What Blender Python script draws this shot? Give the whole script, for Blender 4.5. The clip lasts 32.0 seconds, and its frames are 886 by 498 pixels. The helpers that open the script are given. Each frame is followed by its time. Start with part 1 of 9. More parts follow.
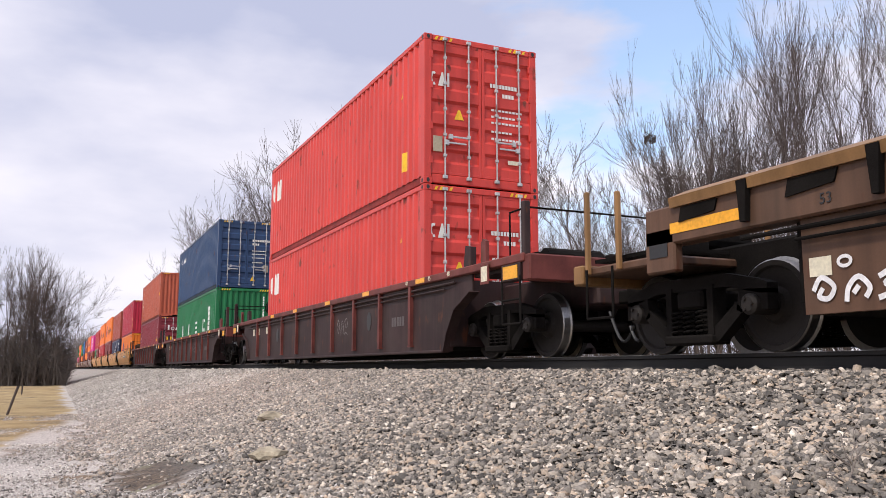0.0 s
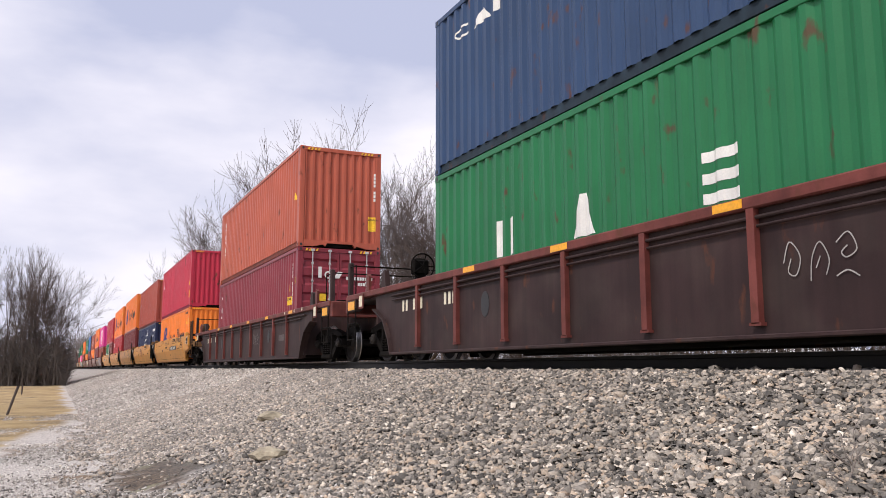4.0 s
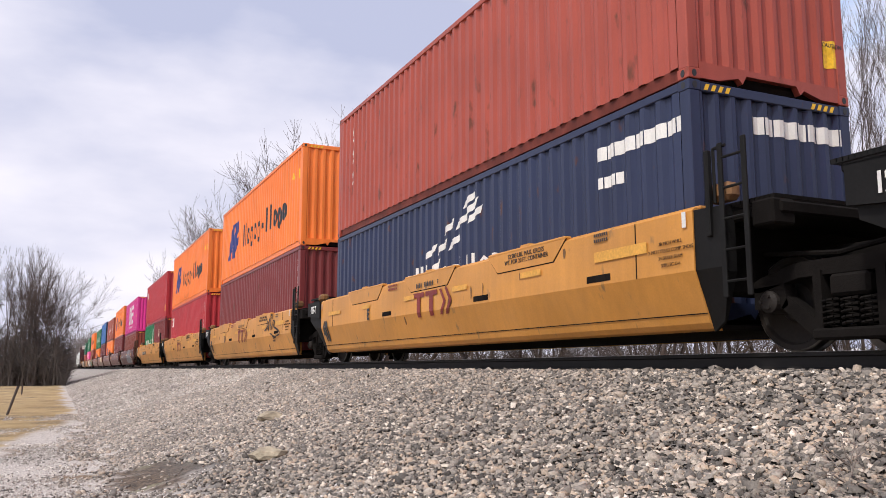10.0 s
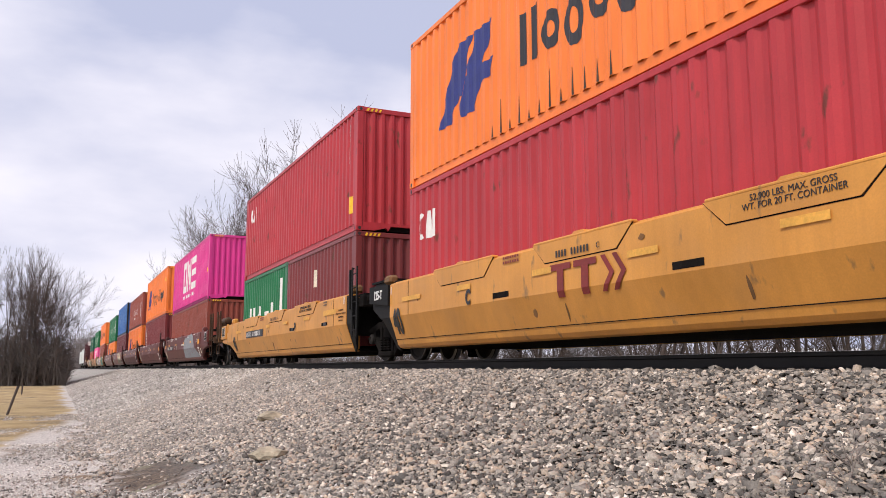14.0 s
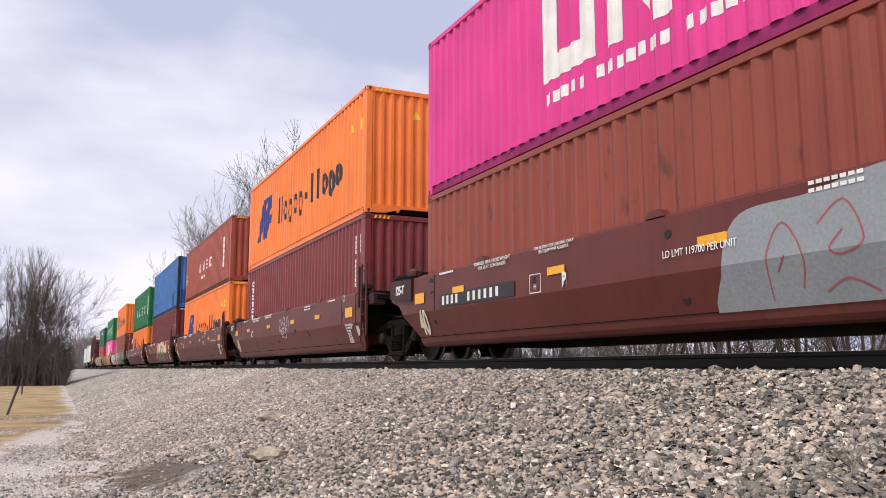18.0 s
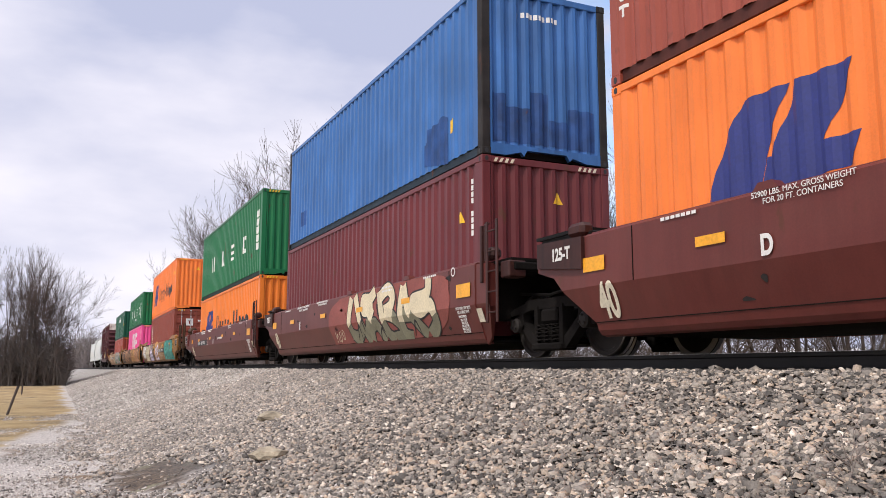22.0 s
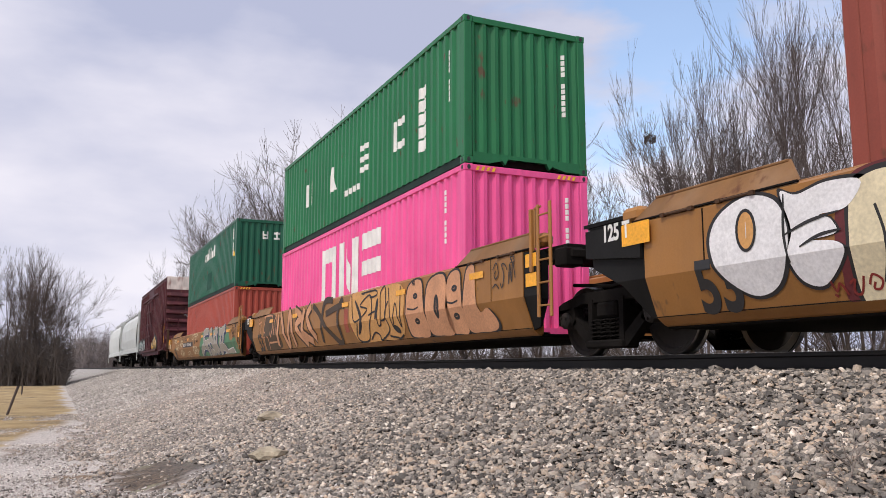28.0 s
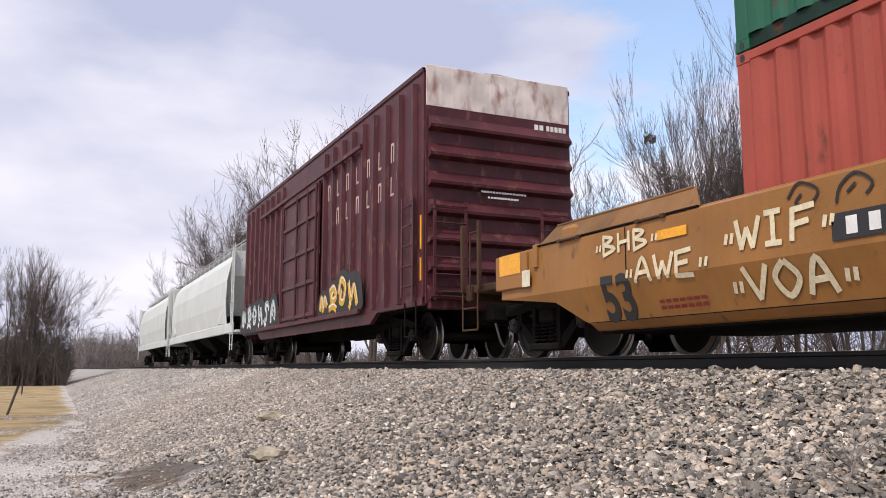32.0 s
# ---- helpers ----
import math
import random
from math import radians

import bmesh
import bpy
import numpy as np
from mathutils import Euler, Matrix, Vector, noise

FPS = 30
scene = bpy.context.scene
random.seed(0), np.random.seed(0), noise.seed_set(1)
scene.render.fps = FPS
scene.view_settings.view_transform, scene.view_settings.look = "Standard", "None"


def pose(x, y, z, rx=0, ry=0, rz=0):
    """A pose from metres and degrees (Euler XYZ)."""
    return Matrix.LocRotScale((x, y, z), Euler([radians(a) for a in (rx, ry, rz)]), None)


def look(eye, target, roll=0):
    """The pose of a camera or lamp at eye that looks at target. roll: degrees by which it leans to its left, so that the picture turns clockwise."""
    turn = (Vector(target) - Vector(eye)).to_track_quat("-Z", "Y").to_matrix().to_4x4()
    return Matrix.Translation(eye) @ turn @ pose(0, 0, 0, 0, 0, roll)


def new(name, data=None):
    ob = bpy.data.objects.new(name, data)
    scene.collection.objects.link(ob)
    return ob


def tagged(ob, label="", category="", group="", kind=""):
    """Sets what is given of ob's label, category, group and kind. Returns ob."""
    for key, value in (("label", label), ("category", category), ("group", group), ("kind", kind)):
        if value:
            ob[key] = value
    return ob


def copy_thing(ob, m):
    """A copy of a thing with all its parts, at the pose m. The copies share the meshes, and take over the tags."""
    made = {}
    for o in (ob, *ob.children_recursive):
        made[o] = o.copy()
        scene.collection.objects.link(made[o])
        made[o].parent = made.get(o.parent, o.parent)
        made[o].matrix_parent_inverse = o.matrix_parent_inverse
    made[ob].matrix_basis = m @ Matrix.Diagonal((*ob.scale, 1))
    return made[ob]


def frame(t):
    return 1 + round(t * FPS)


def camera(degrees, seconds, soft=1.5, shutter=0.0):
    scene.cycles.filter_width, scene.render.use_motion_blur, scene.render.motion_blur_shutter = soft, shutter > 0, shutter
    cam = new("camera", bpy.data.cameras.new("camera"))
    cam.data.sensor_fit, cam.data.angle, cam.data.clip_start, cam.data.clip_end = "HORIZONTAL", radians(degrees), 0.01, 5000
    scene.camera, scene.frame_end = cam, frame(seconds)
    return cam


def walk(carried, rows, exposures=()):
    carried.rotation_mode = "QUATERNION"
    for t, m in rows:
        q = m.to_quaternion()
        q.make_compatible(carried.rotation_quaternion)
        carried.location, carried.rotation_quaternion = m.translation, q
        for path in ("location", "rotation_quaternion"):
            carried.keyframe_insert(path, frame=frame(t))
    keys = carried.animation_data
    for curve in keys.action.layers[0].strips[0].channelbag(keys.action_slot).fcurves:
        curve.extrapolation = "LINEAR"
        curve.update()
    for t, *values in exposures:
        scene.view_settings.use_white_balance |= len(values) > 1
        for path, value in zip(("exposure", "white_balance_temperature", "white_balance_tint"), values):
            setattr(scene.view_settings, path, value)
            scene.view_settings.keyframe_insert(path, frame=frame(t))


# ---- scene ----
cam = camera(56.33, 32.0, soft=0.5)
EYE = Vector((0.0, -7.163, -0.159))
PITCH, YAW = radians(8.245), radians(65.085)
AIM = Vector((-math.sin(YAW) * math.cos(PITCH), math.cos(YAW) * math.cos(PITCH), math.sin(PITCH)))
STAND = look(EYE, EYE + AIM * 10)
walk(cam, [(0.0, STAND), (32.0, STAND)], [(0.0, 0.09), (24.0, 0.09), (25.5, 0.08), (28.0, -0.06), (29.5, 0.06), (31.0, 0.14), (32.0, 0.07)])

# way of the train along the track, metres at seconds
RUN = list(enumerate((0.0, 8.53, 17.09, 25.75, 34.36, 42.83, 51.31, 60.03, 68.75, 77.5, 86.25, 95.03, 103.93, 112.86, 121.95, 130.98, 140.0, 149.05, 158.17, 167.33, 176.42, 185.66, 194.88, 204.17, 213.5, 222.75, 232.25, 241.78, 251.3, 260.78, 270.23, 279.62, 288.95)))

# ---- light ----
SUN_DIR = Vector((0.34, -0.60, 0.92)).normalized()
world = bpy.data.worlds.new("sky")
scene.world = world
world.use_nodes = True


def build_sky():
    nt = world.node_tree
    nt.nodes.clear()
    N = nt.nodes.new
    out, bg = N("ShaderNodeOutputWorld"), N("ShaderNodeBackground")
    sky = N("ShaderNodeTexSky")
    sky.sky_type, sky.sun_disc = "NISHITA", False
    sky.sun_elevation = math.asin(SUN_DIR.z)
    sky.sun_rotation = math.atan2(SUN_DIR.x, SUN_DIR.y)
    sky.air_density, sky.dust_density = 1.0, 4.0
    L = nt.links.new
    co = N("ShaderNodeTexCoord")
    mp = N("ShaderNodeMapping")
    mp.inputs["Scale"].default_value = (1.0, 1.0, 2.6)
    L(co.outputs["Generated"], mp.inputs["Vector"])

    def cloud_noise(scale, detail, rough):
        n = N("ShaderNodeTexNoise")
        n.inputs["Scale"].default_value, n.inputs["Detail"].default_value, n.inputs["Roughness"].default_value = scale, detail, rough
        L(mp.outputs["Vector"], n.inputs["Vector"])
        return n.outputs["Fac"]

    def calc(op, x, y):
        q = N("ShaderNodeMath")
        q.operation = op
        for i, v in enumerate((x, y)):
            if isinstance(v, float):
                q.inputs[i].default_value = v
            else:
                L(v, q.inputs[i])
        return q.outputs[0]

    def towards(d, lo, hi):
        """How near the view lies to a direction, 0 to 1."""
        v = N("ShaderNodeVectorMath")
        v.operation = "DOT_PRODUCT"
        v.inputs[1].default_value = Vector(d).normalized()
        L(co.outputs["Generated"], v.inputs[0])
        r = N("ShaderNodeMapRange")
        r.interpolation_type = "SMOOTHSTEP"
        r.inputs[1].default_value, r.inputs[2].default_value = lo, hi
        L(v.outputs["Value"], r.inputs[0])
        return r.outputs[0]

    # breaks in the cloud beside the track, thicker cloud along the line
    gap = calc("ADD", towards((-0.75, 0.56, 0.36), 0.984, 0.9985), calc("MULTIPLY", towards((-0.64, 0.66, 0.39), 0.975, 0.999), 0.75))
    thick = calc("SUBTRACT", cloud_noise(3.4, 8.0, 0.55), calc("MULTIPLY", gap, 0.17))
    thick = calc("ADD", thick, calc("MULTIPLY", towards((-0.985, 0.10, 0.15), 0.955, 0.99), 0.14))
    cover = N("ShaderNodeValToRGB")
    cover.color_ramp.elements[0].position, cover.color_ramp.elements[1].position = 0.29, 0.44
    cover.color_ramp.elements[0].color = (0.10, 0.10, 0.10, 1)
    L(thick, cover.inputs["Fac"])
    light = calc("ADD", cloud_noise(2.0, 6.0, 0.5), calc("MULTIPLY", towards((-0.956, 0.15, 0.25), 0.98, 0.999), 0.12))
    light = calc("SUBTRACT", light, calc("MULTIPLY", towards((-0.90, 0.21, 0.39), 0.955, 0.995), 0.09))
    light = calc("ADD", light, calc("MULTIPLY", towards((-0.80, 0.50, 0.28), 0.94, 0.999), 0.06))
    tone = N("ShaderNodeValToRGB")
    tone.color_ramp.elements[0].position, tone.color_ramp.elements[1].position = 0.38, 0.64
    tone.color_ramp.elements[0].color = (0.47, 0.50, 0.67, 1)
    tone.color_ramp.elements[1].color = (0.87, 0.84, 0.925, 1)
    L(light, tone.inputs["Fac"])
    gain = N("ShaderNodeVectorMath")
    gain.operation = "SCALE"
    gain.inputs["Scale"].default_value = 0.27
    mix = N("ShaderNodeMix")
    mix.data_type = "RGBA"
    L(sky.outputs["Color"], gain.inputs[0])
    L(cover.outputs["Color"], mix.inputs["Factor"])
    L(gain.outputs["Vector"], mix.inputs[6])
    L(tone.outputs["Color"], mix.inputs[7])
    L(mix.outputs[2], bg.inputs["Color"])
    bg.inputs["Strength"].default_value = 1.10
    L(bg.outputs["Background"], out.inputs["Surface"])


build_sky()
sun = new("sun", bpy.data.lights.new("sun", "SUN"))
sun.data.energy, sun.data.angle, sun.data.color = 2.65, radians(6), (1.0, 0.94, 0.86)
sun.matrix_world = look(SUN_DIR * 50, (0, 0, 0))


# ---- materials ----
def lin(h):
    """Linear colour from a hex string."""
    c = [int(h[i:i + 2], 16) / 255 for i in (0, 2, 4)]
    return tuple(v / 12.92 if v <= 0.04045 else ((v + 0.055) / 1.055) ** 2.4 for v in c)


MATS = {}


def surface(name, rgb, rough=0.6, metal=0.0, grain=(30.0, 0.12), stain=(1.2, 0.18), streak=0.0, rust=0.0, rust_rgb=(0.10, 0.035, 0.018),
            bump=0.0, bump_scale=60.0, per_piece=0.0, dust=0.0, spec=0.5):
    """A procedural material: base colour with fine grain, broad stains, runs down the face, rust spots, dust and relief."""
    if name in MATS:
        return MATS[name]
    m = bpy.data.materials.new(name)
    m.use_nodes = True
    nt = m.node_tree
    p = nt.nodes["Principled BSDF"]
    N, L = nt.nodes.new, nt.links.new
    co = N("ShaderNodeTexCoord")
    info = N("ShaderNodeObjectInfo")
    add = N("ShaderNodeVectorMath")
    comb = N("ShaderNodeCombineXYZ")
    mul = N("ShaderNodeMath")
    mul.operation = "MULTIPLY"
    mul.inputs[1].default_value = 37.0
    L(info.outputs["Random"], mul.inputs[0])
    for i in range(3):
        L(mul.outputs[0], comb.inputs[i])
    L(co.outputs["Object"], add.inputs[0])
    L(comb.outputs[0], add.inputs[1])
    vec = add.outputs[0]
    col = N("ShaderNodeRGB")
    col.outputs[0].default_value = (*rgb, 1)
    cur = col.outputs[0]

    def noise_at(scale, detail=4.0, stretch=None):
        n = N("ShaderNodeTexNoise")
        n.inputs["Scale"].default_value, n.inputs["Detail"].default_value = scale, detail
        if stretch:
            mp = N("ShaderNodeMapping")
            mp.inputs["Scale"].default_value = stretch
            L(vec, mp.inputs["Vector"])
            L(mp.outputs[0], n.inputs["Vector"])
        else:
            L(vec, n.inputs["Vector"])
        return n.outputs["Fac"]

    def shade(fac, amount):
        nonlocal cur
        r = N("ShaderNodeMapRange")
        r.inputs[1].default_value, r.inputs[2].default_value = 0.3, 0.7
        r.inputs[3].default_value, r.inputs[4].default_value = 1 - amount, 1 + amount
        L(fac, r.inputs[0])
        v = N("ShaderNodeVectorMath")
        v.operation = "SCALE"
        L(cur, v.inputs[0])
        L(r.outputs[0], v.inputs["Scale"])
        cur = v.outputs[0]

    def blend(fac, lo, hi, rgb2, most=1.0):
        nonlocal cur
        r = N("ShaderNodeMapRange")
        r.inputs[1].default_value, r.inputs[2].default_value = lo, hi
        r.inputs[4].default_value = most
        L(fac, r.inputs[0])
        mx = N("ShaderNodeMix")
        mx.data_type = "RGBA"
        L(r.outputs[0], mx.inputs["Factor"])
        L(cur, mx.inputs[6])
        mx.inputs[7].default_value = (*rgb2, 1)
        cur = mx.outputs[2]

    if stain[1]:
        shade(noise_at(stain[0], 5.0), stain[1])
    if grain[1]:
        shade(noise_at(grain[0], 3.0), grain[1])
    if streak:
        shade(noise_at(1.0, 4.0, (9.0, 9.0, 0.5)), streak)
    if dust:
        blend(noise_at(1.7, 6.0), 0.45, 0.75, (0.30, 0.26, 0.21), dust)
    if rust:
        blend(noise_at(1.0, 8.0, (5.0, 5.0, 2.2)), 0.66 - rust * 0.12, 0.72, rust_rgb, 0.85)
    if per_piece:
        shade(info.outputs["Random"], per_piece)
    L(cur, p.inputs["Base Color"])
    p.inputs["Roughness"].default_value, p.inputs["Metallic"].default_value = rough, metal
    p.inputs["Specular IOR Level"].default_value = spec
    if bump:
        b = N("ShaderNodeBump")
        b.inputs["Strength"].default_value, b.inputs["Distance"].default_value = bump, 0.02
        L(noise_at(bump_scale, 5.0), b.inputs["Height"])
        L(b.outputs[0], p.inputs["Normal"])
    MATS[name] = m
    return m


def paint(name, hexcode, rough=0.42, **kw):
    a = dict(grain=(55.0, 0.05), stain=(0.9, 0.10), streak=0.08, rust=0.10, spec=0.35, bump=0.04, bump_scale=18.0)
    a.update(kw)
    return surface(name, lin(hexcode), rough, **a)


M_STEEL = surface("galvanised_steel", (0.55, 0.55, 0.54), 0.4, 0.6, rust=0.3)
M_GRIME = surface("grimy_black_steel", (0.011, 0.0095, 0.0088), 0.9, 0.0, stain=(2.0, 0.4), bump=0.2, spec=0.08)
M_BLACK = surface("black_car_paint", (0.010, 0.0098, 0.0098), 0.6, stain=(1.5, 0.3), dust=0.01, spec=0.15)
M_WHEEL = surface("worn_wheel_steel", (0.026, 0.022, 0.020), 0.7, 0.0, rust=0.0, spec=0.25)
M_TREAD = surface("polished_tread_steel", (0.30, 0.29, 0.28), 0.35, 1.0)
M_CAST = surface("grimy_casting_steel", (0.055, 0.040, 0.034), 0.8, stain=(3.0, 0.4))
M_SCUFF = surface("black_scuff", (0.02, 0.016, 0.015), 0.7, stain=(4.0, 0.5))
M_FADED = surface("faded_amber_reflector", lin("dca345"), 0.5, stain=(4.0, 0.12))
M_WHITE = surface("white_marking_paint", (0.78, 0.77, 0.74), 0.5, stain=(3.0, 0.10), grain=(60, 0.06))
M_CREAM = surface("cream_marking_paint", (0.74, 0.68, 0.52), 0.5, stain=(3.0, 0.12))
M_INK = surface("black_marking_paint", (0.02, 0.02, 0.022), 0.5)
M_NAVY = surface("navy_marking_paint", lin("2b3579"), 0.5, stain=(3.0, 0.10))
M_DKINK = surface("charcoal_marking_paint", lin("2b2a30"), 0.5, stain=(3.0, 0.12))
M_REFL = surface("amber_reflector", lin("f0a920"), 0.35, stain=(4.0, 0.10))
M_YELLOW = surface("yellow_sticker", lin("f0c02a"), 0.45, stain=(5.0, 0.10))
M_SEALRED = surface("red_marking_paint", lin("7a2420"), 0.5)
TTX_Y = paint("ochre_car_paint", "ce9044", 0.40, stain=(0.8, 0.14), streak=0.05, rust=0.10, rust_rgb=(0.22, 0.13, 0.06), dust=0.08, spec=0.3)
FLARE = paint("weathered_guide_paint", "7d5a38", 0.6, stain=(1.2, 0.3), streak=0.05, rust=0.3, dust=0.2, spec=0.2)
END_BROWN = paint("dark_brown_fitting_paint", "4a3526", 0.6, stain=(2.0, 0.3), rust=0.2, spec=0.2)
TTX_B = paint("oxide_brown_car_paint", "64302b", 0.42, stain=(0.8, 0.12), rust=0.1, dust=0.03, spec=0.3)
# darker oxide brown for plates and fittings at the joints
JOINT_B = paint("sooty_oxide_paint", "3a1d19", 0.55, stain=(2.0, 0.35), streak=0.3)
TTX_O = paint("faded_ochre_car_paint", "976937", 0.45, stain=(0.8, 0.20), streak=0.05, rust=0.12, rust_rgb=(0.10, 0.06, 0.035), dust=0.06, spec=0.3)
CP_D = paint("dark_umber_car_paint", "352525", 0.6, stain=(1.2, 0.25), streak=0.2, rust=0.2, dust=0.06, spec=0.25)
CP_R = paint("worn_red_car_paint", "6a3833", 0.55, stain=(2.5, 0.35), rust=0.6, spec=0.25)
BOXC = paint("maroon_boxcar_paint", "4c2127", 0.5, stain=(1.6, 0.3), streak=0.12, rust=0.6, rust_rgb=(0.16, 0.07, 0.05))
HOPW = paint("pale_grey_hopper_paint", "cfd3d0", 0.5, stain=(0.8, 0.06), streak=0.08, rust=0.0)
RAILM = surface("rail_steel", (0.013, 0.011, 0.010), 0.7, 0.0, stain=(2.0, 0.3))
RAILTOP = surface("bright_rail_head", (0.42, 0.41, 0.40), 0.3, 1.0)
BALLAST = surface("ballast_bed", lin("8f8781"), 0.95, grain=(40, 0.35), stain=(1.0, 0.18), bump=0.9, bump_scale=28)
BARK = surface("grey_bark", (0.082, 0.066, 0.061), 0.95, grain=(12, 0.3), stain=(0.7, 0.2))
TWIGS = surface("grey_brown_twig_bark", (0.115, 0.092, 0.086), 0.95, grain=(12, 0.3), stain=(0.7, 0.2))


# ---- geometry helpers ----
class Geo:
    """Vertices and faces gathered into one mesh."""

    def __init__(self):
        self.v, self.f, self.smooth = [], [], False

    def face(self, pts):
        n = len(self.v)
        self.v += [tuple(p) for p in pts]
        self.f.append(tuple(range(n, n + len(pts))))
        return self

    def box(self, x0, x1, y0, y1, z0, z1, c=0.0):
        """A box, its edges chamfered by c."""
        if c <= 0:
            n = len(self.v)
            self.v += [(x, y, z) for x in (x0, x1) for y in (y0, y1) for z in (z0, z1)]
            self.f += [tuple(n + i for i in q) for q in ((0, 1, 3, 2), (4, 6, 7, 5), (0, 4, 5, 1), (2, 3, 7, 6), (0, 2, 6, 4), (1, 5, 7, 3))]
            return self
        c = min(c, (x1 - x0) * 0.45, (y1 - y0) * 0.45, (z1 - z0) * 0.45)
        idx = {}
        X, Y, Z = (x0, x1), (y0, y1), (z0, z1)
        s = (1, -1)
        for i in (0, 1):
            for j in (0, 1):
                for k in (0, 1):
                    for a in range(3):
                        p = [X[i], Y[j], Z[k]]
                        for b, e in enumerate((i, j, k)):
                            if b != a:
                                p[b] += s[e] * c
                        idx[i, j, k, a] = len(self.v)
                        self.v.append(tuple(p))
        for a, (b, d) in enumerate(((1, 2), (0, 2), (0, 1))):
            for e in (0, 1):
                q = []
                for u, w in ((0, 0), (1, 0), (1, 1), (0, 1)):
                    k = [0, 0, 0]
                    k[a], k[b], k[d] = e, u, w
                    q.append(idx[(*k, a)])
                self.f.append(tuple(q) if (e == 1) != (a == 1) else tuple(q[::-1]))
        for a in range(3):
            b, d = [i for i in range(3) if i != a]
            for u in (0, 1):
                for w in (0, 1):
                    k0, k1 = [0, 0, 0], [0, 0, 0]
                    k0[b], k0[d], k1[b], k1[d] = u, w, u, w
                    k0[a], k1[a] = 0, 1
                    self.f.append((idx[(*k0, b)], idx[(*k1, b)], idx[(*k1, d)], idx[(*k0, d)]))
        for i in (0, 1):
            for j in (0, 1):
                for k in (0, 1):
                    self.f.append(tuple(idx[i, j, k, a] for a in range(3)))
        return self

    def prism(self, pts, axis, a, b):
        """A closed outline of 2D points, drawn out along an axis from a to b. Axis x: points are (y, z); y: (x, z); z: (x, y)."""
        def at(p, h):
            return {"x": (h, p[0], p[1]), "y": (p[0], h, p[1]), "z": (p[0], p[1], h)}[axis]
        n, k = len(self.v), len(pts)
        self.v += [at(p, a) for p in pts] + [at(p, b) for p in pts]
        self.f += [(n + i, n + (i + 1) % k, n + k + (i + 1) % k, n + k + i) for i in range(k)]
        self.f += [tuple(n + i for i in range(k))[::-1], tuple(n + k + i for i in range(k))]
        return self

    def tube(self, p0, p1, r, n=6, r1=None, caps=True):
        p0, p1 = Vector(p0), Vector(p1)
        r1 = r if r1 is None else r1
        d = (p1 - p0).normalized()
        u = d.orthogonal().normalized()
        w = d.cross(u)
        m = len(self.v)
        for p, rr in ((p0, r), (p1, r1)):
            for i in range(n):
                a = 2 * math.pi * i / n
                self.v.append(tuple(p + (u * math.cos(a) + w * math.sin(a)) * rr))
        self.f += [(m + i, m + (i + 1) % n, m + n + (i + 1) % n, m + n + i) for i in range(n)]
        if caps:
            self.f += [tuple(m + i for i in range(n))[::-1], tuple(m + n + i for i in range(n))]
        return self

    def rod(self, pts, r, n=6):
        for a, b in zip(pts, pts[1:]):
            self.tube(a, b, r, n)
        return self

    def lathe(self, prof, n=28, axis="y"):
        """A turned body: profile of (radius, height along the axis)."""
        m, k = len(self.v), len(prof)
        for i in range(n):
            a = 2 * math.pi * i / n
            for r, h in prof:
                self.v.append({"y": (r * math.cos(a), h, r * math.sin(a)), "z": (r * math.cos(a), r * math.sin(a), h), "x": (h, r * math.cos(a), r * math.sin(a))}[axis])
        for i in range(n):
            for j in range(k - 1):
                a, b = m + i * k + j, m + ((i + 1) % n) * k + j
                self.f.append((a, b, b + 1, a + 1))
        return self

    def mesh(self, name):
        me = bpy.data.meshes.new(name)
        me.from_pydata(self.v, [], self.f)
        bm = bmesh.new()
        bm.from_mesh(me)
        bmesh.ops.recalc_face_normals(bm, faces=bm.faces)
        bm.to_mesh(me)
        bm.free()
        if self.smooth:
            me.polygons.foreach_set("use_smooth", [True] * len(me.polygons))
        return me


def part(name, geo, material, parent=None, label="", at=None):
    """One mesh object, from a Geo or a mesh, under a thing or a part. The material hangs on the object, so meshes can be shared."""
    me = geo.mesh(name) if isinstance(geo, Geo) else geo
    if not me.materials:
        me.materials.append(None)
    ob = new(name, me)
    ob.material_slots[0].link = "OBJECT"
    ob.material_slots[0].material = material
    if parent:
        ob.parent = parent
    if at is not None:
        ob.matrix_basis = at
    if label:
        ob["label"] = label
    return ob


KEEP = {}


def kept(key, build):
    """The mesh of that key, built once."""
    if key not in KEEP:
        KEEP[key] = build().mesh(key[0])
    return KEEP[key]


def thing(name, m, label, category, group="", kind=""):
    ob = new(name)
    ob.empty_display_size = 0.3
    ob.matrix_basis = m
    return tagged(ob, label, category, group, kind)


MOVING = []


# ---- containers ----
W2 = 1.219
PITCH_C, DEPTH_C = 0.2785, 0.036


def wave(length, pitch=PITCH_C, depth=DEPTH_C):
    """The bends of a pressed sheet along a run that is centred on 0: (place, depth)."""
    n = int(length / pitch)
    x = -n * pitch / 2
    out = [(-length / 2, 0.0)]
    for _ in range(n):
        out += [(x + pitch * q, d) for q, d in ((0.13, 0.0), (0.37, depth), (0.63, depth), (0.87, 0.0))]
        x += pitch
    out.append((length / 2, 0.0))
    return out


def depth_at(prof, x):
    return float(np.interp(x, [p[0] for p in prof], [p[1] for p in prof]))


def side_sheet(L, H):
    g = Geo()
    prof = wave(L - 0.34)
    z0, z1 = 0.16, H - 0.07
    for (xa, da), (xb, db) in zip(prof, prof[1:]):
        g.face([(xa, da, z0), (xb, db, z0), (xb, db, z1), (xa, da, z1)])
    return g


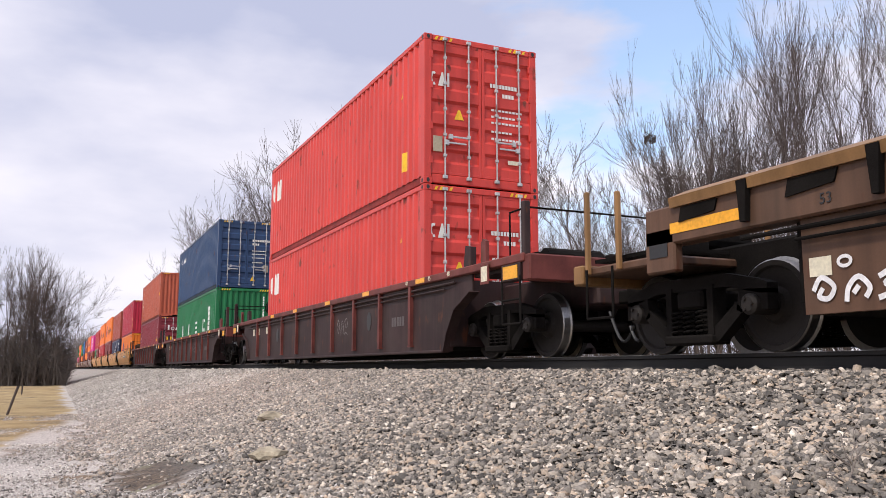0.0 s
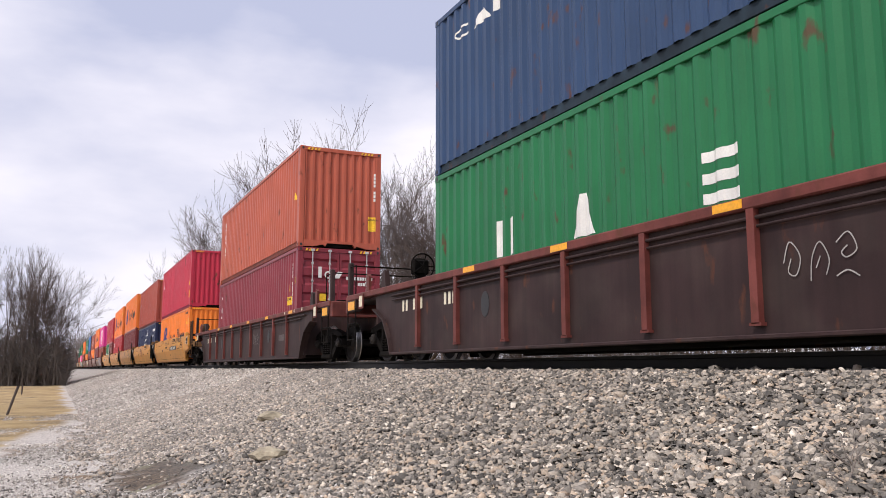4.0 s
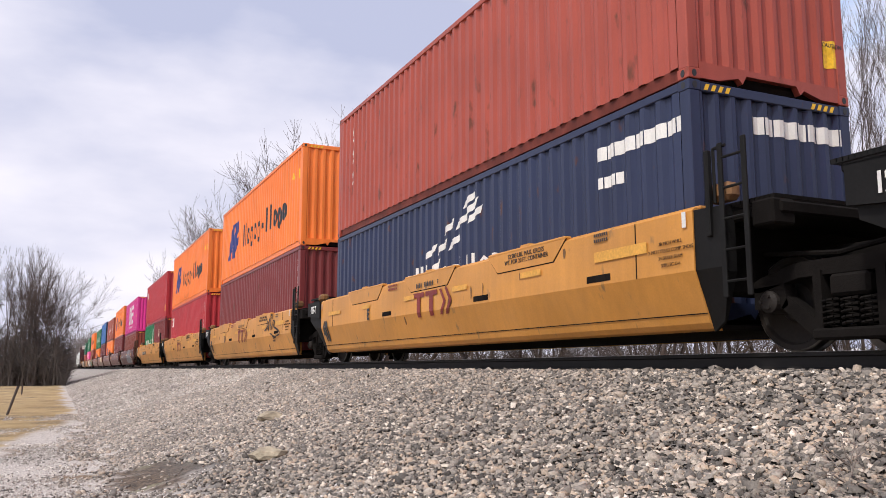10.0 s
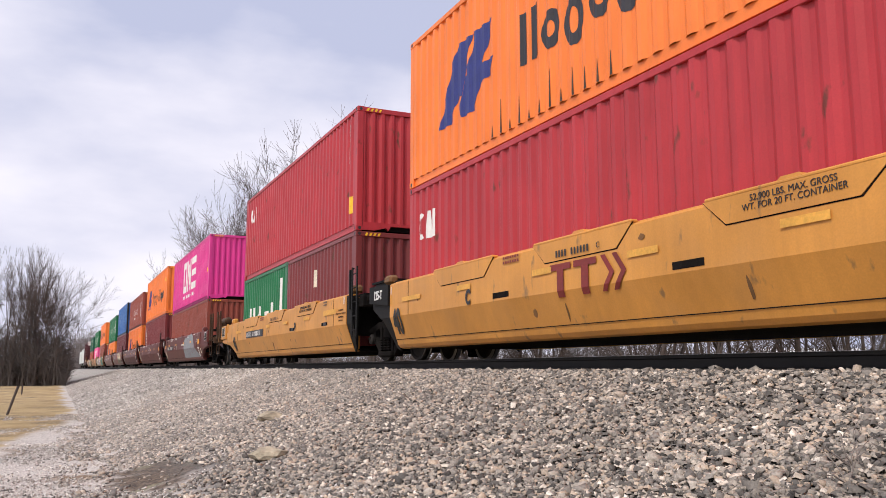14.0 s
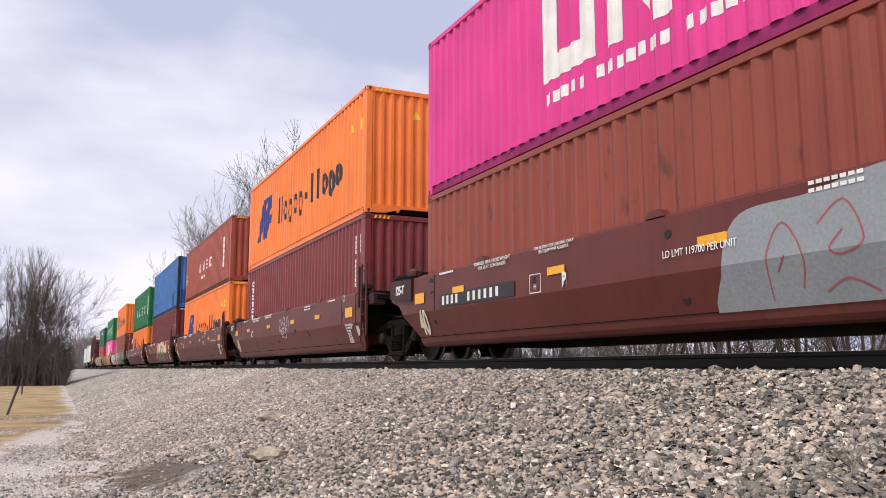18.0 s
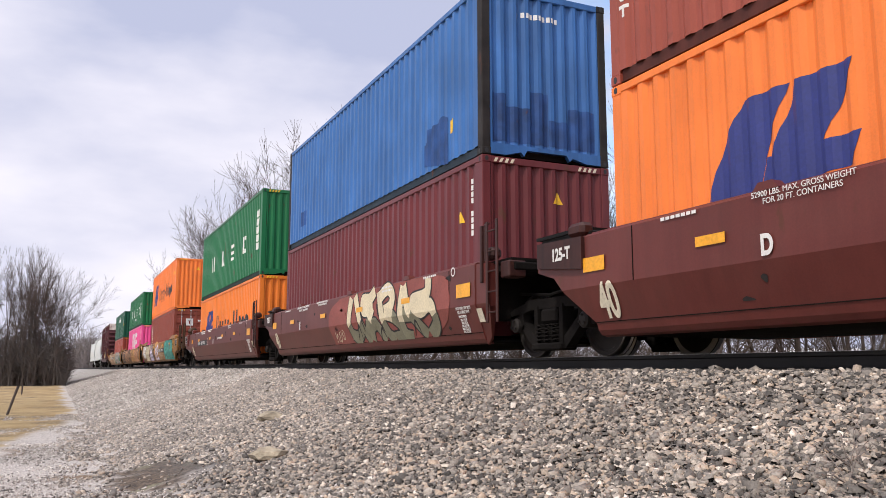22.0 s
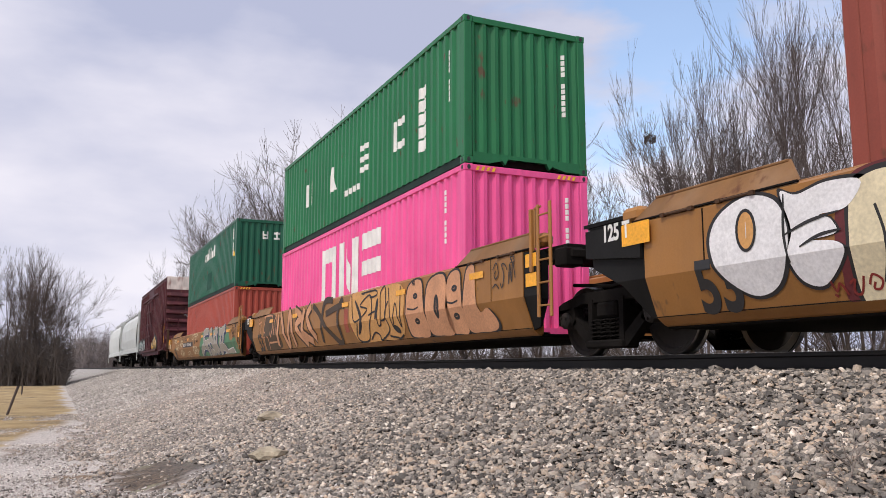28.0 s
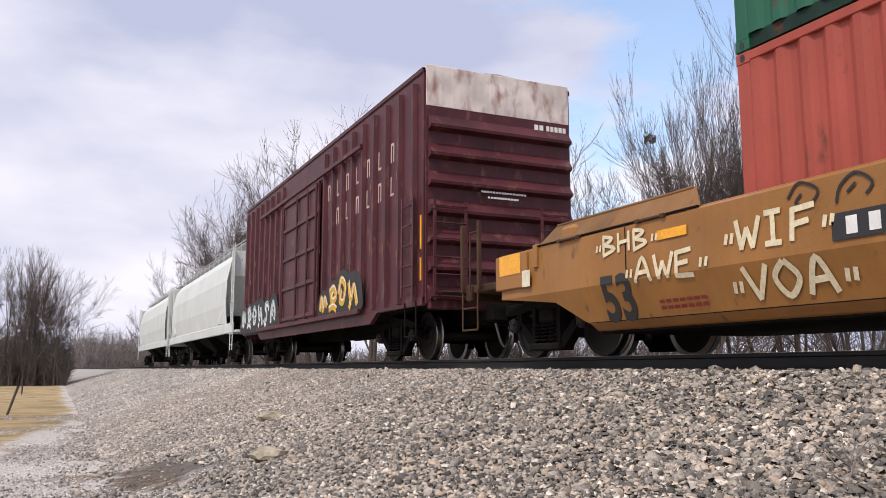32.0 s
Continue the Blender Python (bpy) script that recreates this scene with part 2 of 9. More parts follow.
def end_sheet(H):
    g = Geo()
    prof = wave(2.438 - 0.32, 0.235, 0.045)
    z0, z1 = 0.2, H - 0.1
    for (ya, da), (yb, db) in zip(prof, prof[1:]):
        g.face([(-da, ya, z0), (-db, yb, z0), (-db, yb, z1), (-da, ya, z1)])
    return g


def roof_sheet(L):
    g = Geo()
    prof = wave(L - 0.3, 0.24, 0.02)
    for (xa, da), (xb, db) in zip(prof, prof[1:]):
        g.face([(xa, -1.17, -da), (xb, -1.17, -db), (xb, 1.17, -db), (xa, 1.17, -da)])
    return g


def casting():
    """A solid corner casting; its openings are laid on as flat black ovals."""
    g = Geo()
    g.box(-0.089, 0.089, -0.081, 0.081, -0.059, 0.059, 0.008)
    return g


def oval():
    g = Geo()
    g.prism([(0.032 * math.cos(a) , 0.042 * math.sin(a)) for a in np.linspace(0, 2 * math.pi, 13)[:-1]], "y", -0.003, 0.003)
    return g


def door_leaf(H):
    """A door leaf with its pressed bands and rubber edge, facing +x, from y 0 to 1.13."""
    g = Geo()
    z0, z1 = 0.20, H - 0.12
    prof = [(z0, 0.0), (z0 + 0.10, 0.0)]
    hgt = (z1 - z0 - 0.2) / 5
    for i in range(5):
        a = z0 + 0.1 + i * hgt
        prof += [(a + hgt * q, d) for q, d in ((0.22, 0.0), (0.34, 0.036), (0.70, 0.036), (0.82, 0.0))]
    prof += [(z1, 0.0)]
    for (za, da), (zb, db) in zip(prof, prof[1:]):
        g.face([(-da, 0.06, za), (-da, 1.07, za), (-db, 1.07, zb), (-db, 0.06, zb)])
    for y in (0.0, 1.065):
        g.box(-0.045, 0.004, y + 0.005, y + 0.065, z0, z1, 0.006)
    g.box(-0.045, 0.004, 0.06, 1.07, z0 - 0.004, z0 + 0.05, 0.006)
    g.box(-0.045, 0.004, 0.06, 1.07, z1 - 0.05, z1 + 0.004, 0.006)
    return g


def lock_rod(H):
    g = Geo()
    g.tube((0, 0, 0.13), (0, 0, H - 0.05), 0.017, 8)
    for z in (0.14, H - 0.08):
        g.box(-0.03, 0.025, -0.05, 0.05, z - 0.035, z + 0.035, 0.01)
    for z in (0.55, 0.95, 1.45, 1.95, H - 0.45):
        g.box(-0.03, 0.024, -0.035, 0.035, z - 0.03, z + 0.03, 0.008)
    return g


def lock_handle():
    g = Geo()
    g.box(0.01, 0.03, -0.02, 0.42, -0.018, 0.018, 0.006)
    g.box(-0.03, 0.035, 0.34, 0.42, -0.05, 0.05, 0.008)
    return g


def container(xr, z, H, mat, label, L=12.192, doors=False, hdr=True, group="shipping containers on the train", rod_mat=None, sheet_mat=None, chevrons=True, cast_mat=None, rail_mat=None, post_mat=None, stripe_mat=None):
    """A steel freight container with its +x end at xr in the train and its base at z."""
    c = thing("shipping_container", pose(xr - L / 2, 0, z), label, "container", group)
    c["run"] = 1
    MOVING.append((c, xr - L / 2, z))
    sm = sheet_mat or mat
    for s in (-1, 1):
        part("side_panel", kept(("side_panel", L, H), lambda: side_sheet(L, H)), sm, c, at=Matrix.Translation((0, s * (W2 - 0.012), 0)) @ Matrix.Scale(-s, 4, (0, 1, 0)))
        part("top_side_rail", kept(("top_side_rail", L), lambda: Geo().box(-L / 2 + 0.17, L / 2 - 0.17, -0.03, 0.03, -0.05, 0.045, 0.008)), mat, c, at=pose(0, s * (W2 - 0.032), H - 0.05))
        part("bottom_side_rail", kept(("bottom_side_rail", L), lambda: Geo().box(-L / 2 + 0.17, L / 2 - 0.17, -0.02, 0.02, -0.08, 0.085, 0.008).box(-L / 2 + 0.17, L / 2 - 0.17, -0.045, 0.045, -0.082, -0.066, 0.004)), rail_mat or mat, c, at=pose(0, s * (W2 - 0.065), 0.09))
        for e in (-1, 1):
            part("corner_post", kept(("corner_post", H), lambda: Geo().box(-0.08, 0.08, -0.075, 0.075, 0.11, H - 0.11, 0.012)), post_mat or mat, c, at=pose(e * (L / 2 - 0.084), s * (W2 - 0.079), 0))
            for zz in (0.059, H - 0.059):
                k = part("corner_casting", kept(("corner_casting",), casting), cast_mat or mat, c, at=pose(e * (L / 2 - 0.088), s * (W2 - 0.080), zz))
                # flat black oval paints the dark inside of the opening
                part("casting_opening", kept(("casting_opening",), oval), M_INK, k, at=pose(0, s * 0.081, 0))
                if e > 0:
                    part("casting_opening", kept(("casting_opening",), oval), M_INK, k, at=pose(0.089, 0, 0, 0, 0, 90))
    part("roof", kept(("roof", L), lambda: roof_sheet(L)), mat, c, at=pose(0, 0, H - 0.015))
    part("floor", kept(("floor", L), lambda: Geo().box(-L / 2 + 0.1, L / 2 - 0.1, -1.15, 1.15, 0.10, 0.15)), M_GRIME, c)
    part("end_panel", kept(("end_panel", H), lambda: end_sheet(H)), sm, c, at=Matrix.Translation((-L / 2 + 0.02, 0, 0)) @ Matrix.Scale(-1, 4, (1, 0, 0)))
    part("end_sill", kept(("end_sill",), lambda: Geo().box(-0.05, 0.05, -1.06, 1.06, 0.02, 0.2, 0.01)), mat, c, at=pose(-L / 2 + 0.08, 0, 0))
    part("end_header", kept(("end_header",), lambda: Geo().box(-0.05, 0.05, -1.06, 1.06, -0.12, -0.005, 0.01)), mat, c, at=pose(-L / 2 + 0.08, 0, H))
    e = L / 2
    if doors:
        for s in (-1, 1):
            leaf = part("door", kept(("door", H), lambda: door_leaf(H)), sm, c, at=Matrix.Translation((e - 0.03, 0, 0)) @ Matrix.Scale(s, 4, (0, 1, 0)))
            for y in (0.30, 0.80):
                part("lock_rod", kept(("lock_rod", H), lambda: lock_rod(H)), rod_mat or M_STEEL, leaf, "galvanised lock rod", at=pose(0.045, y, 0))
            for y, zz in ((0.30, 0.92), (0.80, 0.80)):
                part("lock_handle", kept(("lock_handle",), lock_handle), rod_mat or M_STEEL, leaf, at=Matrix.Translation((0.04, y - (0.42 if y > 0.5 else 0), zz)))
            for zz in (0.45, 1.1, H - 1.0, H - 0.4):
                part("hinge", kept(("hinge",), lambda: Geo().box(-0.02, 0.03, 1.04, 1.12, -0.07, 0.07, 0.008)), mat, leaf, at=pose(0, 0, zz))
        part("door_sill", kept(("door_sill",), lambda: Geo().box(-0.06, 0.03, -1.06, 1.06, 0.02, 0.19, 0.012)), mat, c, at=pose(e - 0.05, 0, 0))
    else:
        part("end_panel", kept(("end_panel", H), lambda: end_sheet(H)), sm, c, at=pose(e - 0.02, 0, 0))
        notch = Geo()
        notch.prism([(-1.06, 0.02), (-0.78, 0.02), (-0.50, 0.09), (-0.44, 0.03), (-0.38, 0.13), (0.38, 0.13), (0.44, 0.03), (0.50, 0.09), (0.78, 0.02), (1.06, 0.02), (1.06, 0.2), (-1.06, 0.2)], "x", -0.04, 0.04)
        part("end_sill", kept(("notched_sill",), lambda: notch), mat, c, at=pose(e - 0.05, 0, 0))
        part("tunnel_mouth", kept(("tunnel_mouth",), lambda: Geo().box(-0.01, 0.01, -0.9, 0.9, 0.03, 0.19)), M_GRIME, c, at=pose(e - 0.12, 0, 0))
    part("end_header", kept(("end_header",), lambda: Geo().box(-0.05, 0.05, -1.06, 1.06, -0.12, -0.005, 0.01)), mat, c, at=pose(e - 0.06, 0, H))
    if chevrons:
        for s in (-1, 1):
            stripes = Geo()
            for i in range(4):
                y = s * 0.80 - 0.21 + i * 0.10
                stripes.prism([(y, -0.10), (y + 0.05, -0.10), (y + 0.085, -0.03), (y + 0.035, -0.03)], "x", 0.0, 0.004)
            part("warning_stripes", kept(("warning_stripes", s), lambda: stripes), stripe_mat or M_YELLOW, c, "worn white slanted warning stripes" if stripe_mat else "yellow slanted warning stripes", at=pose(e - 0.009, 0, H))
    return c


# ---- markings: plain shapes that follow the pressed sheet ----
def slab(x0, z0, x1, z1, lean=0.0):
    h = (z1 - z0) * lean
    return [(x0, z0), (x1, z0), (x1 + h, z1), (x0 + h, z1)]


def ring(cx, cz, rx, rz, t, a0=0.0, a1=360.0, n=20):
    """Pieces of a flat ring."""
    out = []
    an = [radians(a0 + (a1 - a0) * i / n) for i in range(n + 1)]
    for a, b in zip(an, an[1:]):
        out.append([(cx + (rx - t) * math.cos(a), cz + (rz - t) * math.sin(a)), (cx + rx * math.cos(a), cz + rz * math.sin(a)),
                    (cx + rx * math.cos(b), cz + rz * math.sin(b)), (cx + (rx - t) * math.cos(b), cz + (rz - t) * math.sin(b))])
    return out


def shapes(polys):
    """Pieces that share a corner, gathered into whole shapes."""
    out, home = [], {}
    for k, p in enumerate(polys):
        keys = [(round(x, 4), round(z, 4)) for x, z in p]
        near = {id(home[q]): home[q] for q in keys if q in home}
        mine = []
        for old in near.values():
            mine += old
            out = [o for o in out if o is not old]
        mine.append((k, p))
        out.append(mine)
        for _, poly in mine:
            for x, z in poly:
                home[round(x, 4), round(z, 4)] = mine
    return out


def single(name):
    return name[:-2] if name.endswith("ches") else name[:-1] if name.endswith("s") and not name.endswith("ss") else name


def flat_shape(pieces, cuts, axis):
    """One welded sheet of the pieces, cut at the given places, with the rank of each corner."""
    bm = bmesh.new()
    seen, rank = {}, {}
    for k, p in pieces:
        vs = []
        for x, z in p:
            q = (round(x, 4), round(z, 4))
            if q not in seen:
                seen[q] = bm.verts.new((x, 0, z))
                rank[seen[q]] = k
            if seen[q] not in vs:
                vs.append(seen[q])
        try:
            bm.faces.new(vs)
        except ValueError:
            pass
    vals = [v.co[axis] for v in bm.verts]
    no = (1, 0, 0) if axis == 0 else (0, 0, 1)
    for c in cuts:
        if min(vals) < c < max(vals):
            bmesh.ops.bisect_plane(bm, geom=bm.verts[:] + bm.edges[:] + bm.faces[:], plane_co=tuple(c * q for q in no), plane_no=no, dist=1e-5)
    base = pieces[0][0]
    return bm, {v: rank.get(v, base) for v in bm.verts}


def laid(name, polys, material, parent, label, cuts, axis, place):
    """Each shape as a part of its own, laid on its face by place(corner, rank)."""
    all_shapes = shapes(polys)
    ob = None
    for pieces in all_shapes:
        bm, rank = flat_shape(pieces, cuts, axis)
        for v in bm.verts:
            v.co = place(v.co, rank[v])
        bmesh.ops.recalc_face_normals(bm, faces=bm.faces)
        one = single(name) if len(all_shapes) > 1 else name
        me = bpy.data.meshes.new(one)
        bm.to_mesh(me)
        bm.free()
        ob = part(one, me, material, parent, label if len(all_shapes) < 4 else "")
    return ob


def decal(name, polys, material, parent, base, face="-y", prof=None, label="", off=0.005):
    """Flat pieces of paint on a face; base is the distance of the face. With prof they follow the bends of the sheet (depths inwards)."""
    def place(co, rank):
        d = base + off + rank * 0.00001 - (depth_at(prof, co.x) if prof else 0)
        return (co.x, -d, co.z) if face == "-y" else (d, co.x, co.z)

    return laid(name, polys, material, parent, label, [x for x, _ in prof] if prof else [], 0, place)


def letters(name, body, size, material, parent, x, z, y, face="-y", label="", bold=0.0, squeeze=1.0):
    """Readable characters in the built-in font, flat on a face at distance y."""
    cu = bpy.data.curves.new(name, "FONT")
    cu.body, cu.size, cu.extrude, cu.offset = body, size, 0.002, bold
    cu.align_x, cu.align_y = "CENTER", "CENTER"
    tmp = bpy.data.objects.new(name, cu)
    me = bpy.data.meshes.new_from_object(tmp)
    bpy.data.objects.remove(tmp)
    at = pose(x, -y - 0.004, z, 90, 0, 0) if face == "-y" else pose(y + 0.004, x, z, 90, 0, 90)
    me.materials.clear()
    return part(name, me, material, parent, label, at=at @ Matrix.Scale(squeeze, 4, (1, 0, 0)))


def bars_v(n, x, z1, h, w):
    """A column of n small marks."""
    return [slab(x, z1 - (i + 1) * h * 1.25, x + w, z1 - (i + 1) * h * 1.25 + h) for i in range(n)]


def bars_h(n, x0, z0, w, h, gap=0.3):
    return [slab(x0 + i * w * (1 + gap), z0, x0 + i * w * (1 + gap) + w, z0 + h) for i in range(n)]


# ---- running gear ----
WHEEL_R = 0.46
WHEELSETS = []


def wheelset_mesh():
    g = Geo()
    for s in (-1, 1):
        prof = [(0.09, 0.66), (0.30, 0.68), (0.40, 0.665), (0.485, 0.672), (0.487, 0.69), (0.463, 0.705), (0.458, 0.80), (0.445, 0.812), (0.395, 0.812), (0.375, 0.785), (0.19, 0.765), (0.15, 0.82), (0.095, 0.825), (0.09, 0.66)]
        g.lathe([(r, s * h) for r, h in prof], 36)
        g.lathe([(0.0, s * 1.16), (0.07, s * 1.16), (0.105, s * 1.135), (0.105, s * 0.93), (0.09, s * 0.82)], 20)
        for k in range(3):
            a = k * 2 * math.pi / 3
            x, z = 0.06 * math.cos(a), 0.06 * math.sin(a)
            g.tube((x, s * 1.15, z), (x, s * 1.18, z), 0.018, 6)
    g.tube((0, -0.7, 0), (0, 0.7, 0), 0.085, 14)
    me = g.mesh("wheelset")
    me.materials.append(None)
    me.materials.append(M_TREAD)
    for p in me.polygons:
        r = math.hypot(p.center.x, p.center.z)
        bright = 0.435 < r < 0.475 and abs(p.center.y) < 0.82
        p.material_index = 1 if bright else 0
    return me


def frame_mesh():
    """A cast truck side with its bearing jaws, spring window and two triangular openings."""
    g = Geo()
    y0, y1 = -0.07, 0.07
    g.prism([(-0.52, 0.66), (0.52, 0.66), (0.98, 0.56), (1.06, 0.56), (1.06, 0.66), (0.96, 0.70), (0.50, 0.80), (-0.50, 0.80), (-0.96, 0.70), (-1.06, 0.66), (-1.06, 0.56), (-0.98, 0.56)], "y", y0, y1)
    for s in (-1, 1):
        g.prism([(s * 0.70, 0.62), (s * 1.06, 0.60), (s * 1.06, 0.40), (s * 0.98, 0.40), (s * 0.96, 0.52), (s * 0.76, 0.52), (s * 0.74, 0.38), (s * 0.66, 0.42)], "y", y0, y1)
        g.prism([(s * 0.74, 0.40), (s * 0.66, 0.50), (s * 0.26, 0.20), (s * 0.30, 0.10), (s * 0.40, 0.12)], "y", y0, y1)
        g.prism([(s * 0.27, 0.14), (s * 0.35, 0.14), (s * 0.36, 0.70), (s * 0.27, 0.70)], "y", y0 - 0.02, y1 + 0.02)
    g.box(-0.36, 0.36, y0 - 0.07, y1 + 0.07, 0.09, 0.19, 0.02)
    return g


def springs_mesh():
    g = Geo()
    for x in (-0.19, 0.0, 0.19):
        for y in (-0.075, 0.06):
            pts = []
            for i in range(43):
                a = i / 42 * 2 * math.pi * 5.25
                pts.append(Vector((x + 0.072 * math.cos(a), y + 0.06 * math.sin(a), 0.19 + 0.26 * i / 42)))
            for a, b in zip(pts, pts[1:]):
                g.tube(a, b, 0.014, 5, caps=False)
    return g


def add_truck(car, x):
    """A two-axle truck under a car."""
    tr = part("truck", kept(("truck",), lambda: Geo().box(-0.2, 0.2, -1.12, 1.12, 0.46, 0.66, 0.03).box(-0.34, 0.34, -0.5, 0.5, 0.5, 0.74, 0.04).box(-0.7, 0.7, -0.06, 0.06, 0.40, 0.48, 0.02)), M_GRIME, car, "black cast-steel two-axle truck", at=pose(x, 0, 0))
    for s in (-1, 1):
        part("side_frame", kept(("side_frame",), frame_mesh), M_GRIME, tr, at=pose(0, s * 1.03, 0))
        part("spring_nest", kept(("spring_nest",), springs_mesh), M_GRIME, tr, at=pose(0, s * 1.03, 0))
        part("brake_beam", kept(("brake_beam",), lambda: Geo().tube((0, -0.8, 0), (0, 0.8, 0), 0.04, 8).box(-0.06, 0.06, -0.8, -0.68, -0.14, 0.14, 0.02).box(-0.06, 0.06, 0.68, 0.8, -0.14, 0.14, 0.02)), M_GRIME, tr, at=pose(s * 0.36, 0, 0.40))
    for s in (-1, 1):
        if ("wheelset",) not in KEEP:
            KEEP[("wheelset",)] = wheelset_mesh()
        w = part("wheelset", KEEP[("wheelset",)], M_WHEEL, tr, "steel wheels on an axle with bright treads", at=pose(s * 0.86, 0, WHEEL_R))
        WHEELSETS.append((w, s))
    return tr


def coupler(car, x, s, z=0.83):
    g = Geo()
    g.box(min(0, s * 0.55), max(0, s * 0.55), -0.08, 0.08, -0.09, 0.09, 0.02)
    g.prism([(s * 0.5, -0.15), (s * 0.72, -0.17), (s * 0.80, -0.06), (s * 0.72, 0.0), (s * 0.80, 0.14), (s * 0.5, 0.15)], "z", -0.14, 0.14)
    part("coupler", g, M_GRIME, car, "rusty knuckle coupler", at=pose(x, 0, z))


def air_hose(car, x, s):
    pts = [Vector((s * 0.45 * t, -0.28 + 0.05 * t, 0.62 - 0.42 * math.sin(t * 2.6))) for t in np.linspace(0, 1, 9)]
    part("air_hose", Geo().rod(pts, 0.022, 6), M_INK, car, "black rubber air hose with a bright coupling", at=pose(x, 0, 0.0))


def ladder(car, name, x0, x1, y, z0, z1, rungs, mat, r=0.016, lean=0.0):
    g = Geo()
    for x in (x0, x1):
        g.box(x - 0.03, x + 0.03, y - 0.012, y + 0.012, z0, z1, 0.005)
    for i in range(rungs):
        z = z0 + (z1 - z0) * (i + 0.5) / rungs
        g.tube((x0, y, z), (x1, y, z), r, 6)
    return part(name, g, mat, car)


def grating(car, name, x0, x1, y0, y1, z, mat):
    """An open walkway of bars."""
    g = Geo()
    n = max(3, int((x1 - x0) / 0.055))
    for i in range(n + 1):
        x = x0 + (x1 - x0) * i / n
        g.box(x - 0.006, x + 0.006, y0, y1, z - 0.035, z)
    for y in (y0, y1 - 0.012, (y0 + y1) / 2):
        g.box(x0, x1, y, y + 0.012, z - 0.04, z + 0.002)
    return part(name, g, mat, car)


# ---- articulated well cars ----
SIDE = [(-1.52, 1.40), (-1.52, 0.80), (-1.37, 0.37), (-1.345, 0.29), (-1.30, 0.235), (-1.22, 0.215), (-1.20, 0.215), (-1.20, 1.38), (-1.30, 1.42), (-1.48, 1.43)]


SIDE_LONG = [(-1.52, 1.40), (-1.52, 0.80), (-1.37, 0.37), (-1.28, 0.30), (-1.22, 0.28), (-1.20, 0.28), (-1.20, 1.38), (-1.30, 1.42), (-1.48, 1.43)]


def cut_at(pts, z, below):
    """The part of an outline below or above a height."""
    out = []
    for (x0, z0), (x1, z1) in zip(pts, pts[1:] + pts[:1]):
        in0, in1 = (z0 <= z, z1 <= z) if below else (z0 >= z, z1 >= z)
        if in0:
            out.append((x0, z0))
        if in0 != in1 and z0 != z and z1 != z:
            f = (z - z0) / (z1 - z0)
            out.append((x0 + (x1 - x0) * f, z))
    return out


def bent_web(outline, q, inner):
    """An end plate that follows the bend of the side wall, on the side q."""
    g = Geo()
    for below in (True, False):
        pts = cut_at(outline, 0.80, below)
        n, k = len(g.v), len(pts)
        g.v += [(x, q * (1.505 - max(0.80 - z, 0) * 0.349), z) for x, z in pts] + [(x, q * min(inner, 1.47 - max(0.80 - z, 0) * 0.349), z) for x, z in pts]
        g.f += [(n + i, n + (i + 1) % k, n + k + (i + 1) % k, n + k + i) for i in range(k)]
        g.f += [tuple(n + i for i in range(k)), tuple(n + k + i for i in range(k))[::-1]]
    return g


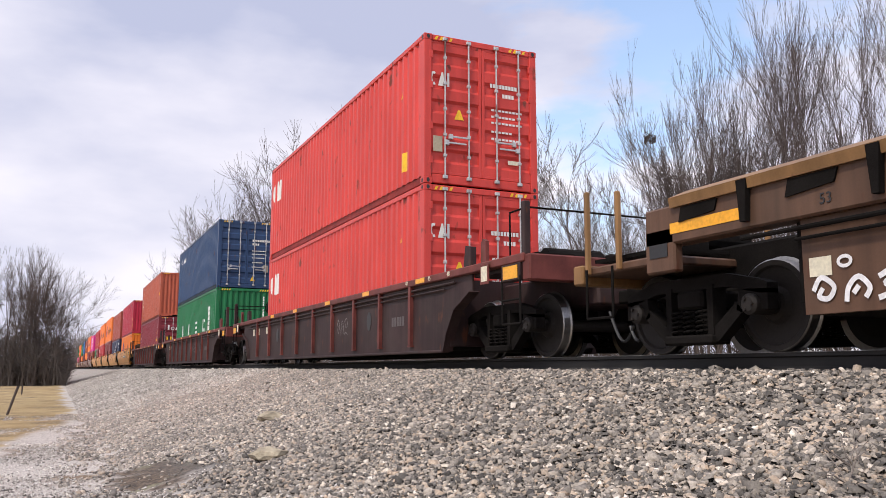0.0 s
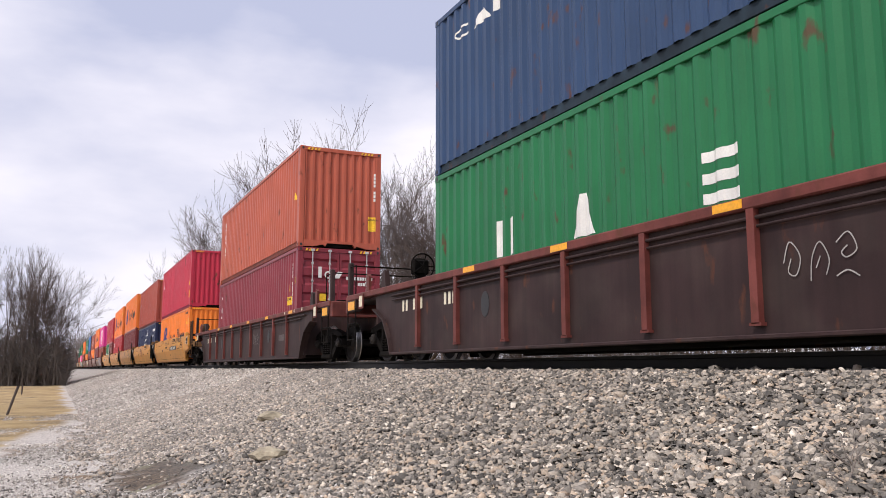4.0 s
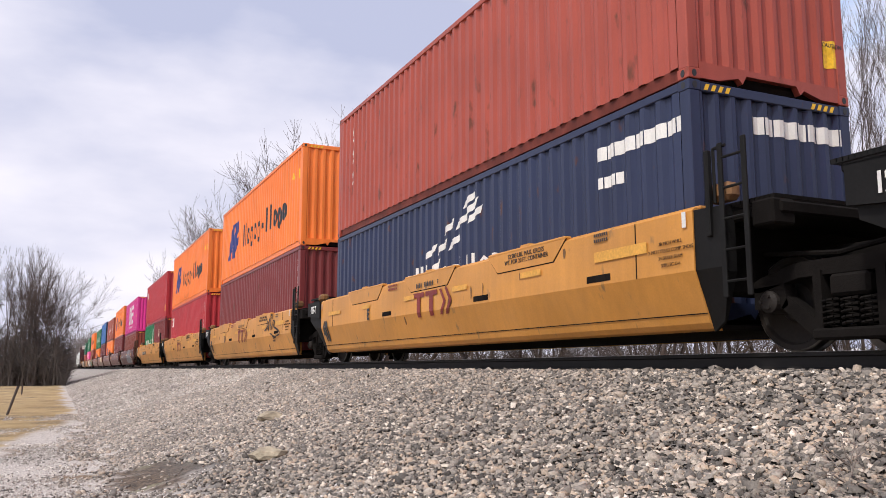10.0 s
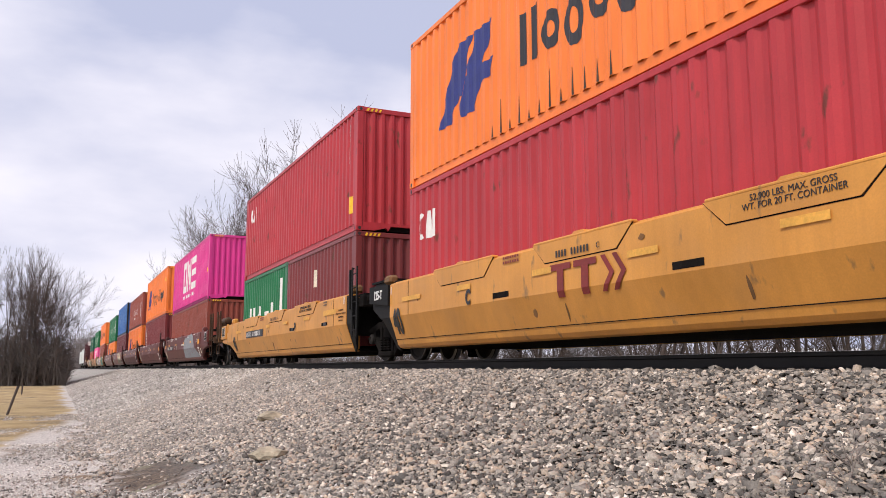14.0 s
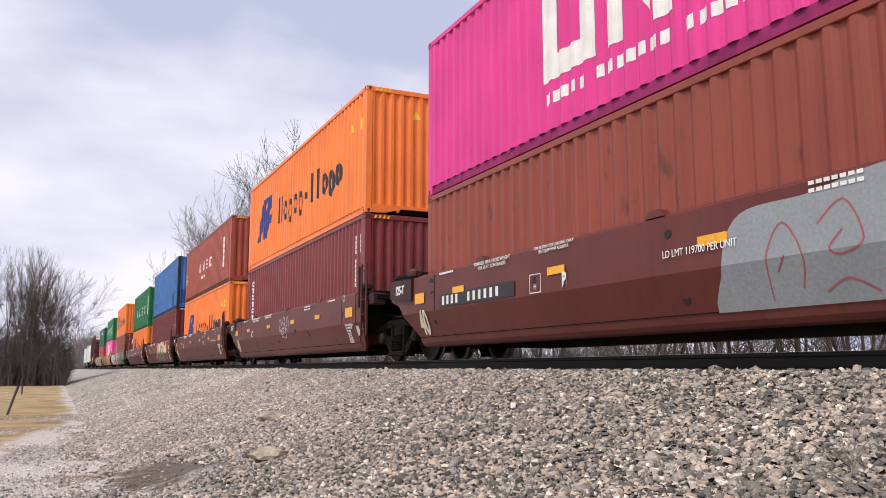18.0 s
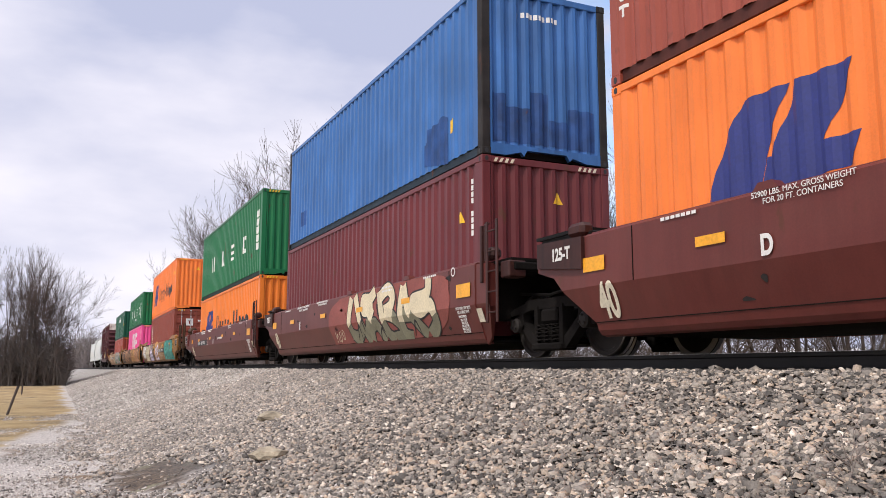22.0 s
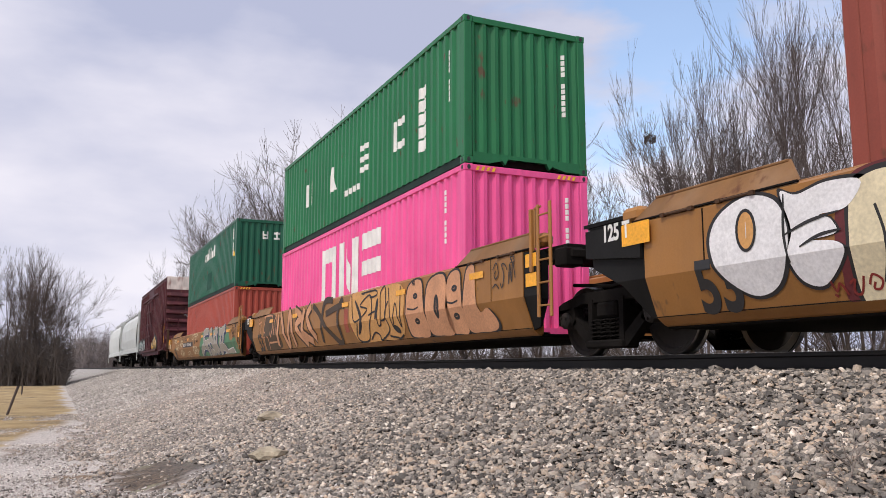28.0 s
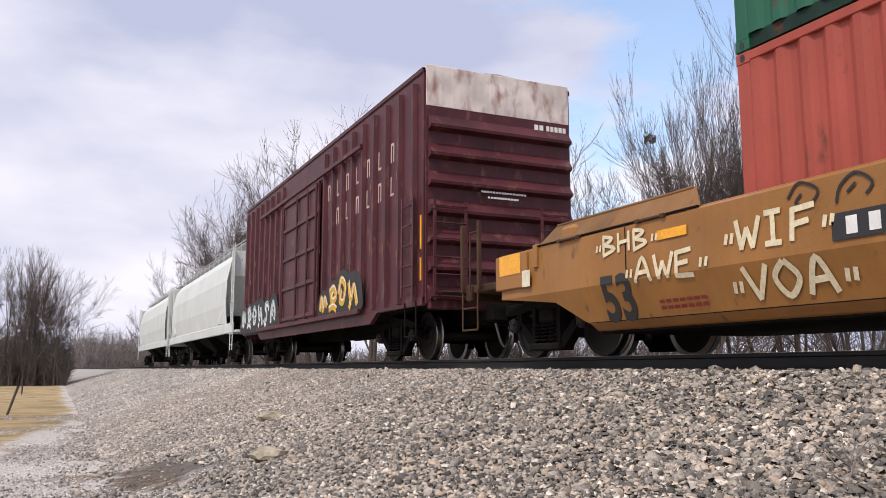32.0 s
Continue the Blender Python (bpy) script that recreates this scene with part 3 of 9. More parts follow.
def well_unit(xr, mat, label, long=False, left="joint", right="joint", end_black=True, joint_mat=None, group="articulated well car units"):
    """One unit of an articulated double-stack well car; x runs from the container's +x end at xr."""
    car = thing("well_car", pose(xr, 0, 0), label, "rail car", group)
    MOVING.append((car, xr, 0))
    a, b = (-14.55, 2.35) if long else (-12.12 if joint_mat and right == "end" else -12.4, 0.30)
    jm = joint_mat or M_BLACK
    top = 1.43
    for s in (-1, 1):
        part("side_wall", Geo().prism(SIDE_LONG if long else SIDE, "x", a, b), mat, car, at=Matrix.Scale(-s, 4, (0, 1, 0)))
        g = Geo().box(a, b, s * 1.36 - 0.06, s * 1.36 + 0.06, top - 0.01, top + 0.03, 0.01)
        part("top_sill", g, mat, car)
        part("sill_seam", Geo().box(a, b, s * 1.376 - 0.004, s * 1.376 + 0.004, 0.378, 0.388), M_GRIME, car)
        for x in (a + 0.9, b - 0.9):
            part("seam", Geo().prism([(-1.5235, 0.80), (-1.5235, 1.40), (-1.515, 1.40), (-1.515, 0.80)], "x", x - 0.008, x + 0.008), M_GRIME, car, at=Matrix.Scale(-s, 4, (0, 1, 0)))
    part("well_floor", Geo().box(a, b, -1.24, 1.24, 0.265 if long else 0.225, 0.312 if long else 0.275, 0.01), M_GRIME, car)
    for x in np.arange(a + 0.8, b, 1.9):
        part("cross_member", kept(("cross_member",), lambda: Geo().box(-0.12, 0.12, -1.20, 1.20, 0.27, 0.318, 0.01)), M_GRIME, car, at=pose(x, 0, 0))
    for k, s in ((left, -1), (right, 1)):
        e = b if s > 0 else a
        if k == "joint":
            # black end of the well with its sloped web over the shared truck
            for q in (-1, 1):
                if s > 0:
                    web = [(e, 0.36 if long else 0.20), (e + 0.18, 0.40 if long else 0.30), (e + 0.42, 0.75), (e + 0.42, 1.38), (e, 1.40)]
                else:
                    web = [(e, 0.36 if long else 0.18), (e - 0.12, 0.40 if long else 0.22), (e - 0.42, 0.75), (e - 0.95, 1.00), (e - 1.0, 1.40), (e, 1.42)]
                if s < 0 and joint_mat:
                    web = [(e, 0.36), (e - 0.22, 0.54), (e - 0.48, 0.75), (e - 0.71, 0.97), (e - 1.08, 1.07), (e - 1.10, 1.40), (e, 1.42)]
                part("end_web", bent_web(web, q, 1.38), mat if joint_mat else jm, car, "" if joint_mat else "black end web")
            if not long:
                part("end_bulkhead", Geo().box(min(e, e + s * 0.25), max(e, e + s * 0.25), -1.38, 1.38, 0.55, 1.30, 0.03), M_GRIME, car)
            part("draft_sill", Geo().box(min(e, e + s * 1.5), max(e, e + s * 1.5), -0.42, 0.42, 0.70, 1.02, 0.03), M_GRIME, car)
            for q in (-1, 1):
                if s < 0 and q < 0:
                    part("plate_box", Geo().prism([(e - 1.02, 1.12), (e - 0.02, 1.02), (e - 0.02, 1.41), (e - 1.02, 1.44)], "y", -1.56, -1.48), M_BLACK if (end_black and not joint_mat) else jm, car, "plate with white stencil")
                g = Geo().box(e + s * 0.28 - 0.17, e + s * 0.28 + 0.17, q * 1.38 - 0.1, q * 1.38 + 0.1, 1.44, 1.62, 0.05)
                part("stack_guide", g, mat if long else (joint_mat or FLARE), car)
            if s > 0:
                deck = grating(car, "end_walkway", e + 0.25, e + 0.95, -1.42, 1.42, 1.40, M_GRIME)
                part("deck_beam", Geo().box(e + 0.2, e + 1.0, -1.40, 1.40, 1.22, 1.34, 0.02), M_GRIME, car)
                part("junction_box", Geo().box(e + 0.72, e + 0.98, -1.48, -1.20, 1.12, 1.36, 0.02), jm if joint_mat else M_GRIME, car)
                fit_mat = joint_mat or (mat if long else M_BLACK)
                ladder(car, "ladder", e + 0.42, e + 0.72, -1.53, 0.50, 1.98, 5, fit_mat, 0.013)
                part("grab_iron", Geo().rod([(e + 0.30, -1.5, 1.42), (e + 0.30, -1.5, 1.95), (e + 0.48, -1.52, 1.95)], 0.016), fit_mat, car)
                part("stake", Geo().box(e + 0.2, e + 0.26, -1.54, -1.48, 1.1, 1.95, 0.01), fit_mat, car)
                add_truck(car, e + (1.28 if long else 1.40))
                part("brake_pipe", Geo().rod([(e + 0.3, -0.9, 0.95), (e + 1.2, -0.95, 0.86), (e + 2.2, -0.9, 0.98)], 0.025), M_GRIME, car)
            else:
                grating(car, "end_walkway", e - 1.25, e - 0.15, -1.42, 1.42, 1.56, M_BLACK)
                part("deck_beam", Geo().box(e - 1.2, e - 0.1, -1.38, 1.38, 1.44, 1.52, 0.02), M_BLACK, car)
        else:
            # outer end with platform, steps and coupler
            c = 0.4 if not long else 0.3
            em = END_BROWN if (long or joint_mat) else FLARE
            for q in (-1, 1):
                web = [(e, 0.37), (e + s * 0.1, 0.40), (e + s * 0.63, 0.67), (e + s * 1.1, 0.72), (e + s * 1.95, 0.80), (e + s * 1.95, 1.42), (e, 1.42)]
                part("end_web", bent_web(web, q, 1.34), mat, car)
            part("end_bulkhead", Geo().box(min(e, e + s * 0.25), max(e, e + s * 0.25), -1.34, 1.34, 0.55, 1.30, 0.03), M_GRIME, car)
            part("draft_sill", Geo().box(min(e, e + s * 3.2), max(e, e + s * 3.2), -0.40, 0.40, 0.70, 1.06, 0.03), M_GRIME, car)
            grating(car, "end_walkway", min(e + s * 0.4, e + s * 1.9), max(e + s * 0.4, e + s * 1.9), -1.36, 1.36, 1.48, M_GRIME)
            lo, hi = min(e + s * 1.95, e + s * 3.2), max(e + s * 1.95, e + s * 3.2)
            part("end_platform", Geo().box(lo, hi, -1.42, 1.42, 0.98, 1.10, 0.02), em, car)
            part("end_sill", Geo().box(e + s * 3.1 - 0.08, e + s * 3.1 + 0.08, -1.46, 1.46, 0.86, 1.12, 0.02), em, car)
            for q in (-1, 1):
                x0 = e + 2.45 if s > 0 else e - 3.2
                part("step", Geo().rod([(x0, q * 1.5, 1.1), (x0, q * 1.5, 0.42), (x0 + 0.5, q * 1.5, 0.42), (x0 + 0.5, q * 1.5, 1.1)], 0.016).tube((x0, q * 1.5, 0.75), (x0 + 0.5, q * 1.5, 0.75), 0.014), END_BROWN, car)
                part("handrail", Geo().box(x0 - 0.03, x0 + 0.03, q * 1.5 - 0.03, q * 1.5 + 0.03, 1.0, 2.05, 0.01).box(x0 + 0.52, x0 + 0.58, q * 1.5 - 0.03, q * 1.5 + 0.03, 1.0, 2.05, 0.01).rod([(x0 + 0.25, q * 1.5, 1.0), (x0 + 0.25, q * 1.5, 1.9), (x0 + 0.5, q * 1.5, 1.9)], 0.014), END_BROWN, car)
            coupler(car, e + s * 3.1, s)
            air_hose(car, e + s * 3.2, s)
            add_truck(car, e + s * 1.42)
            for q in (-1, 1):
                x = e + s * 0.32
                part("stack_guide", Geo().box(x - 0.17, x + 0.17, q * 1.38 - 0.1, q * 1.38 + 0.1, 1.42, 1.62, 0.05), mat, car)
                part("web_box", Geo().box(min(e + s * 1.2, e + s * 2.05), max(e + s * 1.2, e + s * 2.05), q * 1.50 - 0.05, q * 1.50 + 0.05, 0.92, 1.40, 0.015), mat, car)
                part("deck_bracket", Geo().box(e + s * 1.0 - 0.05, e + s * 1.0 + 0.05, q * 1.51 - 0.03, q * 1.51 + 0.03, 1.15, 1.46, 0.01), mat, car)
            if long and s < 0:
                part("reflector", Geo().box(e - 1.92, e - 1.35, -1.556, -1.552, 1.12, 1.40), M_REFL, car, "large worn amber reflector")
                part("card", Geo().box(e - 1.30, e - 1.10, -1.556, -1.552, 0.92, 1.14), M_CREAM, car)
            else:
                part("chart_plate", Geo().box(e + s * 1.62 - 0.24, e + s * 1.62 + 0.24, -1.556, -1.552, 1.02, 1.34), M_BLACK, car, "black notice plate with white frame")
                fr = Geo()
                for x0, x1, z0, z1 in ((-0.24, 0.24, 1.33, 1.345), (-0.24, 0.24, 1.015, 1.03), (-0.24, -0.225, 1.02, 1.34), (0.225, 0.24, 1.02, 1.34), (-0.24, 0.24, 1.12, 1.13), (-0.03, -0.02, 1.13, 1.34)):
                    fr.box(e + s * 1.62 + x0, e + s * 1.62 + x1, -1.560, -1.557, z0, z1)
                part("chart_frame", fr, M_WHITE, car)
            if s > 0:
                part("air_reservoir", Geo().lathe([(0.0, -0.55), (0.10, -0.53), (0.155, -0.46), (0.155, 0.46), (0.10, 0.53), (0.0, 0.55)], 24, "x"), END_BROWN, car, "rusty brown air reservoir", at=pose(e + 2.35, -0.85, 1.78))
                part("reservoir_saddle", Geo().box(e + 1.95, e + 2.02, -1.0, -0.70, 1.3, 1.66, 0.02), END_BROWN, car)
                part("reservoir_saddle", Geo().box(e + 2.62, e + 2.69, -1.0, -0.70, 1.08, 1.66, 0.02), END_BROWN, car)
                hub = part("brake_stand", Geo().box(-0.06, 0.10, -0.14, 0.14, 0.9, 2.25, 0.02).box(-0.12, 0.05, -0.22, 0.22, 1.75, 2.15, 0.03), M_GRIME, car, at=pose(e + 2.9, 0.25, 0))
                g = Geo()
                for i in range(20):
                    a0, a1 = 2 * math.pi * i / 20, 2 * math.pi * (i + 1) / 20
                    g.tube((0, 0.30 * math.cos(a0), 0.30 * math.sin(a0)), (0, 0.30 * math.cos(a1), 0.30 * math.sin(a1)), 0.018, 5, caps=False)
                for i in range(5):
                    a0 = 2 * math.pi * i / 5
                    g.tube((0, 0, 0), (0, 0.30 * math.cos(a0), 0.30 * math.sin(a0)), 0.014, 5)
                part("brake_wheel", g, M_GRIME, hub, "spoked hand brake wheel", at=pose(0.16, 0, 1.98))
                part("brake_pipe", Geo().rod([(e + 1.9, -1.2, 1.42), (e + 2.5, -1.25, 1.5), (e + 3.1, -1.2, 1.3)], 0.03).rod([(e + 2.0, 0.2, 1.3), (e + 2.6, 0.5, 1.7), (e + 3.0, 0.6, 1.2)], 0.03), M_GRIME, car)
    if long:
        for s in (-1, 1):
            for x0, x1 in ((a - (0.95 if left == "end" else 0.2), a + 2.05), (b - 2.1, b + 0.25)):
                n = 0.22
                q = [(x0, s * 1.50, 1.44), (x1, s * 1.50, 1.44), (x1 - n, s * 1.345, 1.68), (x0 + n, s * 1.345, 1.68)]
                g = Geo().face(q).face([(x, y - s * 0.03, z + 0.012) for x, y, z in q][::-1])
                for i in range(4):
                    p, r = q[i], q[(i + 1) % 4]
                    g.face([p, r, (r[0], r[1] - s * 0.03, r[2] + 0.012), (p[0], p[1] - s * 0.03, p[2] + 0.012)])
                g.box(x0 + n, x1 - n, s * 1.33 - 0.03, s * 1.33 + 0.03, 1.665, 1.695, 0.008)
                part("guide_flare", g, FLARE, car, "brown weathered sloped guide plate")
                # a dark strip draws the shadow line below the flare
                part("flare_gap", Geo().box(x0, x1, s * 1.506 - 0.015, s * 1.506 + 0.015, 1.425, 1.442), M_GRIME, car)
                for x in (x0 + 0.75, x1 - 0.7):
                    part("flare_hinge", kept(("flare_hinge",), lambda: Geo().tube((-0.22, 0, 0), (0.22, 0, 0), 0.014, 6).box(-0.24, -0.18, -0.02, 0.02, -0.02, 0.02).box(0.18, 0.24, -0.02, 0.02, -0.02, 0.02)), END_BROWN, car, at=pose(x, s * 1.535, 1.42))
    return car


# ---- deep-sided well cars ----
def deep_car(xr, label):
    car = thing("well_car", pose(xr, 0, 0), label, "rail car", "dark deep-sided well cars")
    MOVING.append((car, xr, 0))
    a, b = -13.55, 1.45
    for s in (-1, 1):
        y = s * 1.44
        plate = [(a, 0.14), (b, 0.14), (b + 0.12, 0.42), (b + 0.40, 0.78), (b + 0.95, 1.02), (b + 0.95, 1.30), (a - 0.95, 1.30), (a - 0.95, 1.02), (a - 0.40, 0.78), (a - 0.12, 0.42)]
        part("side_plate", Geo().prism(plate, "y", y - 0.015, y + 0.015), CP_D, car)
        part("bottom_flange", Geo().box(a, b, y - 0.10, y + 0.05, 0.10, 0.145, 0.01), CP_D, car)
        part("top_chord", Geo().box(a - 2.6, b + 2.6, y - 0.09, y + 0.09, 1.28, 1.40, 0.015), CP_R, car, "worn red top chord")
        part("chord_pipe", Geo().tube((a, s * 1.49, 1.20), (b + 0.4, s * 1.49, 1.20), 0.02, 8).tube((a, s * 1.485, 1.12), (b, s * 1.485, 1.12), 0.015, 8), CP_D, car)
        arch = [(b, 0.14), (b + 0.12, 0.42), (b + 0.40, 0.78), (b + 0.95, 1.02)]
        for m in (1, -1):
            g = Geo()
            for p, q in zip(arch, arch[1:]):
                P, Q = ((p[0] - (a + b) / 2) * m + (a + b) / 2, p[1]), ((q[0] - (a + b) / 2) * m + (a + b) / 2, q[1])
                g.prism([P, Q, (Q[0] + 0.03 * m, Q[1] - 0.02), (P[0] + 0.03 * m, P[1] - 0.02)], "y", y - 0.09, y + 0.09)
            part("arch_flange", g, CP_D, car)
        for i in range(9):
            x = 0.04 - 1.545 * i
            part("rib", kept(("rib",), lambda: Geo().prism([(-0.045, 0.24), (0.045, 0.24), (0.045, 1.3), (-0.045, 1.3)], "y", -0.07, 0.0).box(-0.07, 0.07, -0.07, 0.0, 0.22, 0.25)), CP_R, car, "worn red side rib", at=Matrix.Translation((x, s * 1.453, 0)) @ Matrix.Scale(-s, 4, (0, 1, 0)))
        for x in (-2.21, -9.87):
            # flat black disc paints the dark of the hole on the plate
            part("drain_hole", kept(("drain_hole",), lambda: Geo().prism([(0.13 * math.cos(t), 0.19 * math.sin(t)) for t in np.linspace(0, 2 * math.pi, 21)[:-1]], "y", -0.003, 0.003)), M_INK, car, at=pose(x, s * 1.458, 0.79))
        for x in (0.55, -2.23, -4.86, -7.75, -10.26):
            part("reflector", kept(("reflector", 1), lambda: Geo().box(-0.19, 0.19, -0.002, 0.002, -0.042, 0.042)), M_REFL, car, at=pose(x, s * 1.533, 1.345))
    part("well_floor", Geo().box(a, b, -1.36, 1.36, 0.14, 0.24, 0.02), M_GRIME, car)
    for x, s in ((b, 1), (a, -1)):
        part("bulkhead", Geo().box(min(x, x + s * 0.1), max(x, x + s * 0.1), -1.42, 1.42, 0.2, 1.28), CP_D, car)
        lo, hi = min(x + s * 0.9, x + s * 2.6), max(x + s * 0.9, x + s * 2.6)
        part("end_deck", Geo().box(lo, hi, -1.40, 1.40, 1.22, 1.30, 0.01), CP_D, car)
        part("draft_sill", Geo().box(min(x, x + s * 2.75), max(x, x + s * 2.75), -0.42, 0.42, 0.72, 1.22, 0.03), CP_D, car)
        part("end_sill", Geo().box(x + s * 2.62 - 0.1, x + s * 2.62 + 0.1, -1.50, 1.50, 1.02, 1.38, 0.02), CP_R, car)
        for q in (-1, 1):
            part("reflector", kept(("reflector", 2), lambda: Geo().box(-0.20, 0.20, -0.003, 0.003, -0.09, 0.09)), M_REFL, car, at=pose(x + s * 2.25, q * 1.535, 1.16))
            part("sill_block", Geo().box(x + s * 2.25 - 0.26, x + s * 2.25 + 0.26, q * 1.53 - 0.07 * (q > 0) * 2, q * 1.53 + 0.07 * (q < 0) * 2, 1.04, 1.28, 0.01), CP_D, car)
            part("step", Geo().rod([(x + s * 2.0, q * 1.52, 1.1), (x + s * 2.0, q * 1.52, 0.45), (x + s * 2.5, q * 1.52, 0.45), (x + s * 2.5, q * 1.52, 1.1)], 0.016).tube((x + s * 2.0, q * 1.52, 0.78), (x + s * 2.5, q * 1.52, 0.78), 0.014), M_GRIME, car)
            part("post", Geo().box(x + s * 2.55 - 0.05, x + s * 2.55 + 0.05, q * 1.45 - 0.05, q * 1.45 + 0.05, 1.3, 2.12, 0.012), CP_D, car)
            part("grab_iron", Geo().rod([(x + s * 2.15, q * 1.47, 1.3), (x + s * 2.15, q * 1.47, 2.02), (x + s * 2.5, q * 1.47, 2.02)], 0.014), M_GRIME, car)
            part("guide_post", Geo().prism([(x + s * 0.55, 1.42), (x + s * 0.8, 1.42), (x + s * 0.8, 1.72), (x + s * 0.62, 1.76)], "y", q * 1.36 - 0.05, q * 1.36 + 0.05), CP_D, car)
            part("lifting_eye", Geo().prism([(x + s * 1.3, 1.4), (x + s * 1.45, 1.4), (x + s * 1.45, 1.72), (x + s * 1.36, 1.76), (x + s * 1.30, 1.70)], "y", q * 1.46 - 0.03, q * 1.46 + 0.03), CP_R, car)
            part("placard", Geo().box(x + s * 1.55 - 0.13, x + s * 1.55 + 0.13, q * 1.56 - 0.01, q * 1.56 + 0.01, 1.06, 1.36, 0.004), CP_R, car)
            part("placard_card", Geo().box(x + s * 1.55 - 0.09, x + s * 1.55 + 0.09, q * 1.573 - 0.003, q * 1.573 + 0.003, 1.10, 1.32), M_CREAM, car)
        part("cross_rail", Geo().tube((x + s * 2.5, -1.45, 2.05), (x + s * 2.5, 1.45, 2.05), 0.016), M_GRIME, car)
        part("brake_gear", Geo().tube((x + s * 1.5, -0.5, 1.52), (x + s * 1.5, 0.5, 1.52), 0.15, 12).box(x + s * 1.7 - 0.1, x + s * 1.7 + 0.1, 0.5, 0.9, 1.3, 1.6, 0.03), M_GRIME, car)
        if s < 0:
            hub = part("brake_stand", Geo().box(-0.05, 0.05, -0.10, 0.10, 1.28, 2.05, 0.015).box(-0.09, 0.09, -0.17, 0.17, 1.72, 2.02, 0.03), M_GRIME, car, at=pose(-14.30, -0.60, 0))
            rim = [(0, 0.25 * math.cos(q), 0.25 * math.sin(q)) for q in np.linspace(0, 2 * math.pi, 19)]
            part("brake_wheel", Geo().rod(rim, 0.016), M_GRIME, hub, "spoked hand brake wheel", at=pose(0.15, 0, 1.88))
            for q in np.linspace(0, 2 * math.pi, 6)[:-1]:
                part("spoke", Geo().tube((0.15, 0, 1.88), (0.15, 0.25 * math.cos(q), 1.88 + 0.25 * math.sin(q)), 0.012, 5), M_GRIME, hub)
        grating(car, "end_walkway", lo, hi, -1.3, -0.7, 1.42, M_GRIME)
        coupler(car, x + s * 2.65, s)
        air_hose(car, x + s * 2.8, s)
        add_truck(car, x + s * 1.15)
    return car


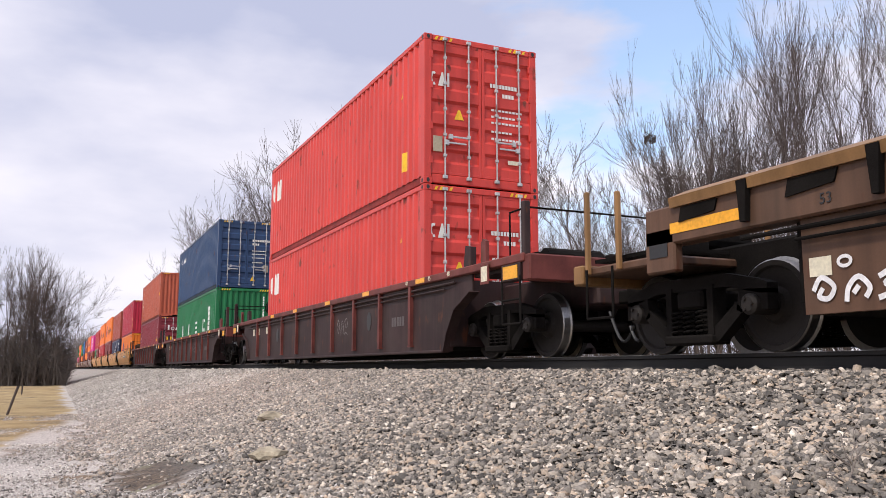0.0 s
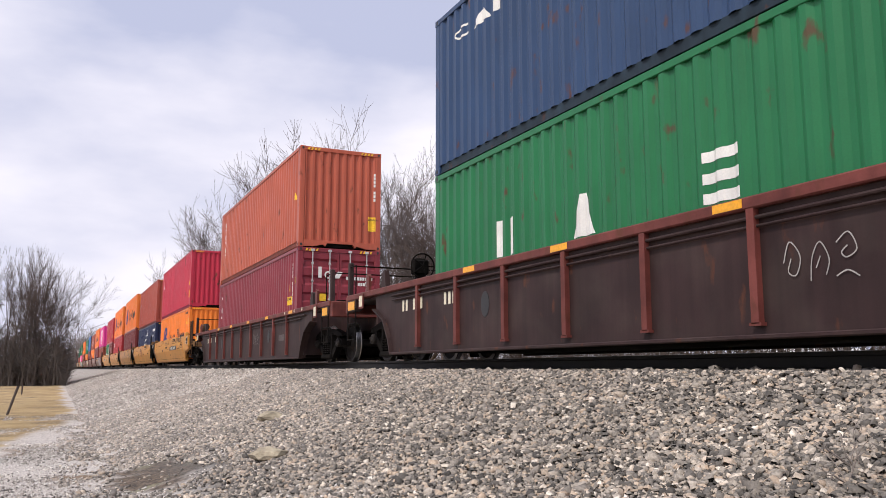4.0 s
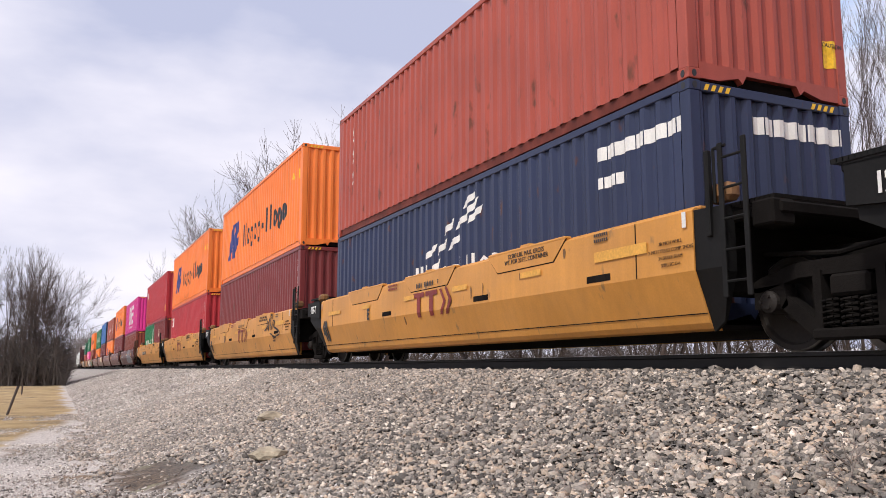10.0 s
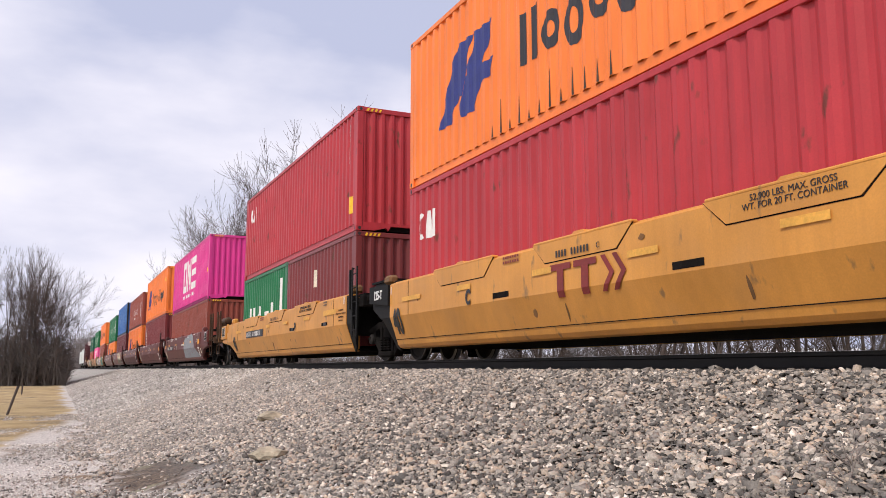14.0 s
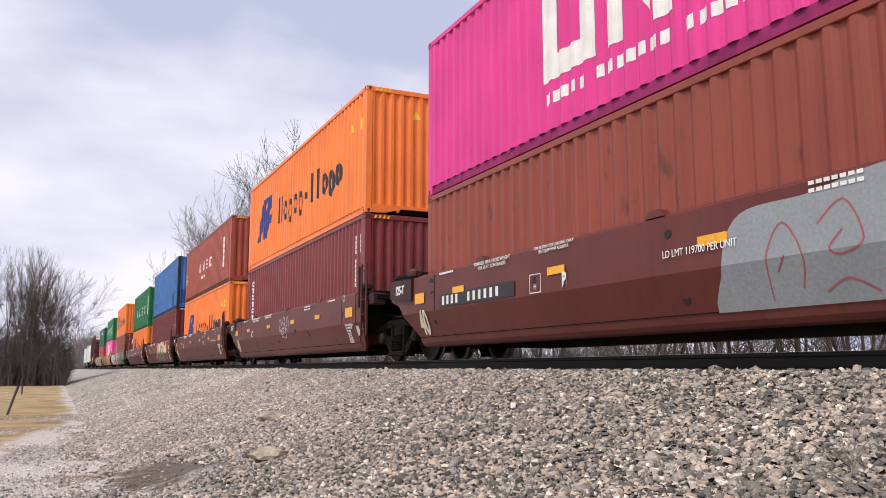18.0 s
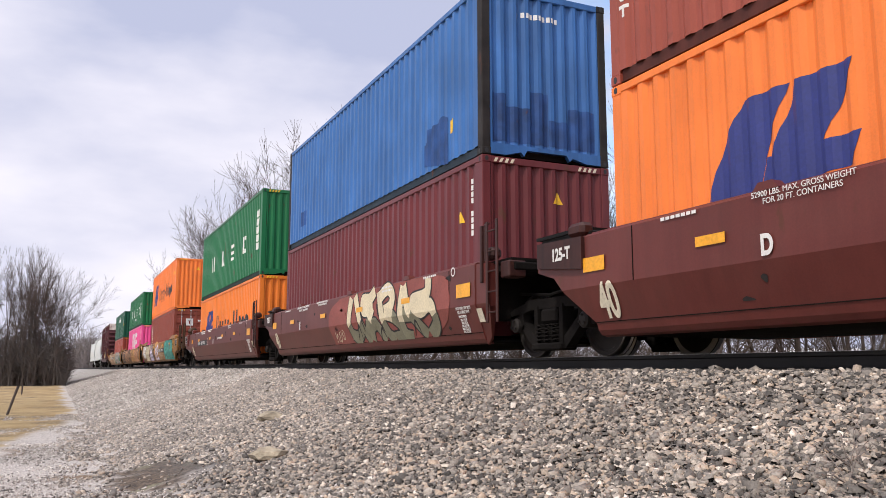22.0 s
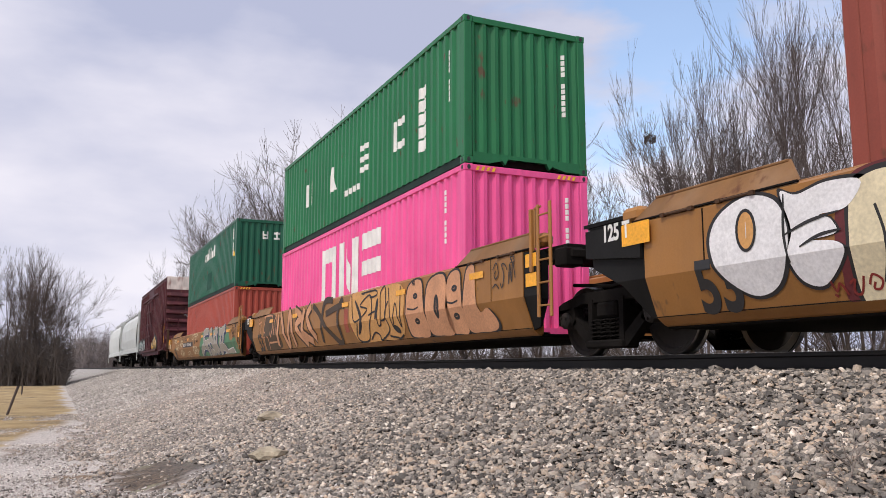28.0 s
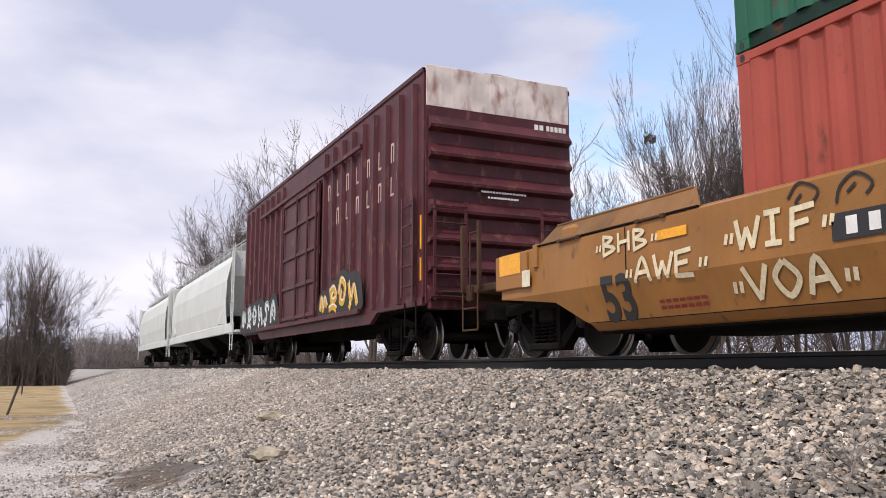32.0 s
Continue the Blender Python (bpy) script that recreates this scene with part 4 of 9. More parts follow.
# ---- boxcar and hoppers ----
def boxcar(xr, label):
    car = thing("boxcar", pose(xr, 0, 0), label, "rail car")
    MOVING.append((car, xr, 0))
    a, b, z0, z1 = -14.95, 0.0, 0.90, 5.12
    for s in (-1, 1):
        y = s * 1.50
        part("side_wall", Geo().box(a, b, y - 0.03, y + 0.03, z0 + 0.08, z1, 0.01), BOXC, car)
        part("side_sill", Geo().prism([(a, 0.92), (a + 2.2, 0.92), (a + 2.6, 0.72), (b - 2.6, 0.72), (b - 2.2, 0.92), (b, 0.92), (b, 1.06), (a, 1.06)], "y", y - 0.045, y + 0.045), BOXC, car)
        part("eave", Geo().box(a, b, y - 0.06, y + 0.06, z1 - 0.06, z1 + 0.05, 0.02), BOXC, car)
        for i in range(22):
            x = a + 0.35 + i * (b - a - 0.7) / 21
            if -9.45 < x < -6.0:
                continue
            part("side_post", kept(("side_post",), lambda: Geo().prism([(-0.075, 0.0), (0.075, 0.0), (0.045, 0.075), (-0.045, 0.075)], "z", 1.0, 4.94)), BOXC, car, at=Matrix.Translation((x, s * 1.53, 0)) @ Matrix.Scale(s, 4, (0, 1, 0)))
        d = part("sliding_door", Geo().box(-9.35, -6.1, s * 1.60 - 0.03, s * 1.60 + 0.03, 1.05, 4.35, 0.01), BOXC, car)
        for z in (1.15, 1.95, 2.75, 3.55, 4.25):
            part("door_rib", kept(("door_rib",), lambda: Geo().box(-1.6, 1.6, -0.03, 0.03, -0.05, 0.05, 0.015)), BOXC, d, at=pose(-7.72, s * 1.65, z))
        for x in (-9.3, -7.9, -6.9, -6.15):
            part("door_bar", kept(("door_bar",), lambda: Geo().tube((0, 0, 1.05), (0, 0, 4.3), 0.028, 8)), BOXC, d, at=pose(x, s * 1.67, 0))
        for z in (1.0, 4.45):
            part("door_track", Geo().box(-12.4, -3.0, s * 1.64 - 0.03, s * 1.64 + 0.03, z - 0.05, z + 0.05, 0.01), BOXC, car)
        ladder(car, "ladder", -0.75, -0.25, s * 1.62, 1.1, 2.9, 5, BOXC)
        part("step", Geo().rod([(-0.75, s * 1.55, 1.0), (-0.75, s * 1.55, 0.40), (-0.25, s * 1.55, 0.40), (-0.25, s * 1.55, 1.0)], 0.016), M_GRIME, car)
        for z0r, z1r in ((1.35, 1.75), (1.9, 2.5)):
            part("reflector", Geo().box(-0.12, -0.06, s * 1.534 - 0.004, s * 1.534 + 0.004, z0r, z1r), M_REFL, car)
    for x, s in ((a, -1), (b, 1)):
        part("end_wall", Geo().box(x - 0.03, x + 0.03, -1.495, 1.495, 0.95, z1, 0.01), BOXC, car)
        for i in range(7):
            z = 1.02 + i * 0.505
            part("end_rib", kept(("end_rib",), lambda: Geo().prism([(-0.05, 0.0), (0.0, 0.14), (0.05, 0.15), (0.24, 0.0)], "y", -1.46, 1.46)), BOXC, car, at=Matrix.Translation((x + s * 0.03, 0, z)) @ Matrix(((0, 0, s, 0), (0, 1, 0, 0), (1, 0, 0, 0), (0, 0, 0, 1))))
        part("end_cap", Geo().box(x - 0.036, x + 0.036, -1.49, 1.49, 4.46, z1 + 0.1, 0.008), paint("peeling_white_paint", "d8cdc6", 0.6, stain=(2.0, 0.2), rust=1.3, rust_rgb=(0.28, 0.12, 0.10)), car, "peeling white band at the top of the end")
        part("end_sill", Geo().box(min(x, x + s * 0.12), max(x, x + s * 0.12), -1.45, 1.45, 0.85, 1.08, 0.02), BOXC, car)
        for q in (-1, 1):
            g = Geo()
            for y in (q * 1.38, q * 0.78):
                g.box(x + s * 0.16 - 0.015, x + s * 0.16 + 0.015, y - 0.03, y + 0.03, 1.0, 2.75, 0.005)
            for i in range(6):
                z = 1.15 + i * 0.30
                g.tube((x + s * 0.17, q * 1.38, z), (x + s * 0.17, q * 0.78, z), 0.015)
            part("end_ladder", g, BOXC, car)
        grating(car, "crossover_walkway", min(x + s * 0.1, x + s * 0.4), max(x + s * 0.1, x + s * 0.4), -1.3, 1.3, 1.12, M_GRIME)
        part("draft_sill", Geo().box(min(x - s * 3, x + s * 0.3), max(x - s * 3, x + s * 0.3), -0.35, 0.35, 0.66, 0.98, 0.03), M_GRIME, car)
        coupler(car, x + s * 0.25, s)
        air_hose(car, x + s * 0.3, s)
        add_truck(car, x - s * 2.30)
    part("roof", Geo().prism([(-1.54, z1 + 0.03), (0, z1 + 0.14), (1.54, z1 + 0.03), (1.54, z1), (-1.54, z1)], "x", a, b), surface("dull_grey_roof_paint", (0.45, 0.44, 0.44), 0.6), car)
    part("floor", Geo().box(a, b, -1.42, 1.42, 0.92, 1.02), M_GRIME, car)
    part("centre_sill", Geo().box(a, b, -0.3, 0.3, 0.62, 0.92, 0.02), M_GRIME, car)
    return car


def hopper(xr, label):
    car = thing("covered_hopper", pose(xr, 0, 0), label, "rail car", "covered hoppers")
    MOVING.append((car, xr, 0))
    a, b = -18.3, 0.0
    half = [(0.0, 4.42), (0.75, 4.36), (1.18, 4.16), (1.42, 3.80), (1.56, 3.1), (1.58, 2.2), (1.52, 1.45)]
    g = Geo()
    sect = [(-y, z) for y, z in half[::-1]] + half[1:]
    x0, x1 = a + 1.35, b - 1.35
    ring_pts = [[(x, y, z) for y, z in sect] for x in (x0, x1)]
    for i in range(len(sect) - 1):
        g.face([ring_pts[0][i], ring_pts[1][i], ring_pts[1][i + 1], ring_pts[0][i + 1]])
    for r, s in ((ring_pts[0], -1), (ring_pts[1], 1)):
        n = len(r)
        low = [(p[0] - s * 1.6, p[1], 1.45 + (p[2] - 1.45) * 0.15) for p in r]
        for i in range(n - 1):
            g.face([r[i], r[i + 1], low[i + 1], low[i]])
    g.smooth = False
    part("body", g, HOPW, car, "pale grey curved hopper body")
    for s in (-1, 1):
        part("side_sill", Geo().box(a + 0.3, b - 0.3, s * 1.5 - 0.05, s * 1.5 + 0.05, 1.12, 1.48, 0.02), HOPW, car)
        part("running_board", Geo().box(a + 0.4, b - 0.4, s * 0.75 - 0.22, s * 0.75 + 0.22, 4.50, 4.54, 0.008), M_STEEL, car)
        part("roof_rail", Geo().tube((a + 0.4, s * 0.98, 4.62), (b - 0.4, s * 0.98, 4.62), 0.02, 6), M_STEEL, car)
        for i in range(15):
            part("roof_bracket", kept(("roof_bracket",), lambda: Geo().box(-0.02, 0.02, -0.02, 0.02, 4.2, 4.63)), M_STEEL, car, at=pose(a + 0.6 + i * 1.22, s * 0.98, 0))
        for x in (a + 0.75, b - 0.75):
            part("end_brace", Geo().prism([(x - 0.08, 1.3), (x + 0.08, 1.3), (x + 0.08, 4.2), (x - 0.08, 4.2)], "y", s * 1.46 - 0.04, s * 1.46 + 0.04), HOPW, car)
    for x, s in ((a, -1), (b, 1)):
        part("end_sheet", Geo().box(x - s * 0.85 - 0.03, x - s * 0.85 + 0.03, -1.5, 1.5, 3.2, 4.15, 0.01), HOPW, car)
        part("end_platform", Geo().box(min(x, x - s * 1.7), max(x, x - s * 1.7), -1.45, 1.45, 1.12, 1.22, 0.02), HOPW, car)
        ladder(car, "ladder", x - s * 0.32 - 0.22, x - s * 0.32 + 0.22, -1.54, 0.5, 4.3, 10, HOPW)
        part("air_tank", Geo().tube((x - s * 1.0, -0.6, 1.5), (x - s * 1.0, 0.6, 1.5), 0.2, 12), M_GRIME, car)
        part("draft_sill", Geo().box(min(x - s * 4, x + s * 0.2), max(x - s * 4, x + s * 0.2), -0.35, 0.35, 0.72, 1.1, 0.03), M_GRIME, car)
        coupler(car, x + s * 0.1, s)
        add_truck(car, x - s * 1.95)
    for i in range(3):
        x = a + 4.4 + i * 4.75
        g = Geo()
        q = [(-1.9, -1.45, 1.45), (1.9, -1.45, 1.45), (1.9, 1.45, 1.45), (-1.9, 1.45, 1.45)]
        r = [(-0.4, -0.5, 0.55), (0.4, -0.5, 0.55), (0.4, 0.5, 0.55), (-0.4, 0.5, 0.55)]
        for k in range(4):
            g.face([q[k], q[(k + 1) % 4], r[(k + 1) % 4], r[k]])
        g.face(r)
        h = part("discharge_bay", g, M_GRIME, car, at=pose(x, 0, 0))
        part("outlet_gate", kept(("outlet_gate",), lambda: Geo().box(-0.5, 0.5, -0.6, 0.6, 0.42, 0.55, 0.02)), M_GRIME, h)
    return car


# ---- ground, embankment and track ----
def slope_z(y):
    """The height of ballast and ground across the track, on both sides."""
    a = abs(y)
    if a < 1.75:
        return -0.195
    if a < 6.3:
        return -0.195 - (a - 1.75) * 0.28
    return -1.467


def ground_sheet():
    xs = [-2500, -1200, -600, -350] + list(np.arange(-240, -60, 6.0)) + list(np.arange(-60, 12, 1.0)) + list(np.arange(12, 80, 6.0)) + [150, 400, 1200, 2500]
    ys = [-2500, -900, -300, -120, -60, -40, -30, -24] + list(np.arange(-20, -6.2, 0.7)) + [-6.3, -4.8, -3.3, -1.75, -0.9, 0.9, 1.75, 3.3, 4.8, 6.3, 8, 11, 15, 20, 30, 45, 70, 120, 300, 900, 2500]
    g = Geo()
    nx, ny = len(xs), len(ys)
    for x in xs:
        for y in ys:
            z = slope_z(y)
            if y < -6.4:
                z += 0.10 * noise.noise((x * 0.25, y * 0.25, 0)) + 0.03 * noise.noise((x * 1.1, y * 1.1, 3))
            elif abs(y) < 6.2:
                z += -0.03 + 0.03 * noise.noise((x * 0.8, y * 0.8, 5))
            g.v.append((x, y, z))
    for i in range(nx - 1):
        for j in range(ny - 1):
            a = i * ny + j
            g.f.append((a, a + ny, a + ny + 1, a + 1))
    g.smooth = True
    m = bpy.data.materials.new("dry_grass_dirt_and_ballast")
    m.use_nodes = True
    nt = m.node_tree
    p = nt.nodes["Principled BSDF"]
    N, L = nt.nodes.new, nt.links.new
    co = N("ShaderNodeTexCoord")
    sep = N("ShaderNodeSeparateXYZ")
    L(co.outputs["Object"], sep.inputs[0])

    def noise_at(scale, detail=5.0):
        n = N("ShaderNodeTexNoise")
        n.inputs["Scale"].default_value, n.inputs["Detail"].default_value = scale, detail
        L(co.outputs["Object"], n.inputs["Vector"])
        return n.outputs["Fac"]

    def calc(op, a, b):
        q = N("ShaderNodeMath")
        q.operation = op
        for i, v in enumerate((a, b)):
            if isinstance(v, (int, float)):
                q.inputs[i].default_value = v
            else:
                L(v, q.inputs[i])
        return q.outputs[0]

    def ramp(fac, stops):
        r = N("ShaderNodeValToRGB")
        el = r.color_ramp.elements
        while len(el) < len(stops):
            el.new(0.5)
        for e, (pos, c) in zip(el, stops):
            e.position, e.color = pos, (*c, 1)
        L(fac, r.inputs[0])
        return r.outputs[0]

    def mixed(fac, a, b):
        q = N("ShaderNodeMix")
        q.data_type = "RGBA"
        L(fac, q.inputs["Factor"])
        L(a, q.inputs[6])
        L(b, q.inputs[7])
        return q.outputs[2]

    def span(v, lo, hi):
        r = N("ShaderNodeMapRange")
        r.inputs[1].default_value, r.inputs[2].default_value = lo, hi
        L(v, r.inputs[0])
        return r.outputs[0]

    grass = mixed(noise_at(9.0, 8.0), ramp(noise_at(0.9, 6.0), [(0.36, (0.22, 0.145, 0.065)), (0.5, (0.38, 0.27, 0.13)), (0.66, (0.54, 0.41, 0.21))]), ramp(noise_at(34.0, 6.0), [(0.35, (0.14, 0.095, 0.045)), (0.65, (0.50, 0.37, 0.19))]))
    grass = mixed(span(noise_at(0.55, 7.0), 0.56, 0.64), grass, ramp(noise_at(18.0, 8.0), [(0.35, (0.10, 0.07, 0.04)), (0.65, (0.34, 0.25, 0.14))]))
    fine = mixed(noise_at(70.0, 4.0), ramp(noise_at(28.0, 6.0), [(0.36, (0.16, 0.142, 0.128)), (0.56, (0.58, 0.525, 0.485))]), ramp(noise_at(120.0), [(0.36, (0.24, 0.215, 0.195)), (0.60, (0.70, 0.645, 0.60))]))
    soil = ramp(noise_at(16.0, 8.0), [(0.3, (0.07, 0.045, 0.03)), (0.5, (0.20, 0.14, 0.09)), (0.7, (0.36, 0.28, 0.20))])
    moss = ramp(noise_at(24.0, 8.0), [(0.3, (0.10, 0.09, 0.06)), (0.7, (0.27, 0.25, 0.16))])
    dirt = mixed(span(noise_at(0.75, 5.0), 0.56, 0.66), fine, soil)
    # a bare dark brown patch at the foot of the bank
    hollow = calc("ADD", calc("POWER", calc("ABSOLUTE", calc("DIVIDE", calc("ADD", sep.outputs[0], 10.6), 1.25), 0), 2.0), calc("POWER", calc("ABSOLUTE", calc("DIVIDE", calc("ADD", sep.outputs[1], 6.0), 0.55), 0), 2.0))
    hollow = calc("ADD", hollow, calc("MULTIPLY", calc("SUBTRACT", noise_at(3.0, 6.0), 0.5), 2.4))
    dirt = mixed(span(hollow, 1.3, 0.5), dirt, ramp(noise_at(14.0, 8.0), [(0.35, (0.045, 0.034, 0.026)), (0.65, (0.17, 0.125, 0.09))]))
    dirt = mixed(span(noise_at(1.9, 6.0), 0.62, 0.70), dirt, moss)
    # dark bed colour stands for the shade in the gaps between stones
    rocky = ramp(noise_at(35.0), [(0.3, (0.03, 0.028, 0.026)), (0.6, (0.16, 0.148, 0.138))])
    # farther along, where stones thin out, the bed takes their mean tone
    far_bed = ramp(noise_at(9.0, 8.0), [(0.3, (0.20, 0.185, 0.17)), (0.7, (0.46, 0.425, 0.39))])
    rocky = mixed(span(sep.outputs[0], -55.0, -85.0), rocky, far_bed)
    wob = noise_at(0.45, 6.0)
    # ballast within the toe, dirt along it, grass beyond
    edge = calc("ADD", calc("ABSOLUTE", sep.outputs[1], 0), calc("MULTIPLY", calc("SUBTRACT", wob, 0.5), 1.6))
    to_dirt = span(edge, 5.3, 6.1)
    near = span(sep.outputs[0], -24.0, -11.0)
    to_grass = span(calc("SUBTRACT", edge, calc("MULTIPLY", near, 2.2)), 6.55, 6.85)
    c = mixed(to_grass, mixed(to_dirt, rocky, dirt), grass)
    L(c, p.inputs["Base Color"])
    p.inputs["Roughness"].default_value = 0.95
    b = N("ShaderNodeBump")
    b.inputs["Strength"].default_value, b.inputs["Distance"].default_value = 0.8, 0.03
    L(noise_at(30.0, 6.0), b.inputs["Height"])
    L(b.outputs[0], p.inputs["Normal"])
    ob = part("ground", g, m)
    tagged(ob, "dry winter grass, dirt and ballast bank beside the track", "ground", kind="structure")


ground_sheet()


def stones(name, n, x0, x1, y0, y1, size, label, seed, lay=None, mat=None):
    """Broken stones strewn over the bank, as one mesh."""
    rng = np.random.default_rng(seed)
    V, F = [], []
    forms = []
    for _ in range(10):
        base = np.array([(x, y, z) for x in (-1, 1) for y in (-1, 1) for z in (-1, 1)], float) * 0.5
        base += rng.uniform(-0.27, 0.27, base.shape)
        top = base[[1, 3, 5, 7]].mean(0) + (rng.uniform(-0.2, 0.2), rng.uniform(-0.2, 0.2), 0.22)
        forms.append(np.vstack([base, top]))
    quads = [(0, 2, 3, 1), (4, 5, 7, 6), (0, 1, 5, 4), (2, 6, 7, 3), (1, 3, 7), (1, 7, 5)]
    tri = []
    for q in quads:
        tri.append(q[:3])
        if len(q) == 4:
            tri.append((q[0], q[2], q[3]))
    tri = np.array(tri)
    x = rng.uniform(x0, x1, n)
    y = rng.uniform(y0, y1, n)
    if lay:
        x, y = lay(rng, n)
        n = len(x)
    s = size * np.exp(rng.normal(0, 0.28, n))
    z = np.array([slope_z(v) for v in y]) + s * rng.uniform(-0.45, 0.45, n)
    which = rng.integers(0, len(forms), n)
    ang = rng.uniform(0, 2 * math.pi, (n, 3))
    ang[:, :2] = rng.normal(0, 0.38, (n, 2))
    ca, sa = np.cos(ang), np.sin(ang)
    form = np.array(forms)[which] * (s[:, None] * np.stack([rng.uniform(0.9, 1.5, n), rng.uniform(0.75, 1.1, n), rng.uniform(0.45, 0.8, n)], 1))[:, None, :]
    px, py, pz = form[..., 0], form[..., 1], form[..., 2]
    py, pz = py * ca[:, 0:1] - pz * sa[:, 0:1], py * sa[:, 0:1] + pz * ca[:, 0:1]
    px, pz = px * ca[:, 1:2] + pz * sa[:, 1:2], -px * sa[:, 1:2] + pz * ca[:, 1:2]
    px, py = px * ca[:, 2:3] - py * sa[:, 2:3], px * sa[:, 2:3] + py * ca[:, 2:3]
    P = np.stack([px + x[:, None], py + y[:, None], pz + z[:, None]], -1).reshape(-1, 3)
    T = (tri[None] + (np.arange(n) * 9)[:, None, None]).reshape(-1, 3)
    me = bpy.data.meshes.new(name)
    me.vertices.add(len(P))
    me.vertices.foreach_set("co", P.astype(np.float32).ravel())
    me.loops.add(T.size)
    me.loops.foreach_set("vertex_index", T.astype(np.int32).ravel())
    me.polygons.add(len(T))
    me.polygons.foreach_set("loop_start", np.arange(0, T.size, 3, dtype=np.int32))
    me.polygons.foreach_set("use_smooth", np.ones(len(T), dtype=bool))
    me.update(calc_edges=True)
    ob = part(name, me, mat or STONE)
    tagged(ob, label, "gravel", kind="stuff")


def stone_material(name, stops, pale_far=False):
    m = bpy.data.materials.new(name)
    m.use_nodes = True
    nt = m.node_tree
    p = nt.nodes["Principled BSDF"]
    N, L = nt.nodes.new, nt.links.new
    geo = N("ShaderNodeNewGeometry")
    r = N("ShaderNodeValToRGB")
    el = r.color_ramp.elements
    while len(el) < len(stops):
        el.new(0.5)
    for e, (pos, c) in zip(el, stops):
        e.position, e.color = pos, (*c, 1)
    L(geo.outputs["Random Per Island"], r.inputs[0])
    n = N("ShaderNodeTexNoise")
    n.inputs["Scale"].default_value, n.inputs["Detail"].default_value = 60.0, 4.0
    co = N("ShaderNodeTexCoord")
    L(co.outputs["Object"], n.inputs["Vector"])
    mr = N("ShaderNodeMapRange")
    mr.inputs[1].default_value, mr.inputs[2].default_value, mr.inputs[3].default_value, mr.inputs[4].default_value = 0.3, 0.7, 0.72, 1.25
    L(n.outputs["Fac"], mr.inputs[0])
    big = N("ShaderNodeTexNoise")
    big.inputs["Scale"].default_value, big.inputs["Detail"].default_value = 0.7, 4.0
    L(co.outputs["Object"], big.inputs["Vector"])
    mb = N("ShaderNodeMapRange")
    mb.inputs[1].default_value, mb.inputs[2].default_value, mb.inputs[3].default_value, mb.inputs[4].default_value = 0.35, 0.65, 0.82, 1.12
    L(big.outputs["Fac"], mb.inputs[0])
    mm = N("ShaderNodeMath")
    mm.operation = "MULTIPLY"
    L(mr.outputs[0], mm.inputs[0])
    L(mb.outputs[0], mm.inputs[1])
    v = N("ShaderNodeVectorMath")
    v.operation = "SCALE"
    L(r.outputs[0], v.inputs[0])
    L(mm.outputs[0], v.inputs["Scale"])
    colour = v.outputs[0]
    if pale_far:
        # the stone colour turns paler and warmer farther along the bank
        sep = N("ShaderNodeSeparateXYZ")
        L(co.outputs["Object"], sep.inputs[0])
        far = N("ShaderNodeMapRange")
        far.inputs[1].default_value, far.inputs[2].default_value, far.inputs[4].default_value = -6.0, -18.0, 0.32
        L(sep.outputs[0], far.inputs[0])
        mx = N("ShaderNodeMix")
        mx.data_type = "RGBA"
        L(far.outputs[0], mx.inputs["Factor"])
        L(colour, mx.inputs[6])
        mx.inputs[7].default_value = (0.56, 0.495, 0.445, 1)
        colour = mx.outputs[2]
    L(colour, p.inputs["Base Color"])
    p.inputs["Roughness"].default_value = 0.9
    return m


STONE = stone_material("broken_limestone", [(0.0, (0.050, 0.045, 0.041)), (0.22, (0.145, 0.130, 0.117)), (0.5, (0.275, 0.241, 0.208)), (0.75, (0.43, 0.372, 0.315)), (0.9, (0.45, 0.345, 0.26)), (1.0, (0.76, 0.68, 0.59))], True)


def rails():
    prof = [(-0.076, 0), (0.076, 0), (0.076, 0.012), (0.02, 0.032), (0.009, 0.05), (0.009, 0.135), (0.036, 0.148), (0.037, 0.182), (0.026, 0.186), (-0.026, 0.186), (-0.037, 0.182), (-0.036, 0.148), (-0.009, 0.135), (-0.009, 0.05), (-0.02, 0.032), (-0.076, 0.012)]
    for s in (-1, 1):
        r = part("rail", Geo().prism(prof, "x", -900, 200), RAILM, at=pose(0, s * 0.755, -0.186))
        tagged(r, "long steel running rail with a dark web", "rail", "track rails", "structure")
        part("rail_head", Geo().box(-900, 200, -0.024, 0.024, 0.0, 0.002), RAILTOP, r, "bright worn rail head", at=pose(0, 0, 0.1865))
    ties = Geo()
    for i in range(520):
        x = -260 + i * 0.52
        ties.box(x - 0.11, x + 0.11, -1.3, 1.3, -0.36, -0.188)
    tagged(part("sleepers", ties, surface("tarred_timber", (0.06, 0.048, 0.04), 0.9, grain=(14, 0.3))), "tarred timber sleepers bedded in the ballast", "sleepers", kind="stuff")


rails()


# ---- the train ----
FLOOR = 0.325
HI, LO = 2.896, 2.591
RED_CAI = paint("cai_red_paint".replace("cai_", "bright_"), "cf463f")
BLUE_D = paint("dark_blue_paint", "2c4468")
GREEN_U = paint("green_paint", "1f6e43")
ORANGE_R = paint("faded_orange_red_paint", "b25a44", rust=0.2)
MAROON = paint("maroon_paint", "84323c")
CRIMSON = paint("crimson_paint", "ba3046")
ORANGE = paint("orange_paint", "ec8030", rust=0.0)
ORANGE_B = paint("bright_orange_paint", "f2813a", rust=0.0)
BROWN_R = paint("red_brown_paint", "a54e40", rust=0.3)
NAVY_N = paint("navy_blue_paint", "2a3350")
MAROON_D = paint("dark_maroon_paint", "783434")
RED_D = paint("deep_red_paint", "b0353c")
